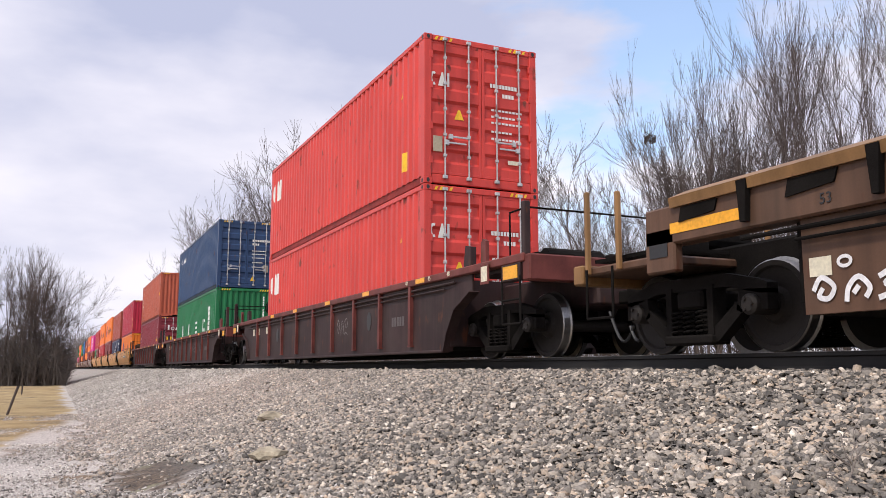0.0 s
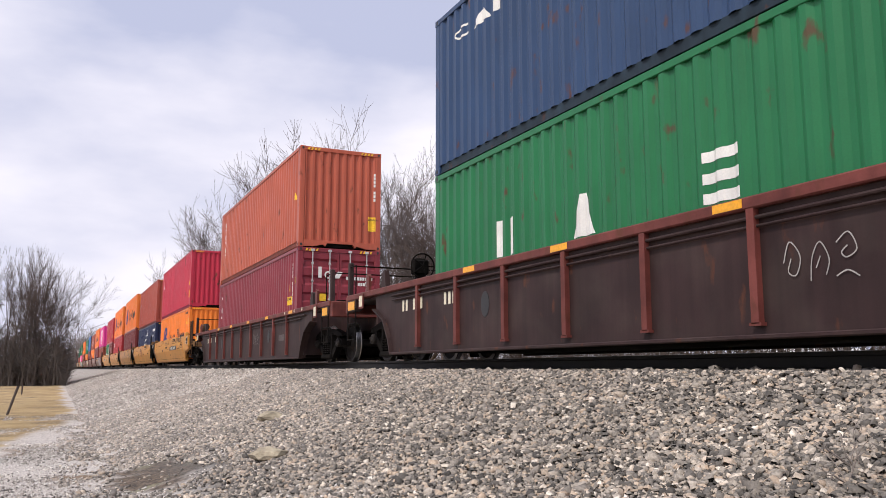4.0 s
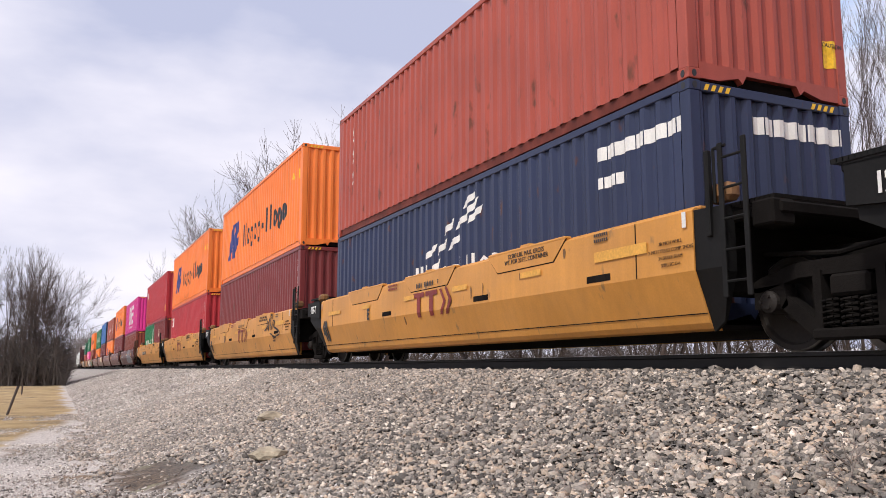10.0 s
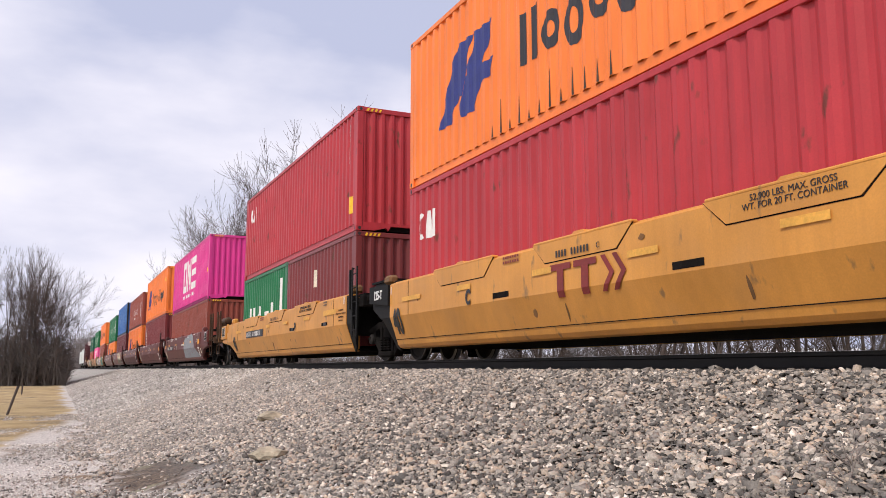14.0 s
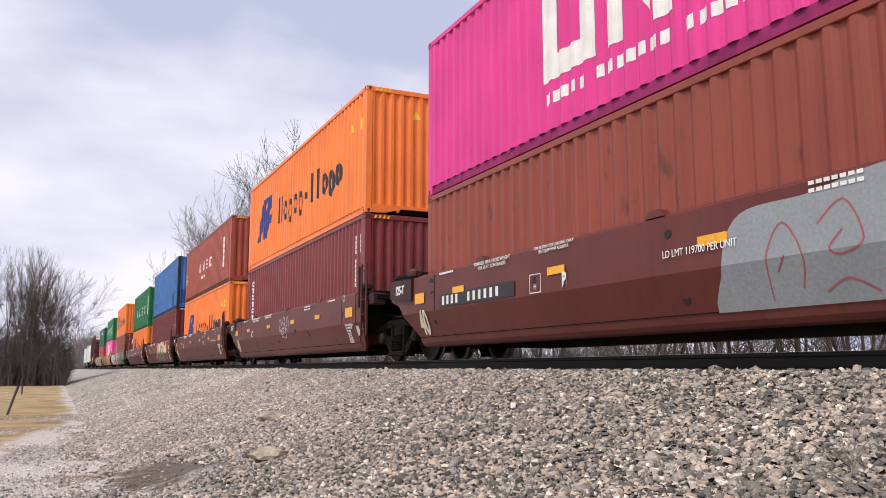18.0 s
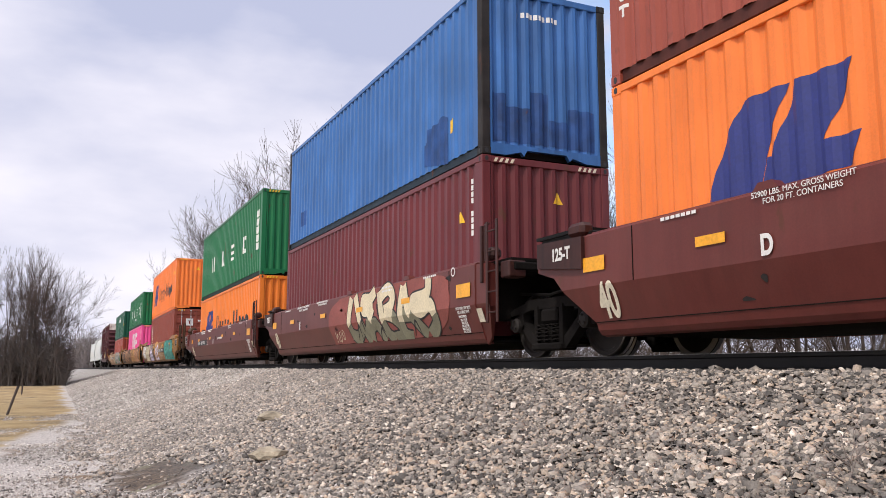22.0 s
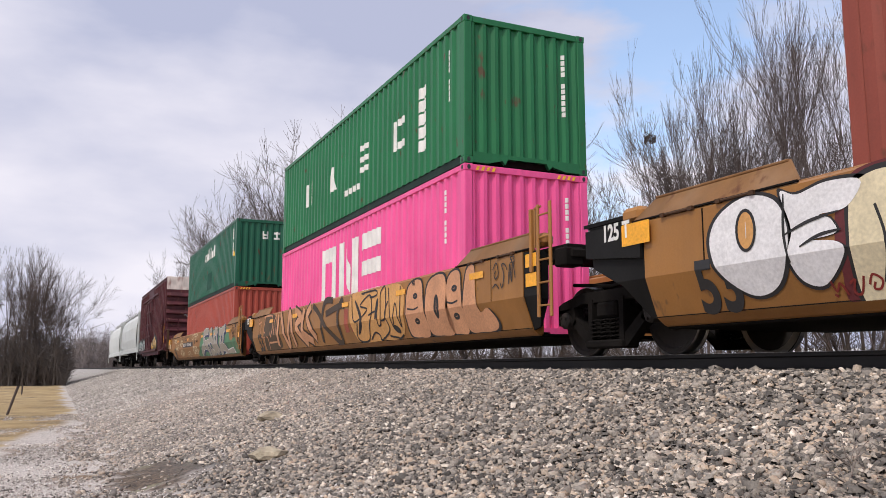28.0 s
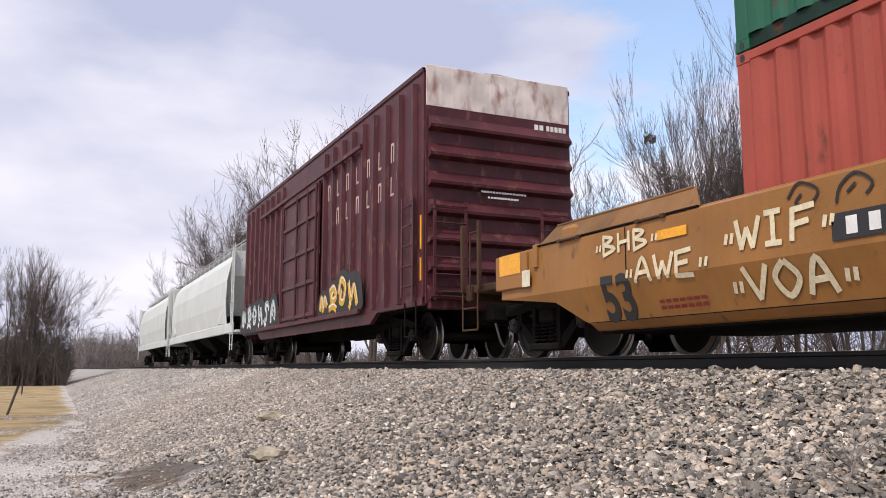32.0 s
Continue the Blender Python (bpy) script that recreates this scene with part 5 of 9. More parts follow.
PINK = paint("magenta_paint", "d83a8c", rust=0.0)
PINK_L = paint("hot_pink_paint", "ee5a9a", rust=0.0)
BROWN_T = paint("chestnut_brown_paint", "8a4436", rust=0.3)
BROWN_U = paint("brown_paint", "9a4c3c", rust=0.3)
BLUE_W = paint("worn_blue_paint", "3b6cab", rust=0.0, streak=0.16, stain=(0.8, 0.2))
GREEN_C = paint("dark_green_paint", "1d5a44", rust=0.3)
BROWN_C = paint("light_red_brown_paint", "a24a3c", rust=0.2)

MAROON_B = paint("brownish_maroon_paint", "6a2d30", rust=0.2)
# rail paints darkened for grime and for the shade between stacked containers
RAIL_G = paint("sooty_green_rail_paint", "1b3029", 0.6, stain=(2.0, 0.3), streak=0.2, spec=0.2)
RAIL_B = paint("sooty_blue_rail_paint", "27343f", 0.6, stain=(2.0, 0.3), streak=0.2, spec=0.2)
RAIL_R = paint("sooty_brown_rail_paint", "522c25", 0.6, stain=(2.0, 0.3), streak=0.2, spec=0.2)
# darker paint for the corner posts and castings of the blue container
POST_D = paint("sooty_corner_paint", "2e2b2a", 0.6, stain=(3.0, 0.4), rust=0.4, spec=0.2)

# bottom rails of the upper containers: darker copies, for dirt and painted-in shade
RAILS = {m.name: paint("sooty_" + m.name, h, 0.6, stain=(2.0, 0.3), streak=0.2, spec=0.2) for m, h in
         ((PINK, "8e2a60"), (RED_CAI, "8a302c"), (ORANGE_R, "74382b"), (CRIMSON, "80243a"), (BROWN_R, "6a3229"))}
STACKS = {}


def stack(key, xr, low, high, z=FLOOR):
    """Two containers, one on the other: (height, material, label, options)."""
    made = []
    for H, mat, label, kw in (low, high):
        if made and mat.name in RAILS:
            kw = dict(rail_mat=RAILS[mat.name], **kw)
        made.append(container(xr, z, H, mat, label, **kw))
        z += H + 0.012
    STACKS[key] = made
    return made


deep_car(-13.62, "dark umber deep-sided well car with worn red chord")
stack("c1", -13.62, (HI, RED_CAI, "bright red steel container with doors, lower of a stack", dict(doors=True)), (HI, RED_CAI, "bright red steel container with doors, upper of a stack", dict(doors=True)))
deep_car(-35.3, "dark umber deep-sided well car with worn red chord")
stack("c2", -35.3, (HI, GREEN_U, "green steel container with large white marks on its side", {}), (HI, BLUE_D, "dark blue steel container with galvanised door bars", dict(doors=True, rail_mat=RAIL_B)))
deep_car(-56.73, "dark umber deep-sided well car with worn red chord")
stack("c3", -56.73, (HI, MAROON, "maroon steel container with yellow caution labels and doors", dict(doors=True)), (HI, ORANGE_R, "faded orange-red steel container with a yellow label", {}))

YL = "ochre yellow articulated well car unit with black ends"
well_unit(-77.32, TTX_Y, "ochre yellow articulated well car unit with end platform", right="end")
stack("c4", -77.32, (LO, ORANGE, "orange steel container with dark side lettering blocks", {}), (HI, CRIMSON, "crimson steel container with yellow caution labels", {}))
well_unit(-92.83, TTX_Y, YL)
stack("c5", -92.83, (LO, NAVY_N, "navy blue steel container with a white sail mark", {}), (HI, BROWN_R, "red-brown steel container with rust patches", {}))
well_unit(-108.36, TTX_Y, YL)
stack("c6", -108.36, (HI, MAROON_D, "dark maroon steel container", {}), (HI, ORANGE_B, "bright orange container with navy emblem and dark lettering blocks", {}))
well_unit(-124.07, TTX_Y, YL)
stack("c7", -124.07, (HI, RED_D, "deep red steel container with a white side mark", {}), (HI, ORANGE_B, "bright orange container with navy emblem and dark lettering blocks", {}))
well_unit(-139.37, TTX_Y, "ochre yellow articulated well car unit with end platform", left="end")
c8a = container(-139.37, FLOOR, LO, MAROON_D, "short dark maroon steel container with a small pale mark", L=6.058)
c8b = container(-139.37 - 6.1, FLOOR, LO, GREEN_U, "short green steel container with white side marks", L=6.058)
c8c = container(-139.37, FLOOR + LO + 0.012, HI, RED_D, "deep red steel container with yellow labels, upper of a stack")

BL = "oxide brown articulated well car unit with white stencils"
well_unit(-159.43, TTX_B, "oxide brown well car unit with grey painted-over patch", right="end", joint_mat=JOINT_B)
stack("c9", -159.43, (LO, BROWN_T, "chestnut brown steel container", {}), (HI, PINK, "magenta steel container with large white side marks", {}))
well_unit(-175.0, TTX_B, BL, joint_mat=JOINT_B)
stack("c10", -175.0, (HI, MAROON_D, "dark maroon steel container with white vertical marks", {}), (HI, ORANGE_B, "bright orange container with navy emblem and dark lettering blocks", {}))
well_unit(-190.62, TTX_B, BL, joint_mat=JOINT_B)
stack("c11", -190.62, (HI, ORANGE_B, "bright orange steel container with dark lettering blocks", {}), (LO, BROWN_U, "brown steel container with white side marks", dict(rail_mat=RAIL_R)))
well_unit(-206.2, TTX_B, "oxide brown well car unit with cream and green graffiti", joint_mat=JOINT_B)
stack("c12", -206.2, (HI, MAROON_B, "brownish maroon steel container under a blue one", dict(stripe_mat=M_CREAM)), (HI, BLUE_W, "worn blue steel container with scratched panels", dict(rail_mat=RAIL_B, post_mat=POST_D, cast_mat=POST_D, chevrons=False)))
well_unit(-221.95, TTX_B, "oxide brown articulated well car unit with end platform", left="end", joint_mat=JOINT_B)
stack("c13", -221.95, (LO, ORANGE, "orange steel container with dark lettering blocks", {}), (HI, GREEN_U, "green steel container with white side marks", dict(rail_mat=RAIL_G)))

well_unit(-243.79, TTX_O, "faded ochre long well car unit covered in graffiti", long=True, right="end")
stack("c14", -243.79, (HI, BROWN_T, "chestnut brown steel container with doors and white marks", dict(doors=True)), (HI, ORANGE_B, "bright orange container with navy emblem and dark lettering blocks", {}))
well_unit(-263.25, TTX_O, "faded ochre long well car unit with dark graffiti", long=True, end_black=True)
stack("c15", -263.25, (HI, PINK_L, "hot pink steel container with large white side marks", {}), (LO, GREEN_U, "green steel container with white side marks", dict(rail_mat=RAIL_G, chevrons=False)))
well_unit(-282.66, TTX_O, "faded ochre long well car unit with silver graffiti", long=True, left="end", end_black=False)
stack("c16", -282.66, (LO, BROWN_C, "light red-brown steel container", {}), (LO, GREEN_C, "dark green steel container with worn white marks", dict(rail_mat=RAIL_G, chevrons=False)))
boxcar(-301.9, "weathered maroon boxcar with sliding doors and peeling end paint")
hopper(-318.65, "pale grey covered hopper with roof walkway")
hopper(-337.45, "pale grey covered hopper with roof walkway")


# ---- the first car: a deep brown well car, only its trailing end in sight ----
def first_car():
    mat = paint("brown_car_paint", "5a4234", 0.5, stain=(1.0, 0.25), streak=0.2, rust=0.3, dust=0.05, spec=0.25)
    tan = paint("tan_car_paint", "8a6844", 0.5, stain=(1.0, 0.3), streak=0.15, rust=0.2, spec=0.25)
    car = thing("well_car", pose(0.36, 0, 0), "brown deep well car with tan top ledge and white scrawl", "rail car")
    MOVING.append((car, 0.36, 0))
    end = 12.0
    for s in (-1, 1):
        part("top_chord", Geo().box(-7.35, end, s * 1.42 - 0.12, s * 1.42 + 0.12, 1.10, 1.50, 0.02), mat, car)
        ledge = [(s * 1.58, 1.46), (s * 1.60, 1.56), (s * 1.36, 1.66), (s * 1.30, 1.64), (s * 1.30, 1.5)]
        part("top_ledge", Geo().prism(ledge, "x", -6.9, end), tan, car, "tan sloped top ledge")
        for i in range(10):
            x = -5.9 + i * 1.35
            part("ledge_bracket", kept(("ledge_bracket",), lambda: Geo().prism([(-0.03, 1.16), (0.03, 1.16), (0.06, 1.55), (-0.06, 1.55)], "y", -0.05, 0.05)), M_GRIME, car, at=pose(x, s * 1.56, 0))
            part("ledge_pocket", kept(("ledge_pocket",), lambda: Geo().prism([(-0.28, 1.30), (0.22, 1.34), (0.26, 1.45), (-0.24, 1.45)], "y", -0.01, 0.01)), M_GRIME, car, at=pose(x - 0.62, s * 1.552, 0))
        part("side_plate", Geo().prism([(-5.39, 0.29), (end, 0.29), (end, 1.12), (-5.39, 1.12)], "y", s * 1.42 - 0.04, s * 1.42 + 0.04), mat, car)
        part("side_pipe", Geo().tube((-6.0, s * 1.53, 1.02), (end, s * 1.53, 1.02), 0.022, 8).tube((-5.4, s * 1.52, 0.93), (end, s * 1.52, 0.93), 0.016, 8), M_GRIME, car)
        for x0, x1 in ((-6.95, -5.95),):
            part("reflector", Geo().box(x0, x1, s * 1.543 - 0.003, s * 1.543 + 0.003, 1.20, 1.31), M_REFL, car)
        part("end_box", Geo().box(-7.36, -6.9, s * 1.48 - 0.06, s * 1.48 + 0.06, 0.82, 1.28, 0.02), mat, car)
        part("end_box_window", Geo().box(-7.28, -7.0, s * 1.545 - 0.004, s * 1.545 + 0.004, 0.98, 1.12), M_INK, car)
        part("step", Geo().rod([(-8.5, s * 1.5, 1.0), (-8.5, s * 1.5, 0.42), (-8.0, s * 1.5, 0.42), (-8.0, s * 1.5, 1.0)], 0.016), M_GRIME, car)
        part("handrail", Geo().box(-8.55, -8.49, s * 1.46 - 0.03, s * 1.46 + 0.03, 0.95, 1.95, 0.01).box(-7.95, -7.89, s * 1.46 - 0.03, s * 1.46 + 0.03, 0.95, 1.85, 0.01), tan, car)
    part("placard", Geo().box(-5.32, -5.10, -1.468, -1.464, 0.60, 0.76), M_CREAM, car)
    part("end_platform", Geo().box(-8.8, -7.2, -1.42, 1.42, 0.94, 1.04, 0.02), mat, car)
    part("end_sill", Geo().box(-8.85, -8.65, -1.46, 1.46, 0.84, 1.08, 0.02), tan, car)
    part("well_floor", Geo().box(-5.39, end, -1.36, 1.36, 0.29, 0.40, 0.02), M_GRIME, car)
    part("bulkhead", Geo().box(-5.5, -5.39, -1.38, 1.38, 0.4, 1.3), M_GRIME, car)
    part("draft_sill", Geo().box(-8.8, -5.4, -0.42, 0.42, 0.72, 1.2, 0.03), M_GRIME, car)
    grating(car, "end_walkway", -8.6, -7.3, -1.3, 1.3, 1.14, M_GRIME)
    part("brake_gear", Geo().tube((-8.0, -0.4, 1.4), (-8.0, 0.5, 1.4), 0.14, 12).box(-7.8, -7.5, -0.9, -0.5, 1.1, 1.5, 0.03), M_GRIME, car)
    coupler(car, -8.75, -1)
    air_hose(car, -8.9, -1)
    add_truck(car, -7.2)
    add_truck(car, end + 1.2)
    return car


FIRST = first_car()
CARS = {}
for o, x, _ in MOVING:
    if not o.name.startswith("shipping"):
        CARS[round(x, 2)] = o


# ---- paint on containers ----
def side_mark(c, name, polys, mat, label="", L=12.192, layer=0):
    """Pieces on the near side; x runs from the +x end, z from the base."""
    return decal(name, [[(x + L / 2, z) for x, z in p] for p in polys], mat, c, W2 - 0.012, "-y", wave(L - 0.34), label, 0.005 + layer * 0.003)


def end_mark(c, name, polys, mat, label="", doors=False, L=12.192):
    """Pieces on the +x end; x runs across the train."""
    return decal(name, polys, mat, c, L / 2 - (0.026 if doors else 0.02), "+x", None if doors else wave(2.438 - 0.32, 0.235, 0.045), label, 0.006)


def tri(x, z, w):
    return [[(x - w / 2, z), (x + w / 2, z), (x + w * 0.1, z + w * 0.95), (x - w * 0.1, z + w * 0.95)]]


def hazard(c, x, z, end=False, w=0.20, doors=False):
    f = end_mark if end else side_mark
    kw = dict(doors=doors) if end else {}
    f(c, "hazard_triangle", tri(x, z, w), M_YELLOW, "yellow warning triangle", **kw)


def serial(c, x, z1, n=11, end=False, mat=None, doors=False):
    f = end_mark if end else side_mark
    kw = dict(doors=doors) if end else {}
    f(c, "number_marks", [q for k, q in enumerate(bars_v(n, x, z1, 0.085, 0.055)) if k not in (4,)], mat or M_WHITE, "column of small pale number marks", **kw)


def caution(c, x, z, end=False, w=0.30, h=0.36):
    f = end_mark if end else side_mark
    f(c, "caution_label", [slab(x - w / 2, z - h / 2, x + w / 2, z + h / 2)], M_YELLOW, "yellow caution label")
    if end:
        letters("caution_text", "CAUTION", 0.072, M_INK, c, x, z + h * 0.28, 6.096 - 0.008, "+x")


def emblem(c, x0=-10.55, z0=0.78, k=1.0, mat=None):
    """A navy emblem of two slanted sails."""
    a = [(-0.33, 0.02), (-0.07, 0.47), (0.08, 0.805), (0.20, 1.045), (0.44, 1.34), (0.74, 1.35), (0.99, 1.35), (0.78, 0.985), (0.67, 0.715), (0.60, 0.385), (0.47, 0.42), (0.27, 0.22), (0.15, 0.02)]
    b = [(0.605, 0.385), (0.675, 0.715), (0.73, 0.715), (0.99, 1.125), (1.07, 1.35), (1.47, 1.35), (1.68, 1.36), (1.53, 0.995), (1.33, 0.715), (1.72, 0.715), (1.59, 0.435), (1.25, 0.42), (1.13, 0.17), (1.03, 0.02), (0.57, 0.02), (0.50, 0.22)]
    side_mark(c, "emblem", [[(x0 + x * k, z0 + z * k) for x, z in q] for q in (a, b)], mat or M_NAVY, "navy emblem of slanted shapes")


def word_row(c, x0, x1, z, h, mat, pattern, label, layer=0):
    """A row of plain strokes and rings in place of a name. Pattern: I tall bar, o ring, q low ring, - dash, M two bars, any other a block."""
    n = len(pattern)
    w = (x1 - x0) / n
    s = h * 0.23
    for i, ch in enumerate(pattern):
        a = x0 + i * w
        m = w * 0.86
        if ch == "M":
            out = [slab(a, z, a + s, z + h), slab(a + m - s, z, a + m, z + h)]
        elif ch == "o":
            out = ring(a + m / 2, z + h * 0.34, m / 2, h * 0.36, s * 0.9, n=18)
        elif ch == "q":
            out = ring(a + m / 2, z + h * 0.22, m / 2, h * 0.44, s * 0.9, n=18)
        elif ch == "I":
            out = [slab(a + m * 0.3, z, a + m * 0.3 + s * 1.15, z + h)]
        elif ch == "-":
            out = [slab(a, z + h * 0.25, a + m * 0.7, z + h * 0.25 + s)]
        else:
            out = [slab(a, z, a + m, z + h * 0.62)]
        side_mark(c, "lettering_block", out, mat, label, layer=layer)


def big_orange(c):
    emblem(c)
    word_row(c, -8.0, -1.7, 1.02, 0.80, M_DKINK, "Moqoq-IIoqo", "dark blocks of a painted name")
    hazard(c, -1.04, 2.05)
    side_mark(c, "small_label", [slab(-0.46, 1.98, -0.30, 2.25)], M_YELLOW)
    hazard(c, 0.0, 2.25, True)
    serial(c, 0.72, 2.55, 11, True, M_DKINK)


def four_marks(c, xs, z, h, bar, mat=None):
    """Four wide pale marks and a tall striped panel."""
    mat = mat or M_WHITE
    w, s = h * 0.92, h * 0.24
    u, a_, s_, c_ = xs
    for P in ([slab(u, z, u + s, z + h), slab(u + w - s, z, u + w, z + h)],
              [[(a_, z), (a_ + w, z), (a_ + w * 0.6, z + h), (a_ + w * 0.4, z + h)]],
              [slab(s_, z, s_ + w, z + s * 0.85), slab(s_, z + h * 0.38, s_ + w, z + h * 0.38 + s * 0.85), slab(s_, z + h - s * 0.85, s_ + w, z + h)],
              [slab(c_, z, c_ + s, z + h), slab(c_ + s * 1.6, z, c_ + w, z + s), slab(c_ + s * 1.6, z + h - s, c_ + w, z + h)]):
        side_mark(c, "white_mark", P, mat, "large white painted mark")
    if bar:
        x0, x1, z0, z1 = bar
        n = 5
        side_mark(c, "striped_panel", [slab(x0, z0 + (z1 - z0) * i / n, x1, z0 + (z1 - z0) * (i + 0.84) / n) for i in range(n)], mat, "tall white striped panel")


def three_marks(c, x0, x1, z0, z1, cut=False):
    """Three big white angular marks."""
    w = (x1 - x0 - 0.5) / 3
    s, h = w * 0.28, z1 - z0
    a = x0 + w + 0.25
    b = a + w + 0.25
    for P in ([slab(x0, z0, x0 + s, z1), slab(x0 + w - s, z0, x0 + w, z1), slab(x0 + s, z1 - s, x0 + w - s, z1), slab(x0 + s, z0, x0 + w - s, z0 + s)],
              [slab(a, z0, a + s, z1), slab(a + w - s, z0, a + w, z1), [(a + s * 1.2, z1 - h * 0.1), (a + s * 1.2, z1 - h * 0.5), (a + w - s * 1.2, z0 + h * 0.1), (a + w - s * 1.2, z0 + h * 0.5)]],
              [slab(b, z1 - s, b + w, z1), slab(b, z0 + h * 0.42, b + w, z0 + h * 0.42 + s * 0.9), slab(b, z0, b + w, z0 + s)]):
        side_mark(c, "white_mark", P, M_WHITE, "big white angular painted mark")


def small_logo(c, x, z, h=0.55, end=False, mat=None, w=None, doors=False):
    """A compact white mark of an open ring, a wedge and a bar."""
    w = w or h * 1.5
    P = ring(x + w * 0.2, z + h / 2, w * 0.2, h / 2, h * 0.19, 60, 300, 10)
    P += [[(x + w * 0.42, z), (x + w * 0.80, z), (x + w * 0.68, z + h), (x + w * 0.60, z + h)], slab(x + w * 0.88, z, x + w, z + h)]
    if end:
        end_mark(c, "white_mark", P, mat or M_WHITE, "white painted mark", doors=doors)
    else:
        side_mark(c, "white_mark", P, mat or M_WHITE, "white painted mark")


def upright_name(c, x, z0, z1, n, w, mat=None):
    """A column of plain pale shapes."""
    h = (z1 - z0) / n
    P = []
    for i in range(n):
        z = z0 + i * h
        if i % 2:
            P += ring(x + w / 2, z + h * 0.4, w / 2, h * 0.4, w * 0.26, n=12)
        else:
            P += [slab(x, z + h * 0.55, x + w, z + h * 0.78), slab(x + w * 0.36, z, x + w * 0.64, z + h * 0.55)]
    side_mark(c, "upright_marks", P, mat or M_WHITE, "column of white painted marks")


c1l, c1u = STACKS["c1"]
for c in (c1l, c1u):
    small_logo(c, -11.95, 1.75, 0.62)
    small_logo(c, -1.10, 1.90, 0.27, True, doors=True)
    end_mark(c, "number_marks", bars_h(9, 0.18, 2.02, 0.052, 0.08) + bars_h(4, 0.45, 1.84, 0.052, 0.08), M_WHITE, "rows of small white number marks", doors=True)
    for k, (z, n) in enumerate(((1.55, 9), (1.42, 7), (1.30, 9), (1.12, 6), (0.98, 8))):
        end_mark(c, "small_print", bars_h(n, 0.20, z, 0.06, 0.04), M_WHITE, doors=True)
    hazard(c, -0.49, 1.28, True, 0.2, True)
    end_mark(c, "data_plate", [slab(-1.03, 0.62, -0.84, 0.92)], surface("pale_metal_plate", (0.42, 0.36, 0.26), 0.5), "pale metal data plate", doors=True)
    end_mark(c, "caution_label", [slab(0.56, 0.52, 0.82, 0.60)], M_CREAM, doors=True)
    side_mark(c, "caution_label", [slab(-1.12, 0.42, -0.88, 0.80)], M_YELLOW, "yellow side label")
    hazard(c, -1.17, 1.95, w=0.16)
c2l, c2u = STACKS["c2"]
four_marks(c2l, (-9.95, -7.93, -5.51, -3.39), 1.18, 0.55, (-2.06, -1.58, 1.18, 2.25))
serial(c2l, -0.62, 2.6)
serial(c2l, 0.75, 2.6, 9, True)
small_logo(c2u, -11.4, 2.20, 0.22, w=1.6)
end_mark(c2u, "number_marks", bars_h(10, 0.22, 2.02, 0.058, 0.09) + bars_h(4, 0.22, 1.86, 0.058, 0.09), M_WHITE, doors=True)
for z, n in ((1.6, 8), (1.46, 7), (1.3, 8), (1.1, 6), (0.9, 7)):
    end_mark(c2u, "small_print", bars_h(n, 0.22, z, 0.06, 0.04), M_WHITE, doors=True)
hazard(c2u, 0.27, 0.32, True, 0.2, True)
end_mark(c2u, "data_plate", [slab(0.72, 0.72, 0.92, 1.02)], MATS["pale_metal_plate"], doors=True)
serial(c2u, -0.7, 2.5)
c3l, c3u = STACKS["c3"]
serial(c3l, -0.56, 2.5, 11)
hazard(c3l, -0.87, 1.70, w=0.22)
side_mark(c3l, "caution_label", [slab(-1.10, 1.32, -0.66, 1.55)], M_YELLOW, "yellow caution label")
letters("caution_text", "CAUTION", 0.10, M_INK, c3l, -0.88 + 6.096, 1.48, W2 - 0.003)
side_mark(c3l, "small_label", [slab(-0.36, 1.88, -0.24, 2.06)], M_YELLOW)
upright_name(c3l, -11.62, 1.28, 2.45, 3, 0.22)
P = [slab(-0.62, 2.05, -0.52, 2.36)] + ring(-0.32, 2.14, 0.12, 0.11, 0.045, n=14) + [slab(-0.16, 2.05, 0.0, 2.24, 0.5)]
end_mark(c3l, "white_mark", P, M_WHITE, "white painted mark", doors=True)
end_mark(c3l, "number_marks", bars_h(10, 0.20, 2.02, 0.062, 0.09) + bars_h(4, 0.55, 1.86, 0.062, 0.09), M_WHITE, doors=True)
end_mark(c3l, "caution_label", [slab(-0.75, 1.40, -0.36, 1.60)], M_YELLOW, doors=True)
caution(c3u, 0.99, 0.77, True, 0.32, 0.42)
upright_name(c3u, -11.36, 0.98, 2.5, 6, 0.17)
serial(c3u, -0.66, 2.6, 9)
hazard(c3u, -0.50, 1.4, w=0.22)
serial(c3u, 1.0, 2.3, 8, True)
c4l, c4u = STACKS["c4"]
emblem(c4l, -10.55, 0.62)
word_row(c4l, -8.0, -1.7, 0.88, 0.80, M_DKINK, "Moqoq-IIoqo", "dark blocks of a painted name")
hazard(c4l, -0.95, 1.8, w=0.22)
side_mark(c4l, "small_label", [slab(-0.48, 1.75, -0.30, 2.05)], M_YELLOW)
side_mark(c4l, "number_marks", bars_h(9, -1.5, 2.3, 0.07, 0.10), M_DKINK)
small_logo(c4u, -11.85, 1.85, 0.45)
hazard(c4u, -0.45, 1.15, w=0.22)
side_mark(c4u, "caution_label", [slab(-0.52, 0.52, -0.28, 0.88)], M_YELLOW, "yellow caution label")
serial(c4u, -0.66, 2.5, 10)
caution(c4u, 0.57, 0.70, True, 0.27, 0.38)
serial(c4u, 0.78, 2.5, 11, True)
side_mark(c4u, "small_mark", [slab(-5.7, 0.62, -5.58, 0.80)], M_WHITE)
c5l, c5u = STACKS["c5"]
sail = []
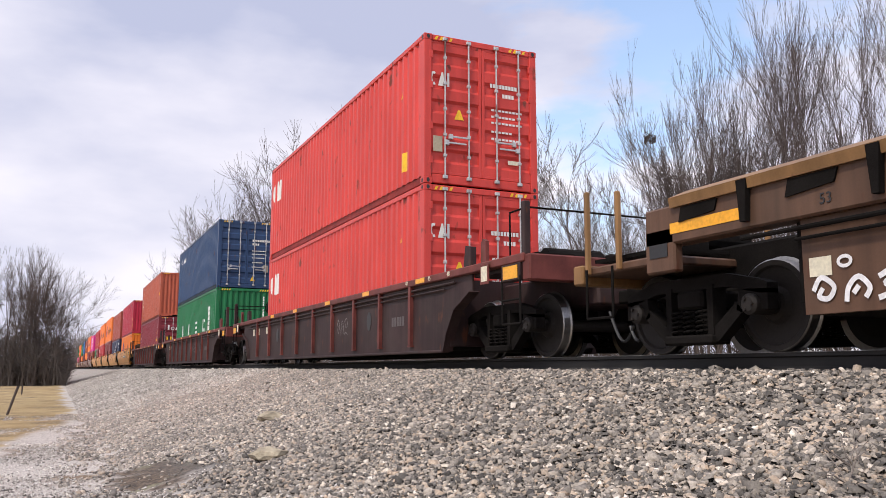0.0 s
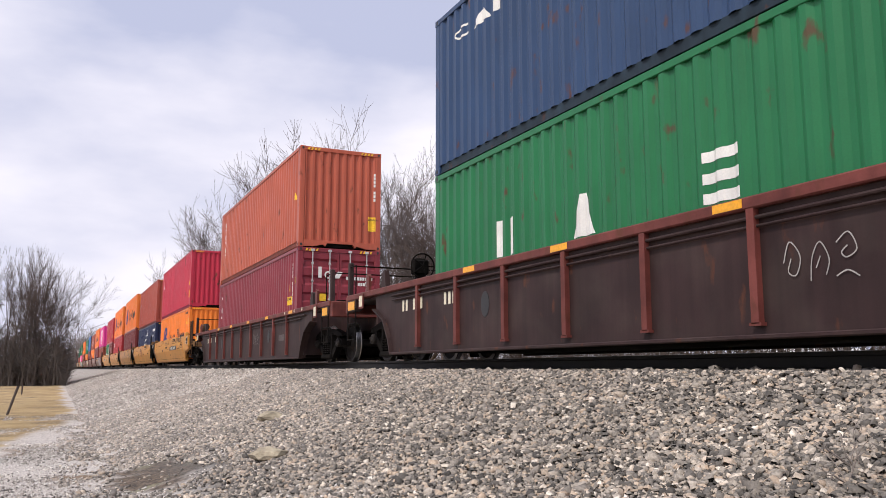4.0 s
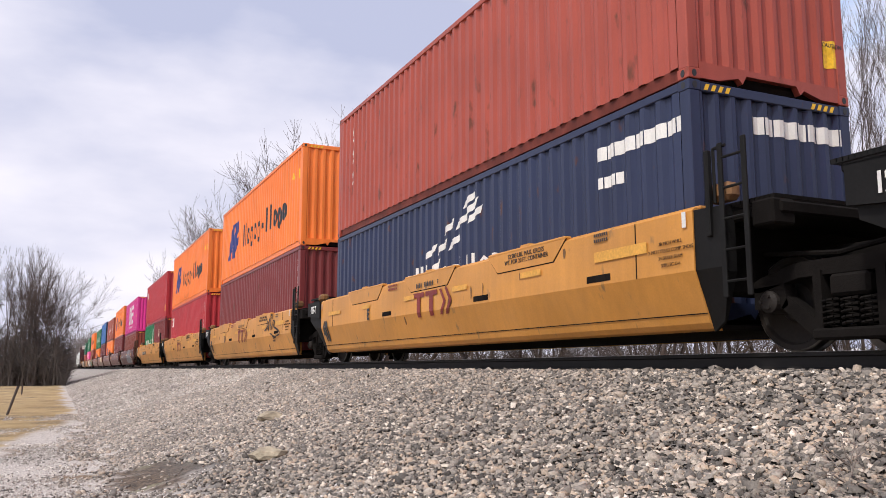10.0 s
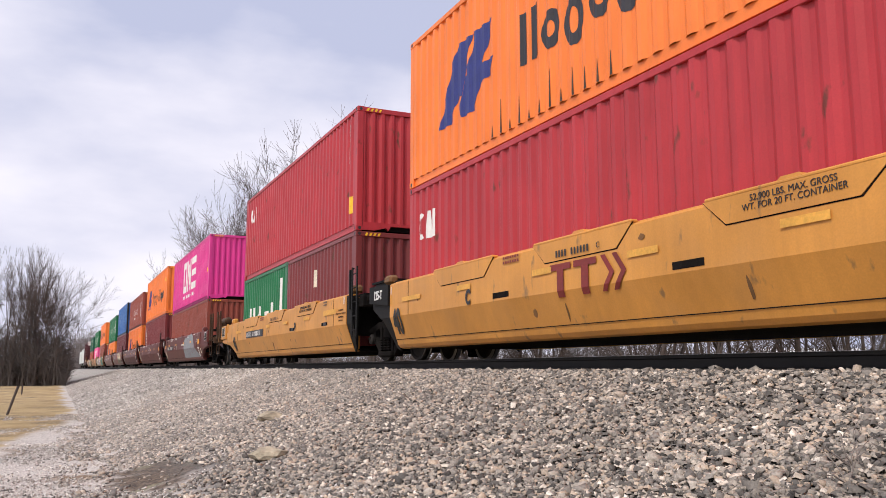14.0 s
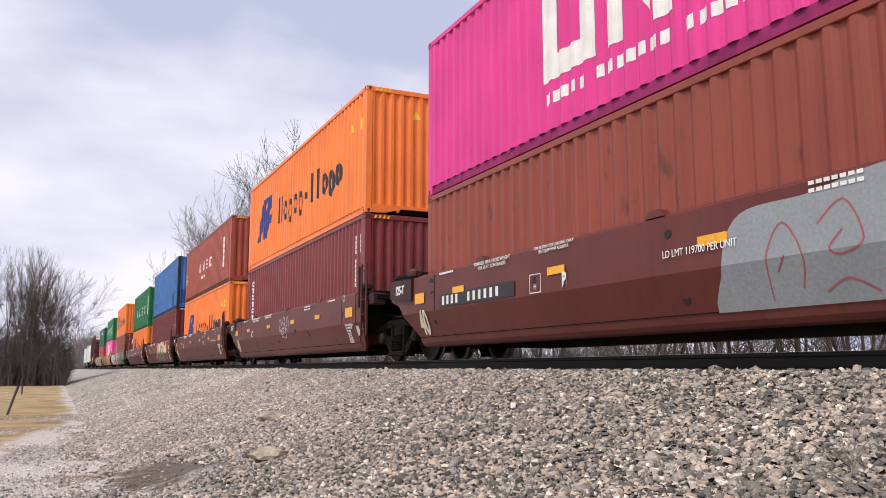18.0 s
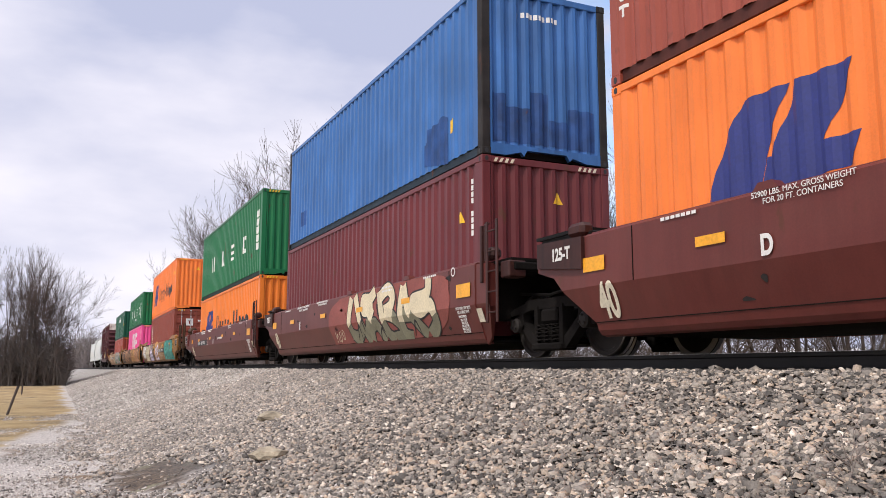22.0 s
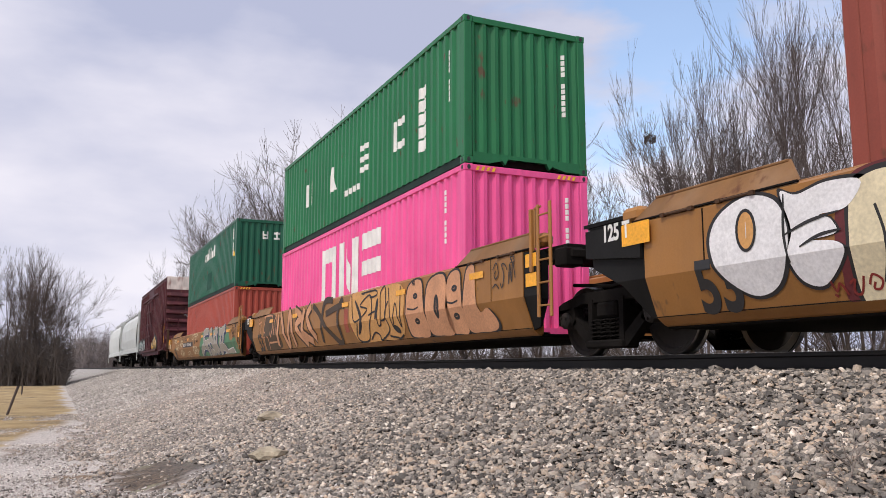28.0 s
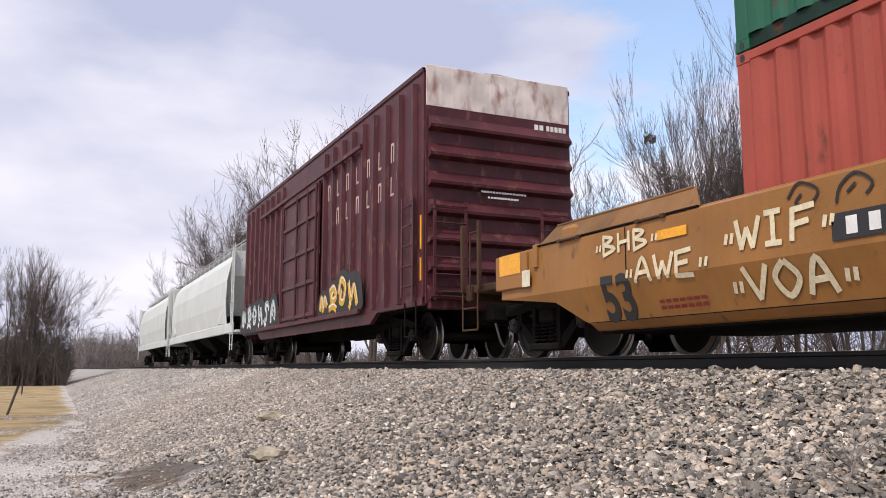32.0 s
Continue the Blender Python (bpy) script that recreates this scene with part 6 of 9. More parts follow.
for i in range(5):
    for j in range(3):
        if (i + j) % 2 == 0 or i == 4:
            x, z = -7.0 + i * 0.38 + j * 0.10, 1.30 + i * 0.17 - j * 0.14 + 0.15
            sail.append([(x, z), (x + 0.40, z + 0.12), (x + 0.46, z + 0.25), (x + 0.06, z + 0.13)])
side_mark(c5l, "sail_mark", sail, M_WHITE, "white checkered sail mark")
word_row(c5l, -7.8, -4.2, 1.06, 0.30, M_WHITE, "bMIoobMIoo", "white blocks of a painted name")
side_mark(c5l, "number_patches", bars_h(9, -1.70, 2.05, 0.165, 0.17, 0.12) + bars_h(4, -1.70, 1.70, 0.11, 0.14, 0.15), M_WHITE, "white number patches")
end_mark(c5l, "number_patches", bars_h(9, -0.30, 2.10, 0.15, 0.20, 0.12), M_WHITE, "white number patches")
upright_name(c5u, -11.28, 0.98, 2.5, 6, 0.17)
hazard(c5u, -0.9, 1.9, w=0.2)
hazard(c5u, 0.0, 2.2, True)
caution(c5u, 1.0, 0.62, True, 0.22, 0.34)
big_orange(STACKS["c6"][1])
serial(STACKS["c6"][0], -0.42, 2.6)
big_orange(STACKS["c7"][1])
rng = random.Random(8)
for i in range(12):
    x, h = -8.9 + i * 0.278, rng.uniform(0.08, 0.55)
    side_mark(STACKS["c7"][1], "drip_stain", [[(x, 0.17), (x + 0.05, 0.17), (x + 0.03, 0.17 + h), (x + 0.02, 0.17 + h)]], surface("soot_stain", (0.07, 0.045, 0.03), 0.8), "dark soot stain running down")
small_logo(STACKS["c7"][0], -11.8, 1.85, 0.5)
serial(STACKS["c7"][0], -0.57, 2.5)
hazard(STACKS["c7"][0], 0.0, 2.25, True)
serial(STACKS["c7"][0], 0.74, 2.3, 6, True)
small_logo(c8c, -11.4, 1.95, 0.5)
serial(c8c, -0.6, 2.6, 9)
side_mark(c8c, "caution_label", [slab(-0.62, 0.45, -0.36, 0.85)], M_YELLOW, "yellow caution label")
caution(c8c, 0.95, 0.75, True, 0.28, 0.38)
hazard(c8c, 0.35, 2.2, True)
decal("white_marks", [[(x + 3.029, z) for x, z in p] for p in [slab(-5.0, 0.9, -4.8, 1.55), slab(-4.5, 0.9, -4.3, 1.55), slab(-4.8, 0.9, -4.5, 1.05), [(-4.0, 0.9), (-3.8, 0.9), (-3.5, 1.55), (-3.65, 1.55)], [(-3.2, 0.9), (-3.4, 0.9), (-3.65, 1.55), (-3.5, 1.55)], slab(-2.9, 0.9, -2.3, 1.06), slab(-2.9, 1.2, -2.3, 1.32), slab(-2.0, 0.9, -1.8, 1.55), slab(-1.8, 0.9, -1.4, 1.06), slab(-0.9, 0.9, -0.62, 2.2)]], M_WHITE, c8b, W2 - 0.012, "-y", wave(6.058 - 0.34), "large white painted marks")
decal("pale_badge", [slab(2.4 - 3.029 + 0.2, 1.6, 2.4 - 3.029 + 0.55, 2.05)], M_CREAM, c8a, W2 - 0.012, "-y", wave(6.058 - 0.34), "small pale badge")
c9l, c9u = STACKS["c9"]
three_marks(c9u, -8.25, -4.05, 0.85, 2.45)
side_mark(c9u, "small_lettering", [q for k, q in enumerate(bars_h(20, -8.2, 0.52, 0.14, 0.16, 0.45)) if k not in (5, 13)], M_WHITE, "row of small white marks")
serial(c9u, -0.70, 2.6, 10)
hazard(c9u, -0.50, 1.25, w=0.2)
serial(c9u, 0.74, 2.6, 11, True)
hazard(c9u, 0.76, 0.62, True)
serial(c9l, -0.62, 2.2, 10)
serial(c9l, -0.40, 2.2, 6)
big_orange(STACKS["c10"][1])
upright_name(STACKS["c10"][0], -11.45, 1.15, 2.5, 6, 0.26)
serial(STACKS["c10"][0], -0.72, 2.5, 11)
serial(STACKS["c10"][0], -0.42, 2.5, 4)
serial(STACKS["c10"][0], 0.72, 2.3, 8, True)
c11l, c11u = STACKS["c11"]
four_marks(c11u, (-7.82, -6.73, -5.91, -5.0), 1.10, 0.42, (-1.84, -1.38, 0.72, 2.0))
side_mark(c11u, "small_lettering", bars_h(6, -7.2, 0.75, 0.12, 0.14), M_WHITE)
serial(c11u, -1.2, 2.2, 8)
serial(c11u, 0.62, 2.2, 11, True)
upright_name(c11u, -12.0, 0.8, 1.4, 3, 0.15)
emblem(c11l)
word_row(c11l, -8.0, -1.7, 1.02, 0.80, M_DKINK, "Moqoq-IIoqo", "dark blocks of a painted name")
hazard(c11l, -1.62, 2.0, w=0.22)
side_mark(c11l, "small_label", [slab(-1.15, 1.95, -0.97, 2.25)], M_YELLOW)
hazard(c11l, 0.1, 2.1, True, 0.22)
serial(c11l, 0.74, 2.4, 8, True, M_DKINK)
c12l, c12u = STACKS["c12"]
serial(c12l, -0.45, 2.6, 9)
hazard(c12l, -0.8, 1.9)
hazard(c12l, 0.2, 2.2, True)
side_mark(c12u, "scuffed_patch", [[(-2.38, 0.30), (-1.30, 0.12), (-1.30, 0.95), (-1.55, 1.05), (-1.7, 0.98), (-2.2, 0.95), (-2.2, 0.72), (-2.38, 0.70)], slab(-10.9, 0.5, -10.4, 0.9)], paint("scuffed_blue_paint", "274a82", 0.6, stain=(3.0, 0.4)), "dark scuffed patches")
side_mark(c12u, "caution_label", [slab(-1.26, 0.65, -1.09, 0.88)], M_YELLOW, "yellow side label")
for y0, y1, z0, z1 in ((-1.0, -0.75, 0.25, 1.05), (-0.74, -0.30, 0.25, 0.85), (-0.29, 0.05, 0.25, 1.15), (0.06, 0.45, 0.25, 0.70), (0.46, 0.98, 0.25, 0.95)):
    end_mark(c12u, "repaint_patch", [slab(y0, z0, y1, z1)], MATS["scuffed_blue_paint"], "dark blue repainted patch")
end_mark(c12u, "number_marks", bars_h(9, -0.45, 2.42, 0.055, 0.09, 0.5), M_WHITE)
c13l, c13u = STACKS["c13"]
four_marks(c13u, (-9.65, -7.4, -5.35, -3.1), 1.05, 0.62, (-0.90, -0.47, 0.90, 2.30))
end_mark(c13u, "number_marks", bars_h(4, 0.0, 2.45, 0.07, 0.09, 0.9), M_WHITE)
emblem(c13l, -10.55, 0.62)
word_row(c13l, -8.0, -1.7, 0.88, 0.80, M_DKINK, "Moqoq-IIoqo", "dark blocks of a painted name")
hazard(c13l, -0.9, 1.8, w=0.2)
hazard(c13l, 0.3, 1.7, True, 0.22)
big_orange(STACKS["c14"][1])
c14l = STACKS["c14"][0]
upright_name(c14l, -11.45, 0.9, 2.45, 6, 0.26)
end_mark(c14l, "white_placard", [slab(-0.56, 1.96, -0.16, 2.36)], M_WHITE, "white square placard", doors=True)
end_mark(c14l, "placard_mark", [slab(-0.46, 2.20, -0.26, 2.27), slab(-0.39, 2.06, -0.33, 2.20)], M_SEALRED, doors=True)
end_mark(c14l, "number_marks", bars_h(10, 0.10, 2.20, 0.065, 0.09) + bars_h(4, 0.4, 2.02, 0.065, 0.09), M_WHITE, doors=True)
c15l, c15u = STACKS["c15"]
four_marks(c15u, (-9.73, -7.67, -5.38, -3.26), 0.95, 0.62, (-2.01, -1.61, 0.62, 1.9))
side_mark(c15u, "small_lettering", bars_h(8, -6.5, 0.62, 0.11, 0.14), M_WHITE)
serial(c15u, 0.74, 2.2, 11, True)
serial(c15u, -0.7, 2.2, 9)
three_marks(c15l, -8.2, -3.9, 0.85, 2.45)
serial(c15l, -0.8, 2.6, 9)
serial(c15l, 0.76, 2.5, 8, True)
c16l, c16u = STACKS["c16"]
word_row(c16u, -7.3, -4.7, 1.72, 0.50, M_WHITE, "obMIbI", "worn white blocks of a painted name")
side_mark(c16u, "scuffed_patch", [slab(-6.5, 0.35, -5.4, 1.1)], paint("scuffed_green_paint", "19493b", 0.6, stain=(3.0, 0.4)), "dark scuffed patch")
end_mark(c16u, "white_marks", [slab(-0.22, 1.86, 0.0, 1.92), slab(-0.22, 1.98, 0.0, 2.04), slab(-0.22, 1.86, -0.17, 2.16), slab(-0.06, 1.86, 0.0, 2.16), slab(0.22, 1.86, 0.46, 1.93), slab(0.22, 2.06, 0.46, 2.14), slab(0.30, 1.86, 0.36, 2.16)], M_WHITE, "two white painted marks")
serial(c16u, 0.86, 2.3, 11, True)
serial(c16u, -0.75, 2.3, 10)
hazard(c16u, -0.5, 1.2, w=0.22)
serial(c16l, -0.7, 2.3, 10)


# ---- paint on the cars ----
def side_y(z):
    return 1.52 if z >= 0.80 else 1.52 - (0.80 - z) * 0.349


def car_mark(car, name, polys, mat, label="", layer=0, flat=None):
    """Pieces on the near side of a well car, following its bent wall."""
    def place(co, rank):
        return (co.x, -(side_y(co.z) if flat is None else flat) - 0.003 - layer * 0.0022 - rank * 0.000015, co.z)

    if flat is None:
        # paint ends above the bottom edge of the wall
        polys = [[(x, max(z, 0.372 + 0.0004 * (i % 3))) for i, (x, z) in enumerate(p)] for p in polys]
    return laid(name, polys, mat, car, label, (0.80,) if flat is None else (), 2, place)


def car_letters(name, body, size, mat, car, x, z, label="", bold=0.0, squeeze=1.0, layer=6):
    """Readable characters that follow the bent wall of a well car."""
    ob = letters(name, body, size, mat, car, x, z, 1.52, label=label, bold=bold, squeeze=squeeze)
    me = ob.data
    me.transform(ob.matrix_basis)
    ob.matrix_basis = Matrix()
    bm = bmesh.new()
    bm.from_mesh(me)
    bmesh.ops.bisect_plane(bm, geom=bm.verts[:] + bm.edges[:] + bm.faces[:], plane_co=(0, 0, 0.80), plane_no=(0, 0, 1), dist=1e-5)
    for v in bm.verts:
        v.co.y += 1.52 - side_y(v.co.z) - layer * 0.0022
    bm.to_mesh(me)
    bm.free()
    return ob


def curve(pts, n=7, closed=False):
    """Points of a smooth line through the given ones."""
    out = []
    m = len(pts)
    rng = range(m if closed else m - 1)
    for i in rng:
        if closed:
            p0, p1, p2, p3 = (Vector(pts[(i + k - 1) % m]) for k in range(4))
        else:
            p0, p1, p2, p3 = (Vector(pts[min(max(i + k - 1, 0), m - 1)]) for k in range(4))
        for k in range(n):
            t = k / n
            out.append(0.5 * ((2 * p1) + (p2 - p0) * t + (2 * p0 - 5 * p1 + 4 * p2 - p3) * t * t + (3 * p1 - p0 - 3 * p2 + p3) * t ** 3))
    if not closed:
        out.append(Vector(pts[-1]))
    return out


def ribbon(pts, w, n=7, closed=False, taper=False):
    """A smooth painted stroke of width w, as quads."""
    c = curve(pts, n, closed)
    if closed:
        c.append(c[0])
    m = len(c)
    sides = []
    for i in range(m):
        a = c[i - 1] if i else (c[-2] if closed else c[0])
        b = c[i + 1] if i < m - 1 else (c[1] if closed else c[-1])
        d = b - a
        nrm = Vector((-d.y, d.x)).normalized() if d.length > 1e-6 else Vector((0, 1))
        ww = w / 2 * (0.35 + 0.65 * math.sin(math.pi * min(max(i / (m - 1), 0.04), 0.96)) if taper else 1)
        sides.append((c[i] + nrm * ww, c[i] - nrm * ww))
    return [[tuple(sides[i][0]), tuple(sides[i + 1][0]), tuple(sides[i + 1][1]), tuple(sides[i][1])] for i in range(m - 1)]


def blob(pts, n=6):
    return [[tuple(p) for p in curve(pts, n, True)]]


FORMS = [
    [[(0.05, 0.15), (0.25, 0.95), (0.45, 0.2), (0.65, 0.9), (0.95, 0.35)]],
    [[(0.1, 0.85), (0.6, 1.0), (0.9, 0.6), (0.5, 0.45), (0.3, 0.6), (0.55, 0.75)], [(0.05, 0.1), (0.5, 0.22), (0.95, 0.05)]],
    [[(0.05, 0.5), (0.35, 0.95), (0.8, 0.7), (0.6, 0.25), (0.25, 0.3), (0.4, 0.6)]],
    [[(0.05, 0.95), (0.3, 0.3), (0.6, 0.75), (0.95, 0.05)], [(0.1, 0.15), (0.3, 0.02)]],
    [[(0.0, 0.3), (0.3, 0.05), (0.55, 0.55), (0.25, 0.9), (0.7, 1.0), (1.0, 0.7)]],
    [[(0.1, 0.05), (0.2, 0.6), (0.55, 0.9), (0.9, 0.5), (0.75, 0.15)], [(0.35, 0.35), (0.55, 0.6)]],
    [[(0.05, 0.7), (0.4, 0.8), (0.2, 0.2), (0.6, 0.1), (0.95, 0.9)]],
]


def wild_style(car, x0, x1, z0, z1, n, fill, edge, label, width=0.16, seed=1, glow=None, ratio=1.55):
    """A row of large sprayed shapes: a dark edge, a fill, and a light rim."""
    rng = random.Random(seed)
    w = (x1 - x0) / n
    E_, F_, H_ = [], [], []
    for i in range(n):
        form = FORMS[(seed * 3 + i * 2) % len(FORMS)]
        lean = rng.uniform(-0.08, 0.15)
        for line in form:
            pts = [(x0 + (i + px * 1.02 + lean * py) * w, z0 + (z1 - z0) * py) for px, py in line]
            E_ += ribbon(pts, width * ratio)
            if glow:
                H_ += ribbon(pts, width * 1.14)
            F_ += ribbon(pts, width)
    car_mark(car, "graffiti_edge", E_, edge, label, 1)
    if glow:
        car_mark(car, "graffiti_rim", H_, glow, "", 2)
    car_mark(car, "graffiti_fill", F_, fill, "", 3)


def scrawl(car, x0, x1, z0, z1, n, mat, label, seed=1, width=0.03, flat=None):
    """A row of quick sprayed strokes."""
    rng = random.Random(seed)
    w = (x1 - x0) / n
    P = []
    for i in range(n):
        for line in FORMS[(seed + i * 3) % len(FORMS)]:
            P += ribbon([(x0 + (i + px * 0.9) * w, z0 + (z1 - z0) * (py * rng.uniform(0.85, 1.0))) for px, py in line], width, 5)
    car_mark(car, "scrawl", P, mat, label, 4, flat)


STROKES = {
    "A": [[(0, 0), (0.4, 1), (0.8, 0)], [(0.12, 0.38), (0.68, 0.42)]], "B": [[(0.05, 0), (0.05, 1)], [(0, 1), (0.65, 0.82), (0.08, 0.54)], [(0.08, 0.54), (0.8, 0.28), (0, 0)]],
    "D": [[(0.05, 0), (0.05, 1)], [(0, 1), (0.72, 0.75), (0.72, 0.25), (0, 0)]], "E": [[(0.75, 1), (0.06, 0.94)], [(0.08, 1), (0.05, 0)], [(0.05, 0.5), (0.6, 0.55)], [(0, 0.05), (0.8, 0)]],
    "F": [[(0.05, 0), (0.12, 1)], [(0.05, 0.94), (0.85, 1)], [(0.1, 0.5), (0.65, 0.56)]], "H": [[(0.05, 0), (0.05, 1)], [(0.72, 0), (0.72, 1)], [(0, 0.48), (0.75, 0.54)]],
    "I": [[(0.4, 0), (0.4, 1)], [(0.1, 1), (0.7, 1)], [(0.1, 0.02), (0.7, 0)]], "L": [[(0.1, 1), (0.06, 0.05)], [(0, 0.03), (0.7, 0)]], "O": [[(0.4, 1), (0.02, 0.55), (0.36, 0), (0.78, 0.48), (0.42, 1)]],
    "P": [[(0.05, 0), (0.05, 1)], [(0, 1), (0.75, 0.78), (0.06, 0.48)]], "R": [[(0.05, 0), (0.05, 1)], [(0, 1), (0.7, 0.78), (0.06, 0.5)], [(0.15, 0.5), (0.8, 0)]],
    "S": [[(0.78, 0.88), (0.35, 1), (0.08, 0.72), (0.7, 0.36), (0.5, 0.02), (0, 0.10)]], "T": [[(0, 0.97), (0.85, 1)], [(0.42, 1), (0.40, 0)]], "V": [[(0, 1), (0.38, 0)], [(0.36, 0.02), (0.82, 1)]],
    "W": [[(0, 1), (0.2, 0)], [(0.18, 0), (0.42, 0.7)], [(0.40, 0.7), (0.64, 0)], [(0.62, 0), (0.9, 1)]], "1": [[(0.15, 0.75), (0.45, 1)], [(0.43, 1), (0.40, 0)]], "7": [[(0, 0.98), (0.78, 1)], [(0.76, 1), (0.3, 0)]]}


def sprayed_word(car, word, x0, x1, z0, z1, mat, width=None):
    """A word in hand-sprayed strokes between pairs of quote ticks."""
    w = (x1 - x0) / len(word)
    width = width or (z1 - z0) * 0.19
    for i, ch in enumerate(word):
        for line in STROKES[ch]:
            lift = 0.03 * (i % 2)
            car_mark(car, "sprayed_stroke", ribbon([(x0 + (i + px) * w, z0 + (z1 - z0) * (py + lift)) for px, py in line], width, 5), mat, "", 5)
    for x in (x0 - w * 0.45, x0 - w * 0.22, x1 + w * 0.12, x1 + w * 0.35):
        zz = z0 + (z1 - z0) * 0.25
        car_mark(car, "sprayed_tick", ribbon([(x, zz), (x + 0.02, zz + (z1 - z0) * 0.35)], width * 0.8, 3), mat, "", 5)


SPRAY_W = surface("white_spray_paint", (0.76, 0.75, 0.76), 0.6, stain=(3.0, 0.08))
SPRAY_K = surface("black_spray_paint", (0.018, 0.017, 0.018), 0.6, stain=(3.0, 0.2))
SPRAY_C = surface("cream_spray_paint", lin("dccfae"), 0.6, stain=(2.0, 0.12))
SPRAY_OL = surface("olive_spray_paint", lin("7d7b64"), 0.6, stain=(1.5, 0.25))
SPRAY_PK = surface("salmon_spray_paint", lin("8e4b43"), 0.6, stain=(2.0, 0.2))
SPRAY_GR = surface("grey_cover_paint", lin("8e9498"), 0.6, stain=(1.5, 0.08))
SPRAY_SI = surface("silver_spray_paint", lin("a2998b"), 0.5, 0.1, stain=(1.2, 0.08))
SPRAY_G = surface("green_spray_paint", lin("4b7a5a"), 0.6, stain=(1.6, 0.35), rust=0.6, rust_rgb=(0.36, 0.19, 0.08))
SPRAY_B = surface("navy_spray_paint", lin("26345c"), 0.6, stain=(2.0, 0.15))
SPRAY_T = surface("teal_spray_paint", lin("2f8a80"), 0.6, stain=(2.0, 0.2))
SPRAY_LV = surface("pale_lilac_spray_paint", lin("d9cfe2"), 0.6, stain=(2.0, 0.06))
SPRAY_TN = surface("tan_spray_paint", lin("cf9a5c"), 0.6, stain=(2.0, 0.12))
SPRAY_Y = surface("yellow_spray_paint", lin("d8a824"), 0.6, stain=(2.0, 0.12))


def reflectors(car, xs, w=0.40, z=1.07, h=0.10):
    for x in xs:
        car_mark(car, "reflector", [slab(x - w / 2, z - h / 2, x + w / 2, z + h / 2)], M_REFL, "amber reflector strip", 6)


def hatch(car, x0, x1, mat):
    g = Geo().prism([(x0, 1.44), (x1, 1.44), (x1 - 0.30, 1.185), (x0 + 0.30, 1.185)], "y", -1.532, -1.515)
    g.box(x0 + 0.02, x1 - 0.02, -1.535, -1.42, 1.43, 1.475, 0.015)
    part("hatch_cover", g, mat, car)
    part("hatch_joint", Geo().prism([(x0 - 0.012, 1.44), (x1 + 0.012, 1.44), (x1 - 0.29, 1.173), (x0 + 0.29, 1.173)], "y", -1.524, -1.515), M_GRIME, car)


def pocket(car, x, z=1.0, w=0.26, h=0.12):
    part("hand_pocket", Geo().box(x - w / 2, x + w / 2, -1.524, -1.519, z - h / 2, z + h / 2), M_GRIME, car)
    part("pocket_plate", Geo().box(x - w * 0.18, x + w * 0.32, -1.528, -1.5245, z - h * 0.42, z + h * 0.42), car.children[0].material_slots[0].material, car)


def number_plate(car, x0, x1, z0=0.83, z1=1.04):
    car_mark(car, "car_number_plate", [slab(x0, z0, x1, z1)], M_INK, "black panel with white number marks", 5)
    h, w = (z1 - z0) * 0.66, (x1 - x0) / 13.5
    car_mark(car, "number_marks", bars_h(4, x0 + w * 0.6, z0 + (z1 - z0) * 0.17, w * 0.45, h, 1.0) + bars_h(6, x0 + w * 5.6, z0 + (z1 - z0) * 0.17, w * 0.45, h, 1.2), M_WHITE, "", 6)


def stencil_block(car, x, z, rows, w, mat):
    for i in range(rows):
        car_mark(car, "stencil_lines", bars_h(7, x, z - i * 0.065, w / 10, 0.035), mat, "", 6)


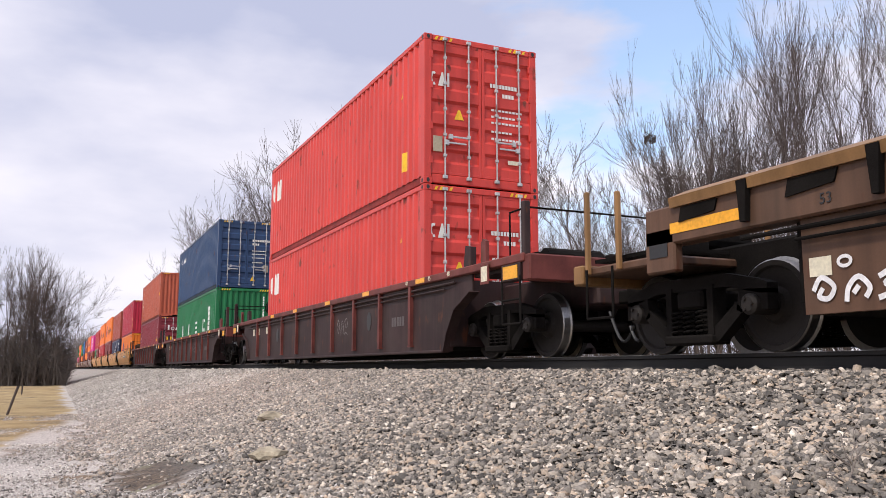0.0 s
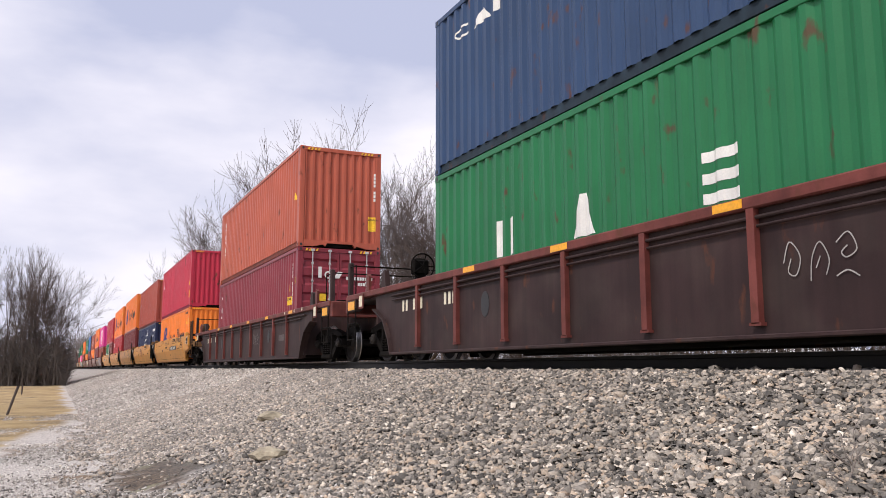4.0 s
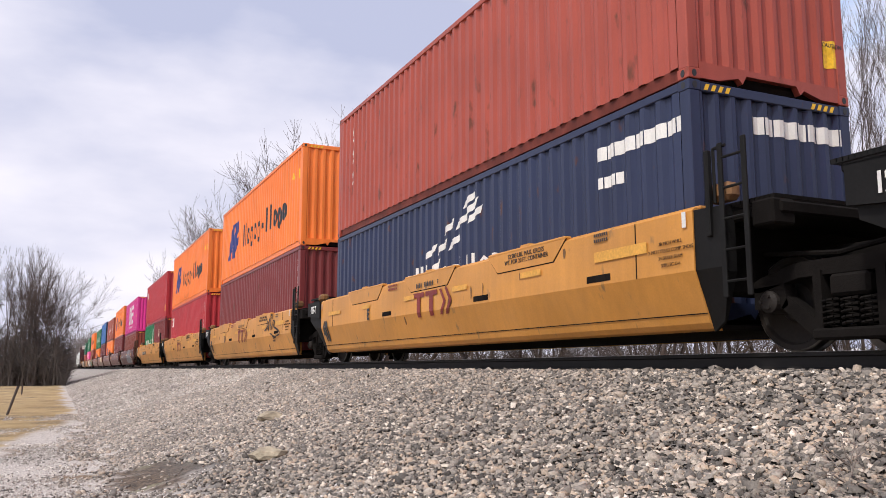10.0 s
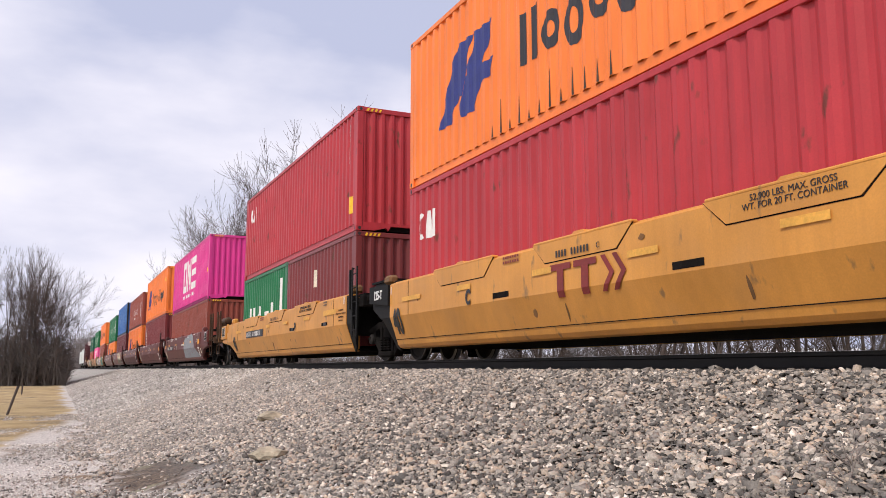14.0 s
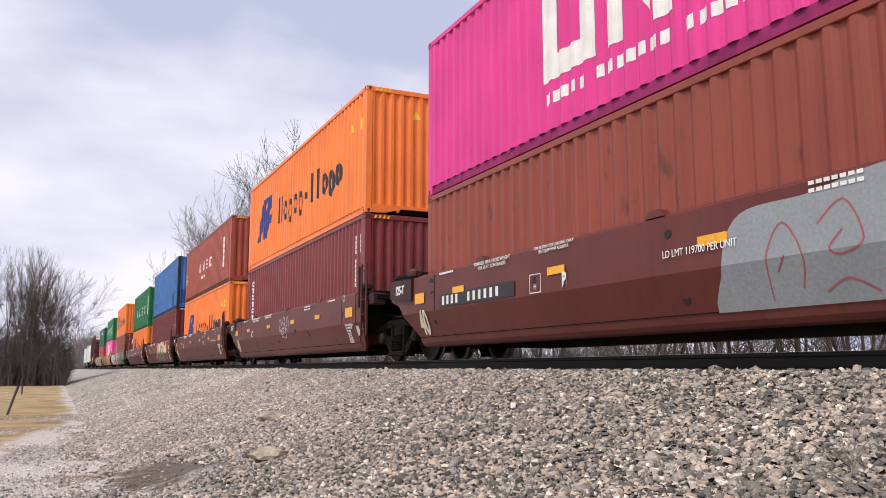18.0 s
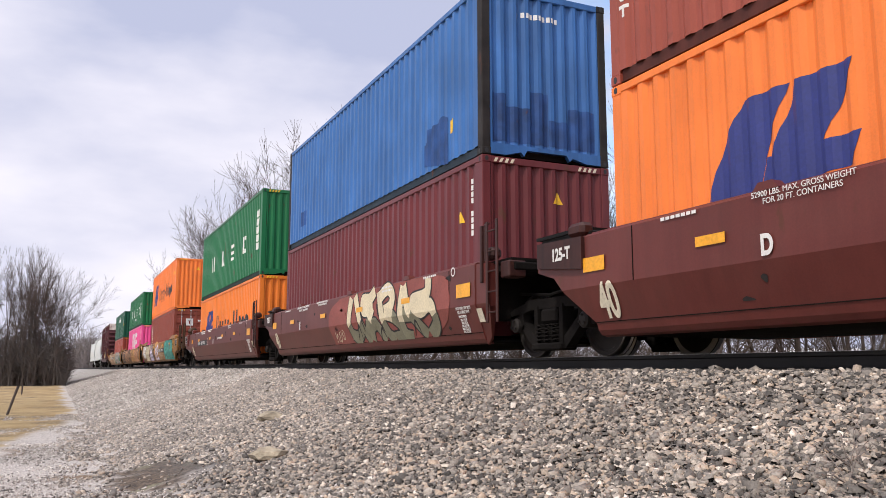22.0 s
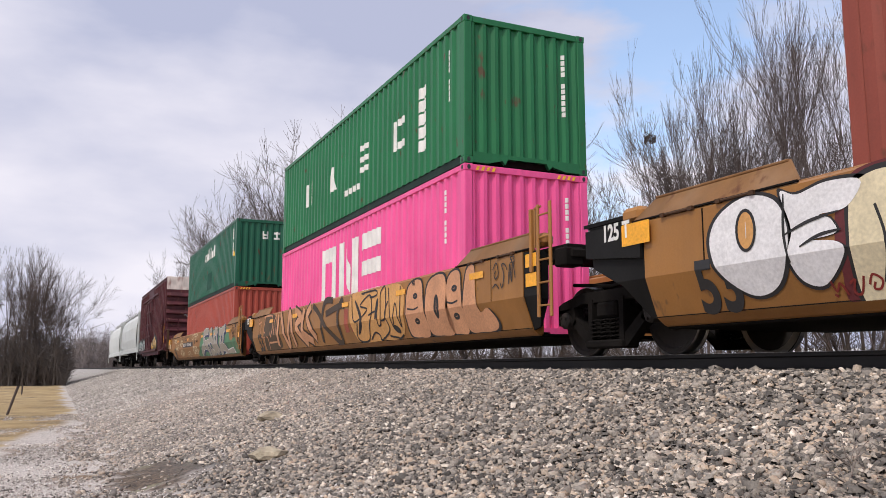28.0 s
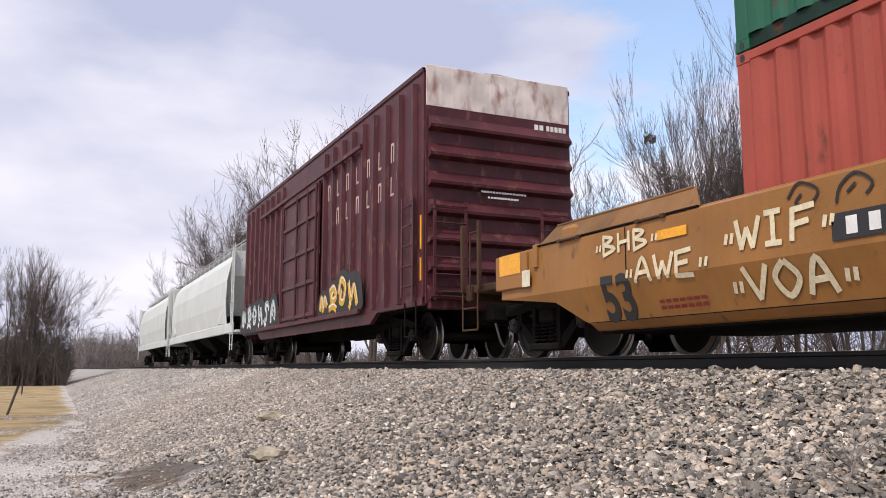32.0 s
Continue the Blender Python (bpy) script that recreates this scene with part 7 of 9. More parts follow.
yellow = [CARS[x] for x in (-77.32, -92.83, -108.36, -124.07, -139.37)]
for k, car in enumerate(yellow):
    for x0, x1 in ((-10.4, -8.3), (-7.2, -5.1), (-4.0, -1.95)):
        hatch(car, x0, x1, TTX_Y)
    for x in (-9.4, -6.15, -2.95):
        part("guide_lug", Geo().prism([(x - 0.20, 1.42), (x + 0.20, 1.42), (x + 0.12, 1.50), (x - 0.08, 1.50)], "y", -1.53, -1.40), TTX_Y, car)
    for x, w in ((-11.35, 0.85), (-9.25, 0.47), (-6.98, 0.47), (-4.94, 0.52), (-2.80, 0.52)):
        car_mark(car, "reflector", [slab(x - w / 2, 1.045, x + w / 2, 1.125)], M_FADED, "painted-over amber reflector", 6)
    car_mark(car, "reflector", [slab(-1.35, 1.06, -0.40, 1.18)], M_FADED, "long faded amber reflector", 6)
    for x in (-8.1, -4.25, -1.3):
        pocket(car, x, 0.875, 0.46, 0.08)
    car_letters("unit_letter", "AEDCB"[k], 0.30, M_INK, car, (-4.65, -9.1, -9.1, -9.1, -3.9)[k], 0.91, bold=0.012, squeeze=0.8)
    car_letters("load_stencil", "52,900 LBS. MAX. GROSS", 0.088, M_INK, car, -2.92, 1.375)
    car_letters("load_stencil", "WT. FOR 20 FT. CONTAINER", 0.088, M_INK, car, -2.92, 1.295)
    for i, line in enumerate(("38 INCH WHLS", "2 INCH TREAD COMP. SHOES", "24 BRAKE BEAM", "SPRG 9C-D-5")):
        car_letters("wheel_stencil", line, 0.052, END_BROWN, car, -0.03, 1.12 - 0.075 * i)
    stencil_block(car, -1.35, 1.36, 2, 0.3, M_INK)
    stencil_block(car, -8.0, 1.36, 2, 0.5, M_SEALRED)
    if k in (1, 2, 3):
        x, z, h = -6.78, 0.72, 0.42
        for q in range(2):
            car_mark(car, "oxide_mark", [slab(x + q * 0.53, z + h - 0.08, x + q * 0.53 + 0.47, z + h)], M_SEALRED, "oxide-red painted bar", 5)
            car_mark(car, "oxide_mark", [slab(x + q * 0.53 + 0.16, z, x + q * 0.53 + 0.31, z + h - 0.08)], M_SEALRED, "oxide-red painted bar", 5)
        for q in (0, 1):
            c0 = x + 1.08 + q * 0.22
            car_mark(car, "oxide_mark", [[(c0, z + h), (c0 + 0.09, z + h), (c0 + 0.26, z + h / 2), (c0 + 0.09, z), (c0, z), (c0 + 0.17, z + h / 2)]], M_SEALRED, "oxide-red painted chevron", 5)
    car_letters("well_length", "40", 0.62, M_INK, car, -12.05, 0.68, bold=0.02, squeeze=0.62)
    car_mark(car, "white_tab", [slab(-12.32, 1.22, -12.28, 1.36), slab(0.16, 1.24, 0.22, 1.40)], M_WHITE, "", 6)
    rng = random.Random(40 + k)
    for i in range(7):
        x, z, w, h = rng.uniform(-11.5, -0.3), rng.uniform(0.5, 1.3), rng.uniform(0.02, 0.07), rng.uniform(0.03, 0.10)
        car_mark(car, "scuff_mark", blob([(x + w * math.cos(q) * rng.uniform(0.5, 1.4), z + h * math.sin(q) * rng.uniform(0.5, 1.4)) for q in np.linspace(0, 5.4, 7)], 3), FLARE, "", 1)
car_letters("load_limit", "LD LMT 121080 PER UNIT", 0.10, M_INK, yellow[0], -6.15, 1.01, squeeze=0.72)
car_letters("plate_letter", "H", 0.10, M_INK, yellow[0], -5.36, 0.89)
car_mark(yellow[0], "plate_frame", [slab(-5.45, 0.82, -5.27, 0.83), slab(-5.45, 1.0, -5.27, 1.01), slab(-5.46, 0.82, -5.45, 1.01), slab(-5.27, 0.82, -5.26, 1.01)], M_SEALRED, "", 6)
for k, car in enumerate(yellow):
    # small number marks and the unit letter on the middle hatch
    car_mark(car, "number_marks", bars_h(4, -6.62, 1.22, 0.035, 0.085, 0.9) + bars_h(6, -6.28, 1.22, 0.035, 0.085, 0.9), M_INK, "small black number marks", 11)
    car_letters("hatch_letter", "AEDCB"[k], 0.10, M_INK, car, -5.72, 1.262, layer=11)
number_plate(yellow[0], -4.31, -1.91)
number_plate(yellow[4], -10.05, -7.6)
scrawl(yellow[0], -2.4, -0.2, 1.16, 1.42, 4, SPRAY_K, "black sprayed scrawl", 2, 0.05)
for line in ([(-2.72, 0.96), (-2.45, 1.02), (-2.2, 1.12)], [(-2.45, 1.0), (-2.30, 1.24), (-2.18, 0.98), (-2.05, 1.30), (-1.92, 0.96)], [(-1.95, 1.30), (-1.85, 0.98), (-1.70, 1.18)], [(-1.70, 0.96), (-1.62, 1.20), (-1.42, 1.18), (-1.55, 1.05), (-1.0, 0.92), (-0.86, 0.82), (-1.10, 0.78), (-1.35, 0.80)], [(-2.0, 0.86), (-1.75, 0.82), (-1.60, 0.66), (-1.78, 0.64)], [(-1.80, 1.28), (-1.86, 1.36), (-1.76, 1.40), (-1.72, 1.30), (-1.80, 1.28)], [(-1.75, 0.84), (-1.50, 0.74), (-1.30, 0.76)]):
    car_mark(yellow[2], "sprayed_stroke", ribbon(line, 0.055, taper=True), SPRAY_K, "black sprayed stroke", 7)
for car in yellow[:4]:
    letters("bearing_mark", "125-T", 0.23, M_WHITE, car, -12.93, 1.24, 1.562, bold=0.008, squeeze=0.8)

brown = [CARS[x] for x in (-159.43, -175.0, -190.62, -206.2, -221.95)]
for k, car in enumerate(brown):
    reflectors(car, (-10.3, -7.5) if k == 3 else (-10.3, -7.5, -4.75, -2.45), 0.40)
    car_mark(car, "reflector", [slab(-0.31, 0.93, 0.17, 1.14)], M_REFL, "large amber reflector", 6)
    car_mark(car, "reflector", [slab(-12.02, 0.95, -11.62, 1.13) if k == 0 else slab(-12.42, 0.97, -12.0, 1.14)], M_REFL, "", 6)
    car_letters("well_length", "40", 0.56, M_CREAM, car, -11.74 if k == 0 else -12.02, 0.60, bold=0.016, squeeze=0.62)
    rng = random.Random(60 + k)
    for i in range(11):
        x, z, w, h = rng.uniform(-11.5, -0.3), rng.uniform(0.45, 1.36), rng.uniform(0.03, 0.12), rng.uniform(0.02, 0.07)
        car_mark(car, "scuff_mark", blob([(x + w * math.cos(q) * rng.uniform(0.4, 1.4), min(z + h * math.sin(q) * rng.uniform(0.4, 1.4), 1.395)) for q in np.linspace(0, 5.4, 7)], 3), M_SCUFF, "", 1)
    car_letters("unit_letter", "BCDEA"[k], 0.26, M_WHITE, car, (-7.31, -9.7, -9.6, -9.5, -6.68)[k], 0.92, bold=0.01, squeeze=0.75)
    car_letters("load_stencil", "52900 LBS. MAX. GROSS WEIGHT", 0.075, M_WHITE, car, -9.2, 1.385)
    car_letters("load_stencil", "FOR 20 FT. CONTAINERS", 0.075, M_WHITE, car, -9.2, 1.315)
    car_letters("register_stencil", "FOR RESTRICTED LOADING ONLY", 0.06, M_WHITE, car, -7.55, 1.40)
    car_letters("register_stencil", "SEE EQUIPMENT REGISTER", 0.06, M_WHITE, car, -7.55, 1.345)
    if k in (0, 4):
        car_letters("load_limit", "LD LMT 119700 PER UNIT", 0.11, M_WHITE, car, (-4.95, 0, 0, 0, -5.3)[k], 1.0, squeeze=0.85)
        car_letters("plate_letter", "H", 0.10, M_WHITE, car, (-8.0, 0, 0, 0, -8.05)[k], 0.90)
        car_mark(car, "plate_frame", [slab(px, pz, px + pw, pz + ph) for px, pz, pw, ph in [((-8.14, 0, 0, 0, -8.19)[k] + dx, 0.82 + dz, pw, ph) for dx, dz, pw, ph in ((0, 0, 0.28, 0.012), (0, 0.24, 0.28, 0.012), (0, 0.013, 0.012, 0.226), (0.268, 0.013, 0.012, 0.226))]], M_WHITE, "", 6)
    for x, n in ((-11.0, 1), (-3.6, 2), (-1.6, 1)):
        stencil_block(car, x, 1.36, n, 0.6, M_WHITE)
    for i, line in enumerate(("2 INCH TREAD COMP. SHOES", "NO. 24 BRAKE BEAM", "38 INCH WHEELS", "SPRG 7 OC D5", "SPRG 7 IC D5", "SPRG 5 OC D8A", "SPRG 2 OC B-353", "SPRG 2 IC B-354")):
        car_letters("wheel_stencil", line, (0.062, 0.072, 0.055)[min(i, 2)], M_WHITE, car, (-0.10, -0.12, -0.19, -0.18)[min(i, 3)], (0.765, 0.705, 0.64, 0.59, 0.545, 0.50, 0.455, 0.41)[i], squeeze=0.62)
    car_mark(car, "white_tab", [slab(0.33, 0.53, 0.50, 0.73)], M_CREAM, "cream reflective card", 6)
    car_mark(car, "round_badge", ring(-0.42, 1.36, 0.075, 0.075, 0.02, n=14), M_WHITE, "", 6)
    for x in (-9.6, -5.6, -2.4):
        part("guide_lug", Geo().prism([(x - 0.16, 1.42), (x + 0.16, 1.42), (x + 0.08, 1.50), (x - 0.08, 1.50)], "y", -1.52, -1.40), TTX_B, car)
for car in brown[:4]:
    letters("bearing_mark", "125-T", 0.21, M_WHITE, car, -12.66 if car is brown[0] else -12.86, 1.24, 1.562, bold=0.008, squeeze=0.8)
number_plate(brown[0], -11.0, -8.55)
number_plate(brown[4], -10.6, -8.2)
car_mark(brown[0], "cover_patch", blob([(-4.5, 0.18), (-4.65, 0.8), (-4.4, 1.25), (-3.6, 1.30), (-3.0, 1.40), (-2.2, 1.42), (-1.7, 1.30), (-1.5, 1.0), (-1.0, 0.7), (-0.5, 0.5), (-0.4, 0.2)]), SPRAY_GR, "grey painted-over patch", 3)
scrawl(brown[0], -4.2, -1.2, 0.4, 1.2, 5, surface("faint_red_spray", lin("a0585a"), 0.6), "faint red strokes under grey paint", 5, 0.018)
scrawl(brown[0], -0.9, 0.0, 1.0, 1.2, 3, SPRAY_W, "small white scrawl", 4, 0.02)
scrawl(brown[1], -6.2, -5.1, 0.85, 1.30, 3, SPRAY_W, "white sprayed scrawl", 6, 0.022)
scrawl(brown[1], -6.0, -5.2, 0.66, 0.95, 2, SPRAY_W, "white sprayed scrawl", 1, 0.02)
for line in ([(-2.15, 0.94), (-2.08, 1.02), (-2.0, 1.10), (-2.05, 0.97), (-1.97, 1.0), (-1.93, 0.95)], [(-1.82, 1.04), (-1.80, 0.95), (-1.74, 1.0), (-1.70, 0.95), (-1.62, 0.99)], [(-1.58, 0.97), (-1.50, 1.0), (-1.53, 0.94), (-1.43, 0.96)], [(-1.36, 1.08), (-1.38, 0.94), (-1.28, 1.0), (-1.24, 0.94), (-1.16, 0.99), (-1.14, 1.2), (-1.05, 1.34)], [(-1.14, 0.96), (-1.02, 0.92), (-0.94, 1.0), (-0.86, 1.12), (-0.80, 1.32), (-0.90, 1.22), (-0.96, 0.93)], [(-1.0, 0.93), (-0.75, 0.95), (-0.52, 0.91)]):
    car_mark(brown[2], "signature_stroke", ribbon(line, 0.016), SPRAY_W, "thin white signature stroke", 5)
for line in ([(-4.07, 1.16), (-3.96, 1.18)], [(-4.0, 1.17), (-3.98, 1.30)], [(-3.86, 1.16), (-3.91, 1.29), (-3.81, 1.30)], [(-3.90, 1.23), (-3.80, 1.22)], [(-3.72, 1.28), (-3.66, 1.13), (-3.58, 1.22), (-3.50, 1.13), (-3.42, 1.30)],
             [(-3.97, 1.03), (-4.08, 0.98), (-4.0, 0.90)], [(-3.88, 1.02), (-3.86, 0.90)], [(-3.87, 0.96), (-3.78, 0.95)], [(-3.77, 1.02), (-3.75, 0.89)], [(-3.66, 1.0), (-3.63, 0.88), (-3.52, 0.87)], [(-3.45, 1.0), (-3.18, 0.98)], [(-3.31, 0.99), (-3.34, 0.83)]):
    car_mark(brown[2], "sprayed_stroke", ribbon(line, 0.018, 3), SPRAY_W, "thin white sprayed stroke", 5)
# the large sprayed piece in cream and olive
car = brown[3]
car_mark(car, "graffiti_ground", blob([(-6.92, 0.47), (-7.01, 1.07), (-6.42, 1.32), (-5.6, 1.385), (-1.2, 1.385), (-0.6, 1.05), (-0.7, 0.68), (-1.2, 0.45), (-1.9, 0.38), (-6.4, 0.38)]), SPRAY_PK, "salmon sprayed ground", 1)
lines = [[(-5.42, 1.33), (-5.59, 0.87), (-5.41, 0.50), (-5.03, 0.42)], [(-5.17, 1.36), (-4.95, 0.93), (-4.62, 0.50), (-4.43, 0.38)], [(-5.56, 0.58), (-5.17, 0.50), (-4.88, 0.62)],
         [(-3.98, 1.36), (-4.28, 1.22), (-4.68, 1.22), (-4.63, 1.01), (-4.11, 1.04)], [(-4.13, 1.05), (-4.33, 0.8), (-4.58, 0.51)], [(-4.36, 0.40), (-4.26, 0.65), (-3.98, 0.71), (-3.76, 0.5), (-3.58, 0.38)],
         [(-3.76, 1.33), (-3.65, 0.94), (-3.42, 0.5), (-3.13, 0.38)], [(-3.71, 1.21), (-3.29, 1.34), (-3.05, 1.19), (-3.16, 1.0), (-3.49, 0.92)], [(-3.49, 0.89), (-3.08, 0.81), (-2.71, 0.58), (-2.74, 0.44), (-3.13, 0.40)],
         [(-2.52, 1.32), (-2.67, 0.9), (-2.6, 0.48), (-2.28, 0.38)], [(-2.5, 1.33), (-2.28, 0.88), (-1.64, 0.40)], [(-2.72, 0.81), (-2.0, 0.79)], [(-1.39, 1.36), (-1.49, 1.09), (-2.1, 1.02), (-1.8, 0.83), (-1.32, 0.9), (-1.2, 0.59), (-1.55, 0.39)]]
car_mark(car, "graffiti_edge", [q for l in lines for q in ribbon(l, 0.31)], SPRAY_K, "black edged sprayed shapes", 2)
car_mark(car, "graffiti_fill", [q for l in lines for q in ribbon(l, 0.245)], SPRAY_OL, "olive sprayed fill", 3)
car_mark(car, "graffiti_fill", [q for l in lines for q in ribbon(l, 0.245) if min(z for x, z in q) > 0.68], SPRAY_C, "cream sprayed fill", 4)
for line in ([(-5.2, 0.42), (-5.0, 0.75), (-4.95, 0.45)], [(-3.9, 0.40), (-3.75, 0.62), (-3.6, 0.42)], [(-2.2, 0.42), (-2.05, 0.68), (-1.9, 0.42)], [(-4.9, 1.1), (-4.75, 0.8), (-4.7, 0.6)], [(-3.9, 1.1), (-3.8, 0.85)], [(-2.85, 1.2), (-2.8, 0.7)]):
    car_mark(car, "graffiti_line", ribbon(line, 0.045, taper=True), SPRAY_K, "", 5)
reflectors(car, (-4.9, -2.4), 0.40, 1.05)
scrawl(car, -6.7, -6.0, 0.42, 0.70, 3, SPRAY_C, "small cream scrawl", 3, 0.02)

ochre = [CARS[x] for x in (-243.79, -263.25, -282.66)]
for k, car in enumerate(ochre):
    reflectors(car, ((-7.0, -2.0, 1.0), (-12.0, -9.4, -5.2, -2.0, 1.0), (-12.87, -9.4, -5.2, -2.0, 1.0))[k], 0.45, 1.22)
    car_letters("well_length", "53", 0.70, M_INK, car, (-13.53, -13.51, -13.87)[k], 0.60, bold=0.02, squeeze=0.85, layer=2)
    if k == 0:
        stencil_block(car, 0.9, 1.2, 5, 0.7, M_SEALRED)
    if k == 2:
        stencil_block(car, -13.2, 0.52, 2, 0.8, M_SEALRED)
    car_letters("length_mark", "53", 0.14, M_INK, car, 2.1, 1.33)
    car_letters("length_mark", "40", 0.14, M_INK, car, -1.4, 1.33)
    car_mark(car, "reflector", [slab(2.42, 1.18, 2.70, 1.36), slab(2.42, 0.92, 2.70, 1.10)], M_REFL, "amber reflector", 6, flat=1.502)
    if k < 2:
        part("reflector", Geo().box(-14.87, -14.40, -1.567, -1.562, 1.17, 1.41), M_REFL, car, "worn amber reflector beside the stencil")
        part("card", Geo().box(-14.54, -14.40, -1.506, -1.502, 0.86, 1.09), M_CREAM, car)
        letters("bearing_mark", "125 T", 0.26, M_WHITE, car, -14.98, 1.35, 1.562, bold=0.008, squeeze=0.8)
car = ochre[0]
number_plate(car, -4.1, -1.3)
OVAL = [(-13.06, 1.40), (-13.42, 1.28), (-13.56, 1.04), (-13.45, 0.72), (-13.12, 0.50), (-12.80, 0.58), (-12.62, 0.92), (-12.72, 1.28)]
HOOK = [(-12.68, 1.36), (-12.50, 1.31), (-12.20, 1.36), (-11.88, 1.31), (-12.02, 1.12), (-12.28, 1.10), (-12.18, 1.05), (-12.13, 0.93), (-12.36, 0.90), (-12.14, 0.86), (-12.08, 0.76), (-12.33, 0.53), (-12.55, 0.58), (-12.64, 0.80), (-12.58, 1.02)]
for outline, cx, cz in ((OVAL, -13.09, 0.95), (HOOK, -12.33, 0.95)):
    car_mark(car, "graffiti_edge", blob([(cx + (x - cx) * 1.10, cz + (z - cz) * 1.07) for x, z in outline]), SPRAY_K, "black edged white sprayed shape", 2)
    car_mark(car, "graffiti_fill", blob(outline), SPRAY_W, "white sprayed bubble shape", 4)
car_mark(car, "graffiti_line", ring(-13.09, 1.09, 0.125, 0.20, 0.03, n=22), SPRAY_K, "", 6)
car_mark(car, "graffiti_hole", ring(-13.09, 1.09, 0.105, 0.18, 0.10, n=22), SPRAY_TN, "", 5)
for line in ([(-12.66, 0.98), (-12.40, 1.06), (-12.10, 1.10)], [(-12.50, 0.86), (-12.30, 0.93), (-12.08, 0.95)], [(-12.64, 1.34), (-12.66, 1.0), (-12.62, 0.74)]):
    car_mark(car, "graffiti_line", ribbon(line, 0.03, taper=True), SPRAY_K, "", 6)
scrawl(car, -12.3, -11.6, 0.42, 0.58, 4, M_SEALRED, "thin red sprayed signature", 3, 0.02)
car_mark(car, "graffiti_edge", blob([(-11.9, 0.2), (-12.15, 0.7), (-12.0, 1.36), (-11.2, 1.42), (-10.4, 1.42), (-9.7, 1.42), (-9.45, 1.2), (-9.5, 0.6), (-9.55, 0.2)]), surface("dark_red_spray_paint", lin("5e2226"), 0.6), "dark red sprayed ground", 1)
for i, (x, w) in enumerate(((-11.75, 0.55), (-11.15, 0.55), (-10.6, 0.5), (-10.05, 0.5))):
    car_mark(car, "graffiti_edge", blob([(x - w * 0.5, 0.26), (x - w * 0.55, 0.8), (x - w * 0.42, 1.32), (x + w * 0.42, 1.36), (x + w * 0.5, 0.85), (x + w * 0.45, 0.24)]), SPRAY_K, "", 2)
    car_mark(car, "graffiti_fill", blob([(x - w * 0.44, 0.30), (x - w * 0.49, 0.8), (x - w * 0.36, 1.28), (x + w * 0.36, 1.32), (x + w * 0.44, 0.85), (x + w * 0.39, 0.28)]), SPRAY_C, "cream sprayed bubble shape", 3)
    car_mark(car, "graffiti_line", ribbon([(x - 0.02, 1.1), (x + 0.05, 0.8), (x - 0.05, 0.5)], 0.025), SPRAY_K, "", 4)
car_mark(car, "graffiti_fill", blob([(-9.75, 1.40), (-9.95, 1.1), (-9.75, 0.8), (-9.5, 1.0), (-9.45, 1.35)]), SPRAY_C, "", 4)
for x in (-8.72, -7.98):
    bag = [(x - 0.48, 0.18), (x - 0.52, 0.7), (x - 0.3, 1.0), (x + 0.1, 1.02), (x + 0.38, 0.75), (x + 0.50, 0.18)]
    car_mark(car, "money_bag_edge", blob([(x + (px - x) * 1.10, 0.18 + (pz - 0.18) * 1.06) for px, pz in bag]), SPRAY_K, "", 2)
    car_mark(car, "money_bag", blob(bag), SPRAY_LV, "pale lilac painted money bag", 3)
    cr = [(x - 0.02, 1.10), (x - 0.17, 1.40), (x - 0.04, 1.30), (x + 0.05, 1.44), (x + 0.12, 1.30), (x + 0.28, 1.42), (x + 0.18, 1.10)]
    car_mark(car, "bag_neck_edge", [[(x + 0.08 + (px - x - 0.08) * 1.25, 1.24 + (pz - 1.24) * 1.16) for px, pz in cr]], SPRAY_K, "", 2)
    car_mark(car, "bag_neck", [cr], SPRAY_LV, "", 3)
    car_mark(car, "bag_tie", blob([(x - 0.06, 1.02), (x - 0.04, 1.14), (x + 0.20, 1.14), (x + 0.22, 1.02)]), SPRAY_LV, "", 5)
    car_letters("dollar_sign", "$", 0.52, SPRAY_K, car, x, 0.66)
car_letters("load_limit", "LD LMT", 0.16, M_INK, car, -6.95, 1.02)
stencil_block(car, -7.4, 0.86, 1, 1.0, M_INK)
sprayed_word(car, "THE", -7.45, -6.85, 0.72, 0.90, SPRAY_K, 0.035)
sprayed_word(car, "LOOTER", -7.50, -6.40, 0.46, 0.68, SPRAY_K, 0.04)
scrawl(car, -7.7, -7.0, 1.0, 1.38, 1, SPRAY_T, "thin teal sprayed loop", 4, 0.03)
car_mark(car, "graffiti_ground", blob([(-1.2, 0.2), (-1.4, 0.8), (-1.1, 1.38), (0.6, 1.42), (2.2, 1.36), (2.35, 0.7), (2.2, 0.2)]), SPRAY_T, "teal sprayed ground", 1)
wild_style(car, -1.2, 2.2, 0.32, 1.28, 4, surface("pale_teal_spray_paint", lin("57a898"), 0.6), SPRAY_K, "teal sprayed shapes with black edges", 0.15, 5)
car_mark(car, "graffiti_ground", blob([(-6.3, 0.25), (-6.2, 1.38), (-4.4, 1.38), (-4.3, 0.25)]), SPRAY_TN, "tan sprayed ground", 1)
wild_style(car, -6.2, -4.4, 0.32, 1.25, 2, SPRAY_LV, SPRAY_B, "pale sprayed shapes with navy edges", 0.17, 2)
scrawl(car, -3.9, -1.5, 0.4, 1.3, 4, SPRAY_C, "cream sprayed scrawl", 3, 0.05)
car = ochre[1]
car_mark(car, "graffiti_ground", blob([(-12.95, 0.4), (-13.0, 0.9), (-12.8, 1.38), (-11.6, 1.35), (-11.0, 0.6), (-11.4, 0.4)]), surface("dark_brown_spray_paint", lin("4c3a26"), 0.6, stain=(1.5, 0.3)), "dark brown sprayed ground", 1)
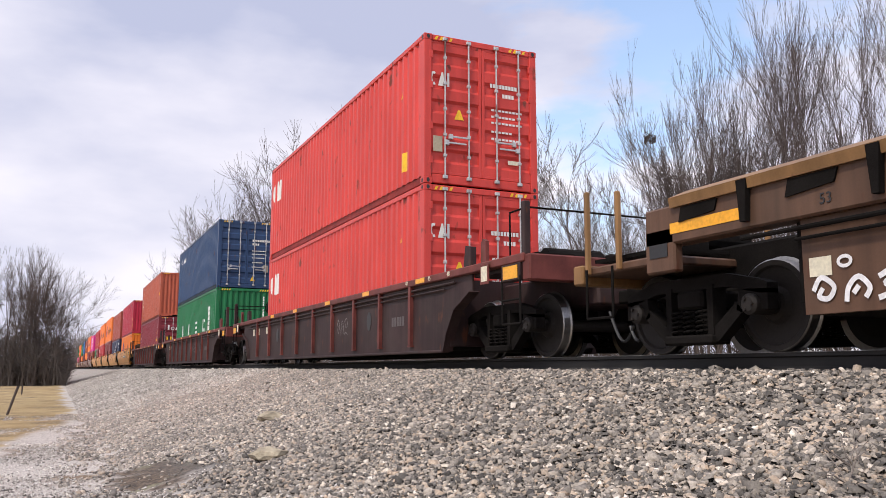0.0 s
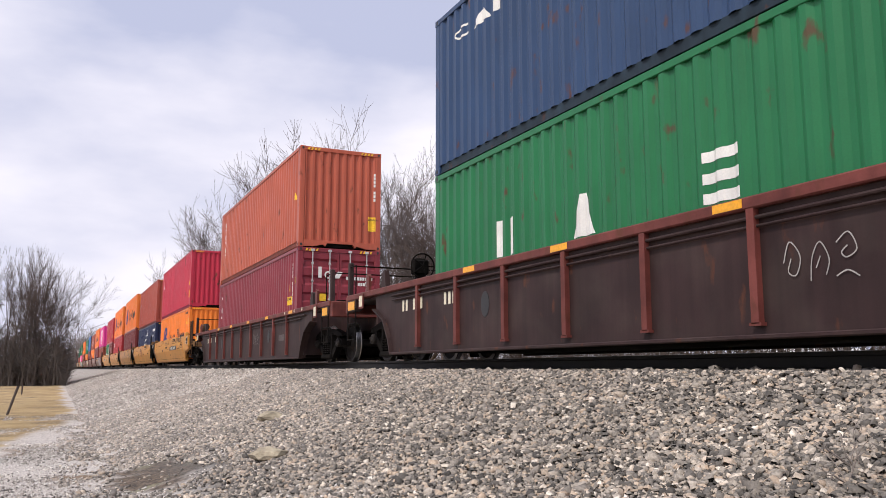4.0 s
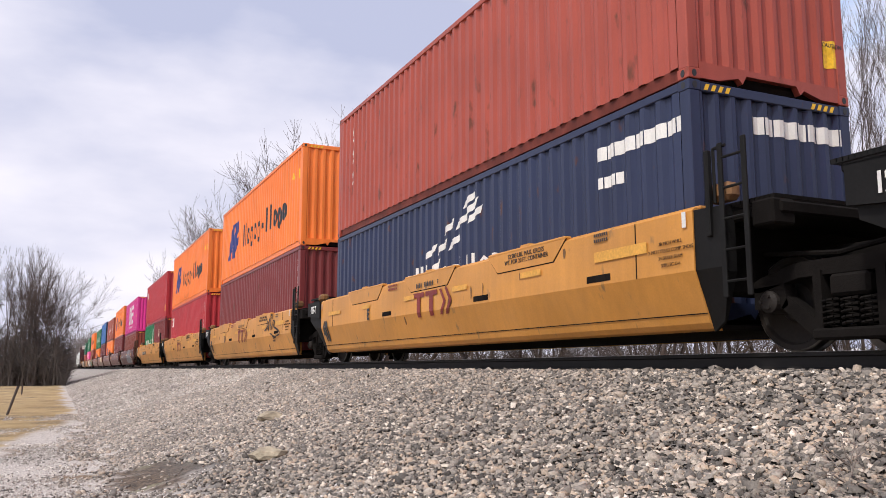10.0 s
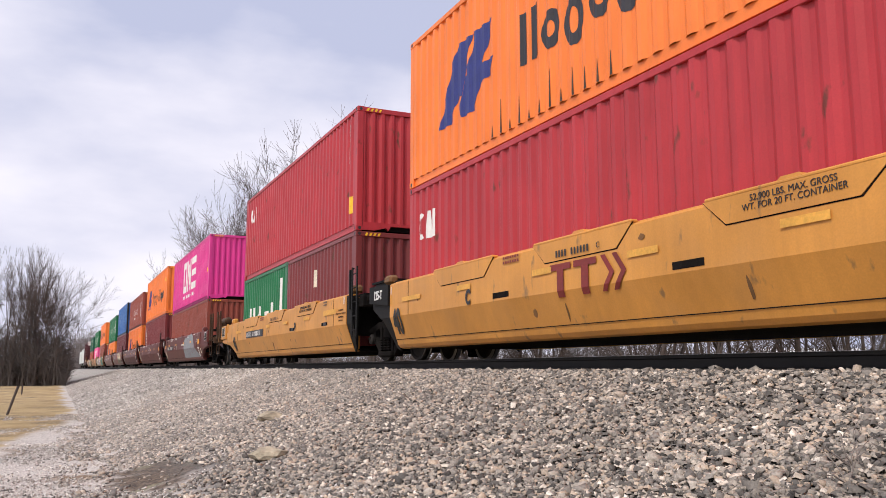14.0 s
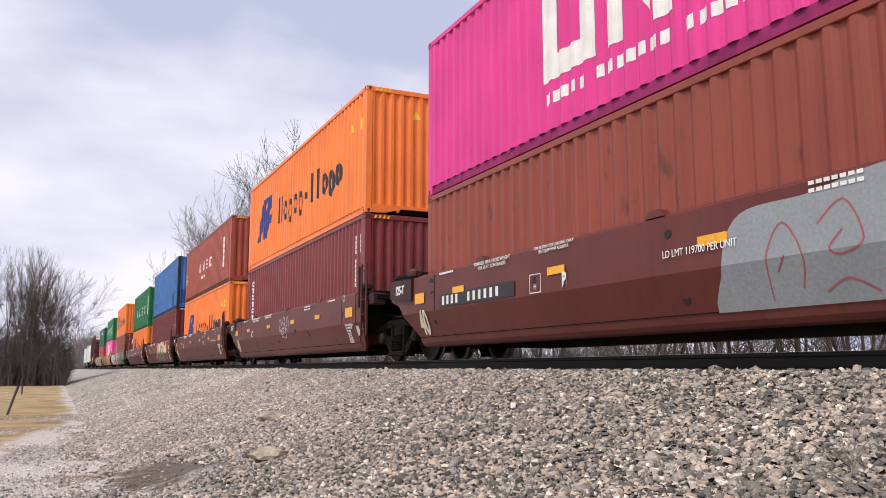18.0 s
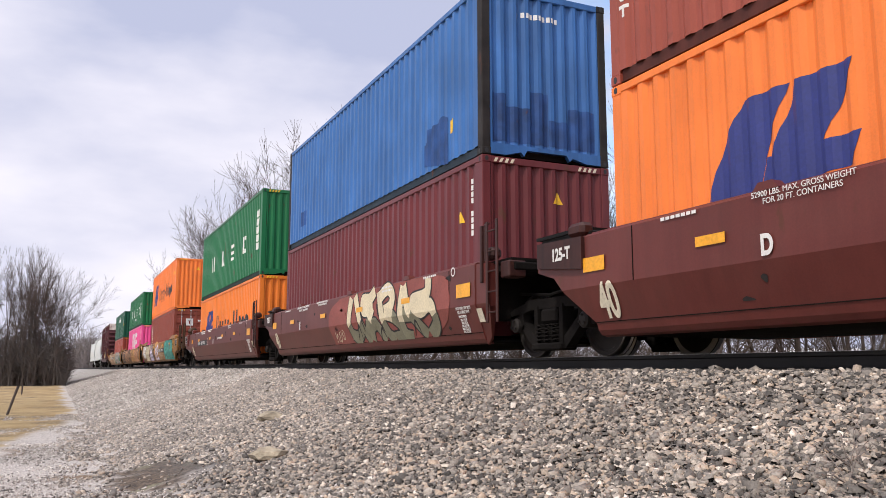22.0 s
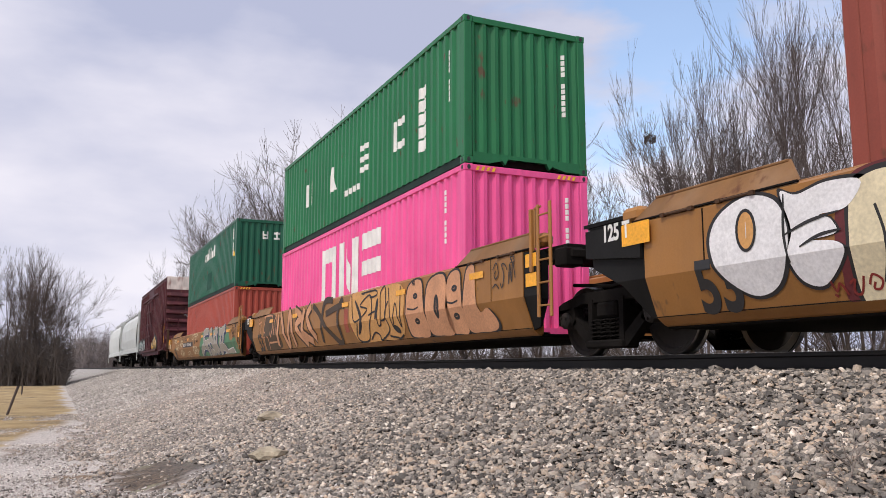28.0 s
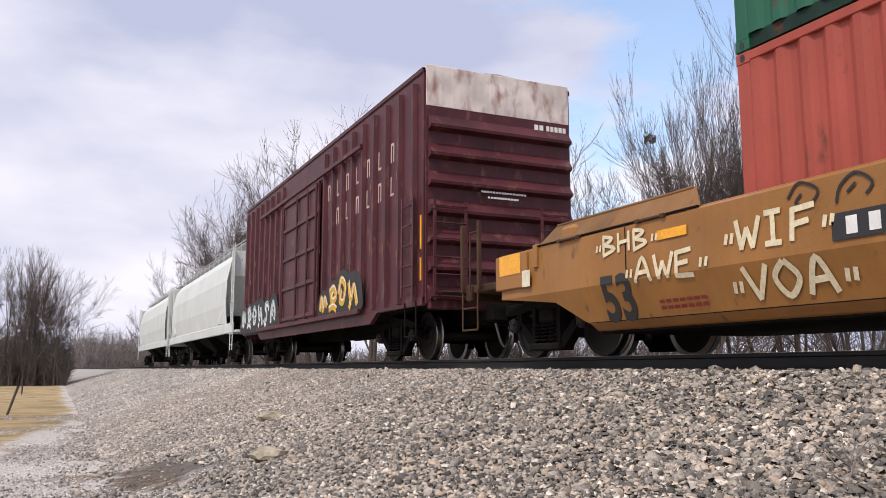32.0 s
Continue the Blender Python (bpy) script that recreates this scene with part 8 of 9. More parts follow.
DARK_SPRAY = surface("umber_spray_paint", lin("3c2d20"), 0.6, stain=(1.5, 0.3))
ROSE_SPRAY = surface("pinkish_tan_spray_paint", lin("c9926c"), 0.6, stain=(2.0, 0.15))
lines = [[(-13.57, 1.38), (-13.63, 1.21), (-13.25, 1.24), (-13.39, 0.98), (-13.28, 0.8), (-12.82, 0.77)], [(-12.78, 1.38), (-12.99, 0.98), (-12.81, 0.91)], [(-12.92, 1.38), (-12.04, 1.38), (-11.85, 1.26), (-11.9, 0.98), (-12.13, 0.77), (-12.18, 0.92)],
         [(-11.74, 0.82), (-11.66, 1.18), (-11.49, 1.29), (-11.37, 1.38)], [(-12.58, 0.40), (-12.48, 0.71), (-12.61, 0.78)], [(-12.97, 0.76), (-13.08, 0.40)], [(-12.42, 0.6), (-11.44, 0.6)], [(-11.53, 0.79), (-11.39, 1.27)]]
for l in lines:
    car_mark(car, "graffiti_line", ribbon(l, 0.05), ROSE_SPRAY, "pinkish tan sprayed outline", 3)
lines = [[(-11.14, 1.35), (-11.39, 0.48)], [(-10.88, 1.36), (-10.26, 0.45), (-9.92, 1.36), (-9.59, 0.43)], [(-9.38, 1.36), (-8.78, 1.15), (-9.28, 0.93), (-8.41, 0.45)], [(-8.49, 1.36), (-8.69, 0.8), (-7.89, 0.5)], [(-7.87, 1.37), (-8.23, 1.1), (-7.56, 0.56)]]
car_mark(car, "graffiti_edge", [q for l in lines for q in ribbon(l, 0.30)], DARK_SPRAY, "dark edges of tan sprayed shapes", 2)
car_mark(car, "graffiti_fill", [q for l in lines for q in ribbon(l, 0.19)], ROSE_SPRAY, "pinkish tan sprayed shapes", 4)
for l in ([(-7.71, 1.37), (-7.24, 1.16), (-6.67, 0.8), (-6.03, 0.48), (-5.8, 0.40)], [(-6.11, 1.38), (-6.79, 1.34), (-7.11, 0.46)], [(-5.4, 1.38), (-5.76, 1.07), (-5.67, 0.46), (-6.03, 0.40)], [(-6.66, 1.1), (-5.76, 1.21), (-5.3, 1.21)]):
    car_mark(car, "sprayed_stroke", ribbon(l, 0.15), DARK_SPRAY, "broad dark sprayed stroke", 3)
car_mark(car, "oxide_mark", [slab(-5.3, 0.62, -5.05, 1.12), slab(-4.9, 0.62, -4.66, 1.12)], surface("faded_red_mark", lin("9c4a38"), 0.6, stain=(2, 0.2)), "faded red painted mark", 1)
car_mark(car, "graffiti_ground", blob([(-4.8, 0.60), (-4.85, 1.36), (-3.3, 1.385), (-2.0, 1.36), (-1.9, 0.80), (-2.2, 0.42), (-3.2, 0.39), (-4.4, 0.39)]), SPRAY_TN, "tan sprayed ground", 2)
for l in ([(-4.77, 1.37), (-4.61, 0.82), (-3.81, 1.02), (-4.23, 1.13), (-3.64, 1.3), (-3.55, 0.93), (-3.76, 0.68), (-3.98, 0.42), (-4.41, 0.40), (-4.63, 0.52), (-4.43, 0.77)], [(-3.96, 1.35), (-4.12, 1.37), (-3.32, 1.37), (-3.27, 1.27), (-3.64, 1.25)],
          [(-3.74, 0.9), (-3.29, 0.95), (-3.24, 0.68), (-3.06, 0.76), (-3.06, 1.23), (-2.94, 1.37), (-2.78, 1.36), (-2.8, 0.83), (-3.03, 0.76)], [(-3.86, 0.42), (-3.54, 0.55), (-3.32, 0.5), (-3.26, 0.40), (-2.72, 0.58), (-2.82, 0.89), (-2.65, 1.11)], [(-2.79, 0.46), (-2.44, 0.42), (-2.31, 0.40), (-2.11, 0.46)],
          [(-2.62, 1.36), (-2.50, 0.62), (-2.28, 1.05), (-2.10, 0.60), (-2.02, 1.34)]):
    car_mark(car, "graffiti_line", ribbon(l, 0.036), SPRAY_K, "black sprayed outline", 5)
car_mark(car, "graffiti_edge", [q for l in ([(-4.55, 1.25), (-4.2, 0.85), (-4.5, 0.55)], [(-3.2, 1.2), (-3.35, 0.8)], [(-2.5, 0.62), (-2.2, 0.52)]) for q in ribbon(l, 0.13, taper=True)], SPRAY_K, "black sprayed shade", 4)
# four bubble shapes with dark holes
for i, (x, w, hole) in enumerate(((-1.35, 0.84, 0), (-0.44, 0.94, 1), (0.22, 0.62, 0), (0.95, 0.88, 2))):
    P = [(x - w * 0.46, 0.44), (x - w * 0.5, 0.75), (x - w * 0.40, 1.22), (x - w * 0.05, 1.37), (x + w * 0.34, 1.33), (x + w * 0.42, 1.0), (x + w * 0.50, 0.66), (x + w * 0.46, 0.40), (x, 0.385)]
    if hole == 2:
        P = [(x - w * 0.46, 0.44), (x - w * 0.45, 0.9), (x - w * 0.30, 1.34), (x - w * 0.02, 1.37), (x + w * 0.02, 0.95), (x + w * 0.12, 0.68), (x + w * 0.40, 0.72), (x + w * 0.62, 0.52), (x + w * 0.5, 0.40), (x, 0.385)]
    car_mark(car, "graffiti_edge", blob([(x + (px - x) * 1.12, 0.80 + (pz - 0.80) * 1.06) for px, pz in P]), SPRAY_K, "", 4)
    car_mark(car, "graffiti_fill", blob(P), ROSE_SPRAY, "pinkish tan sprayed bubble shape", 5)
    if hole == 1:
        car_mark(car, "graffiti_hole", ring(x, 0.86, 0.10, 0.20, 0.09, n=20), SPRAY_K, "", 6)
    elif hole == 0:
        for z in (1.10, 0.66):
            car_mark(car, "graffiti_hole", ring(x + 0.03, z, 0.10, 0.055, 0.05, n=14), SPRAY_K, "", 6)
        car_mark(car, "graffiti_line", ribbon([(x - w * 0.40, 0.90), (x - 0.05, 0.87), (x + 0.15, 0.90)], 0.03), SPRAY_K, "", 6)
scrawl(car, 1.5, 2.2, 0.95, 1.35, 3, SPRAY_K, "thin black scrawl", 1, 0.02)
car = ochre[2]
number_plate(car, -10.95, -7.85, 0.86, 1.08)
car_letters("unit_letter", "B", 0.24, M_INK, car, -7.28, 1.02, bold=0.01)
car_letters("load_limit", "LD LMT", 0.13, M_INK, car, -6.6, 1.06)
for word, x0, x1, z0, z1 in (("BHB", -14.05, -13.22, 1.12, 1.34), ("WIF", -11.99, -11.06, 0.92, 1.20), ("AWE", -13.49, -12.52, 0.76, 1.02), ("VOA", -11.96, -10.94, 0.46, 0.76), ("17", -9.55, -8.75, 0.40, 0.64), ("DAD", -7.65, -6.5, 0.50, 0.84), ("STEP", -7.95, -6.35, 1.15, 1.38)):
    sprayed_word(car, word, x0, x1, z0, z1, SPRAY_C)
scrawl(car, -11.4, -8.6, 1.15, 1.42, 6, SPRAY_K, "thin black sprayed scrawl", 2, 0.025)
car_mark(car, "graffiti_ground", blob([(-6.44, 0.40), (-5.95, 0.72), (-5.6, 1.1), (-5.2, 1.36), (-3.0, 1.385), (0.3, 1.385), (0.75, 1.15), (1.1, 0.85), (1.9, 0.95), (2.25, 0.70), (2.2, 0.40), (1.0, 0.38), (-3.0, 0.38)]), SPRAY_G, "green sprayed ground", 1)
lines = [[(-3.59, 1.36), (-4.45, 1.36), (-4.76, 1.18), (-4.38, 0.9), (-3.67, 0.92), (-3.53, 1.06)], [(-4.23, 0.84), (-4.92, 0.72), (-5.34, 0.55), (-5.53, 0.42)], [(-4.38, 0.79), (-3.82, 0.71), (-3.57, 0.45), (-3.72, 0.40)],
         [(-2.75, 1.36), (-3.19, 1.26), (-3.31, 0.97), (-3.01, 1.04), (-2.65, 0.94), (-2.22, 0.52), (-2.06, 0.40)], [(-2.24, 1.36), (-2.23, 1.08), (-2.11, 0.72), (-1.8, 0.55)], [(-3.1, 0.83), (-3.2, 0.48), (-2.89, 0.54), (-2.55, 0.46), (-2.47, 0.40)],
         [(-1.46, 1.36), (-1.8, 1.26), (-2.09, 1.36)], [(-1.75, 1.25), (-1.61, 0.89), (-1.96, 0.75), (-1.62, 0.71), (-1.33, 0.5)], [(-1.85, 0.64), (-1.7, 0.44), (-1.57, 0.40)],
         [(-0.75, 1.36), (-0.80, 0.95), (-0.95, 0.72), (-0.62, 0.45)], [(-1.15, 1.30), (-0.75, 1.22), (0.15, 1.36)], [(-0.35, 1.30), (-0.28, 0.95), (-0.42, 0.66), (0.0, 0.62), (0.30, 0.44)], [(-1.15, 0.42), (-0.85, 0.62), (-0.5, 0.68)]]
car_mark(car, "graffiti_shadow", [q for l in lines for q in ribbon([(x + 0.13, z - 0.05) for x, z in l], 0.37)], SPRAY_B, "navy sprayed shadow", 2)
car_mark(car, "graffiti_edge", [q for l in lines for q in ribbon(l, 0.325)], SPRAY_K, "black edge of silver shapes", 3)
car_mark(car, "graffiti_rim", [q for l in lines for q in ribbon(l, 0.295)], SPRAY_W, "", 4)
car_mark(car, "graffiti_fill", [q for l in lines for q in ribbon(l, 0.255)], SPRAY_SI, "silver sprayed shapes", 5)
foot = [(-0.40, 0.40), (0.35, 0.55), (1.48, 0.62), (1.68, 0.40)]
car_mark(car, "graffiti_rim", [foot], SPRAY_W, "", 4)
car_mark(car, "graffiti_fill", [[(-0.22, 0.402), (0.38, 0.515), (1.43, 0.585), (1.59, 0.402)]], SPRAY_SI, "", 5)
for line in ([(-4.6, 1.02), (-4.2, 0.72), (-3.95, 0.5)], [(-3.35, 0.72), (-3.0, 0.66), (-2.7, 0.72)], [(-2.42, 1.2), (-2.4, 0.85)], [(-1.55, 1.2), (-1.35, 0.8)], [(-1.15, 0.62), (-1.0, 0.52)], [(-0.55, 1.25), (-0.58, 0.85)]):
    car_mark(car, "graffiti_line", ribbon(line, 0.04, taper=True), SPRAY_B, "", 6)
car_mark(car, "graffiti_line", ribbon([(1.62, 1.28), (1.72, 1.12), (1.70, 0.78), (1.76, 0.55)], 0.03, taper=True) + ribbon([(1.45, 1.12), (1.70, 1.08), (1.92, 1.20)], 0.025) + ribbon([(1.55, 1.00), (1.71, 0.95), (1.86, 1.02)], 0.022), SPRAY_K, "thin black sprayed figure", 6)
for x in (1.05, 1.3):
    car_mark(car, "sprayed_stroke", ribbon([(x, 1.24), (x + 0.04, 1.16), (x + 0.14, 1.26), (x + 0.1, 1.15)], 0.025), SPRAY_K, "", 6)
reflectors(car, (-2.9, 0.55), 0.5, 1.22)
scrawl(car, 1.5, 2.2, 0.9, 1.35, 2, SPRAY_K, "thin black scrawl", 5, 0.025)
scrawl(FIRST, -5.3, -3.2, 0.36, 0.60, 7, SPRAY_W, "white sprayed scrawl", 2, 0.045, flat=1.462)
car_mark(FIRST, "scrawl", ring(-4.97, 0.70, 0.075, 0.055, 0.03, n=14), SPRAY_W, "", 4, flat=1.462)
letters("length_mark", "53", 0.13, M_INK, FIRST, -5.05, 1.22, 1.541)
letters("length_mark", "49", 0.13, M_INK, FIRST, -3.75, 1.22, 1.541)
for x in (-13.62, -35.3, -56.73):
    car = CARS[x]
    car_mark(car, "number_marks", bars_h(2, -13.1, 0.88, 0.09, 0.20, 0.8) + bars_h(3, -12.6, 0.88, 0.09, 0.20, 0.8) + bars_h(3, -11.3, 0.88, 0.09, 0.20, 0.8), M_CREAM, "pale car number marks", 1, flat=1.456)
    car_mark(car, "faded_mark", bars_h(5, -0.05 - 0.9, 0.62, 0.10, 0.17), surface("faded_pale_stencil", (0.12, 0.10, 0.10), 0.7), "faded stencil marks", 1, flat=1.456)
    for t, xx in (("40", -0.05), ("45", 0.95), ("48", 1.7)):
        letters("length_mark", t, 0.11, M_CREAM, car, xx, 1.345, 1.532)
    scrawl(car, -4.3, -3.5, 0.55, 0.95, 3, surface("chalk", (0.35, 0.33, 0.32), 0.8), "thin chalk scrawl", 2, 0.012, flat=1.456)
# boxcar paint
bc = CARS[-301.9]
for z, xs in ((3.75, [-14.78 + 0.6786 * (i + 0.5) for i in range(13, 20)]), (3.10, [-14.78 + 0.6786 * (i + 0.5) for i in range(14, 20)])):
    for i, x in enumerate(xs):
        marks = [slab(x, z, x + 0.05, z + 0.38)] + ([slab(x, z, x + 0.17, z + 0.05)] if i % 2 else [slab(x, z + 0.33, x + 0.17, z + 0.38), slab(x + 0.13, z, x + 0.18, z + 0.33)])
        decal("pale_name_mark", marks, surface("faded_pale_paint", lin("c4aca6"), 0.6), bc, 1.532, "-y", None)
decal("number_marks", bars_h(2, 0.72, 4.28, 0.085, 0.10) + bars_h(5, 0.98, 4.28, 0.07, 0.10), M_WHITE, bc, 0.04, "+x", None, "white car number marks")
decal("small_print", bars_h(16, -0.45, 2.96, 0.045, 0.035) + bars_h(11, -0.32, 2.86, 0.045, 0.035), M_WHITE, bc, 0.12, "+x", None)
rng = random.Random(5)
for x0, x1, ground, fill, rim in ((-14.9, -10.1, SPRAY_K, SPRAY_W, SPRAY_T), (-5.9, -3.1, SPRAY_K, SPRAY_Y, SPRAY_W)):
    # dark ground, broad letters in shapes, thin bright lines; sprayed over sheet and posts
    n = int((x1 - x0) / 0.7)
    for i in range(n):
        x = x0 + (x1 - x0) * (i + 0.5) / n
        hi = rng.uniform(1.65, 2.0)
        out = [(x - 0.55, 1.02), (x - 0.48, hi - 0.25), (x - 0.1, hi), (x + 0.35, hi - 0.1), (x + 0.55, 1.5), (x + 0.5, 1.02)]
        lines = [[(x + px * 0.62 - 0.32, 1.12 + pz * (hi - 1.30)) for px, pz in l] for l in FORMS[i % len(FORMS)]]
        for base in (1.5305, 1.6055):
            decal("graffiti_ground", blob(out, 4), ground, bc, base + 0.0004 * i, "-y", None)
            decal("graffiti_fill", [q for l in lines for q in ribbon(l, 0.17)], fill, bc, base + 0.006 + 0.0004 * i, "-y", None)
            decal("graffiti_rim", [q for l in lines for q in ribbon([(px + 0.05, pz + 0.04) for px, pz in l], 0.035)], rim, bc, base + 0.012 + 0.0004 * i, "-y", None)
CHIP = surface("rust_chip", (0.20, 0.085, 0.05), 0.85, stain=(4.0, 0.4))
for i in range(70):
    x, z, w, h = -15.15 + (i % 22) * 0.7048 + rng.uniform(-0.04, 0.04), rng.uniform(1.3, 3.6), rng.uniform(0.015, 0.04), rng.uniform(0.05, 0.22)
    if -9.45 < x < -6.0:
        continue
    out = [(x + w * math.cos(a) * rng.uniform(0.5, 1.3), z + h * math.sin(a) * rng.uniform(0.5, 1.3)) for a in np.linspace(0, 5.6, 7)]
    decal("paint_chip", blob(out, 2), CHIP, bc, 1.606, "-y", None)


# ---- stones of the bank ----
def thin_out(rng, x, y, y0, y1):
    """Keeps fewer and fewer places between y0 and y1, in uneven patches."""
    patch = np.array([0.8 * noise.noise((a * 0.45, b * 0.8, 7)) + 0.8 * noise.noise((a * 1.6, b * 1.6, 8)) for a, b in zip(x, y)])
    bare = 1.5 * np.exp(-((x + 10.6) / 1.05) ** 2 - ((y + 6.0) / 0.5) ** 2) + 0.7 * np.exp(-((x + 14.6) / 2.0) ** 2 - ((y + 5.3) / 0.25) ** 2)
    keep = rng.random(len(x)) > np.clip((-y - y0) / (y1 - y0) + patch * 0.75 + bare, 0, 1) * 0.97
    return x[keep], y[keep]


def bank(rng, n):
    """Places on the near bank, thicker towards the near end."""
    u = rng.random(n)
    x = -1.7 - 25.3 * u ** 1.3
    y = -1.05 - 6.0 * rng.random(n)
    return thin_out(rng, x, y, 5.35, 7.1)


def far_bank(rng, n):
    return thin_out(rng, -22.5 - 60.0 * rng.random(n) ** 1.5, -1.05 - 5.4 * rng.random(n), 5.7, 6.6)


def toe(rng, n):
    """Patches of fine gravel along the foot of the bank."""
    x, y = -4.0 - 22.0 * rng.random(n) ** 1.2, -4.9 - 3.4 * rng.random(n)
    patch = np.array([noise.noise((a * 0.7, b * 1.3, 2)) + 0.6 * noise.noise((a * 2.6, b * 2.6, 4)) for a, b in zip(x, y)])
    keep = patch - 1.3 * np.exp(-((x + 10.6) / 1.1) ** 2 - ((y + 6.0) / 0.5) ** 2) > rng.uniform(-0.35, 0.45, n)
    return x[keep], y[keep]


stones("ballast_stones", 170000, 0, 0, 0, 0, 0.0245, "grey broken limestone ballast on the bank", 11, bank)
stones("ballast_stones", 50000, 0, 0, 0, 0, 0.036, "grey broken limestone ballast along the far bank", 12, far_bank, stone_material("pale_limestone", [(0.0, (0.26, 0.235, 0.215)), (0.4, (0.40, 0.36, 0.325)), (0.8, (0.50, 0.45, 0.405)), (1.0, (0.62, 0.565, 0.51))]))
stones("ballast_stones", 20000, -1.75, 12.0, -5.4, -1.05, 0.042, "grey broken limestone ballast beside the track", 14)
PALE = stone_material("pale_gravel", [(0.0, (0.10, 0.09, 0.085)), (0.2, (0.32, 0.29, 0.265)), (0.6, (0.55, 0.50, 0.46)), (1.0, (0.70, 0.66, 0.62))])
stones("toe_gravel", 52000, 0, 0, 0, 0, 0.016, "pale fine gravel scattered at the foot of the bank", 13, toe, PALE)


def dry_grass(n, seed):
    """Thin blades of winter grass lying over, as one mesh."""
    rng = random.Random(seed)
    g = Geo()
    while len(g.f) < n:
        x, y = -10.5 - 26 * rng.random() ** 1.6, -6.5 - 5.0 * rng.random()
        edge = 6.75 + 2.2 * min(max((x + 24) / 13, 0), 1) + 0.7 * noise.noise((x * 0.5, y * 0.5, 9))
        if -y < edge + rng.gauss(0.05, 0.15) or noise.noise((x * 1.4, y * 1.4, 1)) < rng.uniform(-0.7, 0.1):
            continue
        a, h, w = rng.uniform(0, 6.28), rng.uniform(0.03, 0.085), 0.006
        dx, dy = math.cos(a) * h, math.sin(a) * h
        z = -1.475 + 0.10 * noise.noise((x * 0.25, y * 0.25, 0))
        g.face([(x - w, y, z), (x + w, y, z), (x + dx * 0.5 + w * 0.7, y + dy * 0.5, z + h * 0.55), (x + dx * 0.5 - w * 0.7, y + dy * 0.5, z + h * 0.55)])
        g.face([(x + dx * 0.5 - w * 0.7, y + dy * 0.5, z + h * 0.55), (x + dx * 0.5 + w * 0.7, y + dy * 0.5, z + h * 0.55), (x + dx * 1.2, y + dy * 1.2, z + h * 0.7)])
    me = bpy.data.meshes.new("dry_grass")
    me.from_pydata(g.v, [], g.f)
    tagged(part("dry_grass", me, stone_material("straw_blades", [(0.0, (0.20, 0.14, 0.06)), (0.5, (0.42, 0.31, 0.15)), (0.85, (0.55, 0.44, 0.24)), (1.0, (0.22, 0.24, 0.08))])), "dry straw-coloured winter grass blades", "grass", kind="stuff")


dry_grass(60000, 31)


def dead_weed(x, y, seed):
    """A low dead sprig with bent stems, on the bank."""
    rng = random.Random(seed)
    w = thing("dead_weed", pose(x, y, slope_z(y) - 0.01), "grey dead weed sprig lying on the ballast", "weed")
    for i in range(5):
        p, d = Vector((0, 0, 0)), Vector((rng.gauss(0, 0.7), rng.gauss(0, 0.5), 0.7)).normalized()
        g = Geo()
        for k in range(6):
            q = p + d * 0.045
            g.tube(p, q, 0.0045 - 0.0005 * k, 5, 0.004 - 0.0005 * k)
            if k > 1:
                s = (d + Vector((rng.gauss(0, 0.8), rng.gauss(0, 0.8), 0.3))).normalized()
                g.tube(q, q + s * rng.uniform(0.02, 0.05), 0.0022, 4, 0.001)
            p, d = q, (d + Vector((rng.gauss(0, 0.25), rng.gauss(0, 0.25), -0.10))).normalized()
        part("stem", g, surface("dead_grey_stem", (0.20, 0.17, 0.15), 0.95), w)


dead_weed(-2.95, -3.60, 4)
dead_weed(-3.05, -3.42, 9)


# ---- bare trees ----
def grow(seed, height, stems=1, fan=0.2, split=0.35, lift=0.2, levels=5, ratio=0.70, girth=0.014, twig=0.007, base=0.30, wander=0.06, side=2):
    """The tubes of a leafless tree that forks again and again: trunk and crown."""
    rng = random.Random(seed)
    trunk, crown = Geo(), Geo()

    def bent(d, angle):
        u = d.orthogonal().normalized()
        a = rng.uniform(0, 2 * math.pi)
        return (d * math.cos(angle) + (u * math.cos(a) + d.cross(u) * math.sin(a)) * math.sin(angle)).normalized()

    def limb(p, d, length, r, lev):
        g = trunk if lev == 0 else crown
        sides = (8, 6, 4, 3, 3, 3, 3)[lev]
        n = (5, 4, 4, 3, 3, 2, 2)[lev]
        end = max(r * 0.62, twig * 0.45)
        pts, rad = [p], [r]
        for i in range(n):
            d = (d + Vector((rng.gauss(0, wander), rng.gauss(0, wander), rng.gauss(0, wander * 0.6) + lift / n))).normalized()
            p = p + d * (length / n)
            pts.append(p)
            rad.append(r + (end - r) * (i + 1) / n)
        for i in range(n):
            g.tube(pts[i], pts[i + 1], rad[i], sides, rad[i + 1], caps=False)
        if lev >= levels:
            return
        for k in range(2 if rng.random() < 0.75 else 3):
            limb(p, bent(d, split * rng.uniform(0.35, 1.1)), length * ratio * rng.uniform(0.75, 1.15), max(end * rng.uniform(0.62, 0.85), twig), lev + 1)
        for k in range(side if lev else max(side - 1, 1)):
            i = rng.randrange(max(n // 2 - (lev > 0), 1), n)
            limb(pts[i], bent(d, split * rng.uniform(1.0, 1.9)), length * ratio * rng.uniform(0.5, 0.9), max(rad[i] * 0.45, twig), lev + 1)

    for s in range(stems):
        around = 2.4 * s
        out = fan * (0.25 + 0.9 * math.sqrt((s + 0.5) / stems)) if stems > 1 else 0.0
        d = Vector((math.cos(around) * out, math.sin(around) * out, 1)).normalized()
        at = Vector((math.cos(around) * 0.2, math.sin(around) * 0.2, -0.2)) if stems > 1 else Vector((0, 0, -0.2))
        limb(at, d, height * base * rng.uniform(0.85, 1.1), height * girth * rng.uniform(0.7, 1.0), 0)
    return trunk, crown


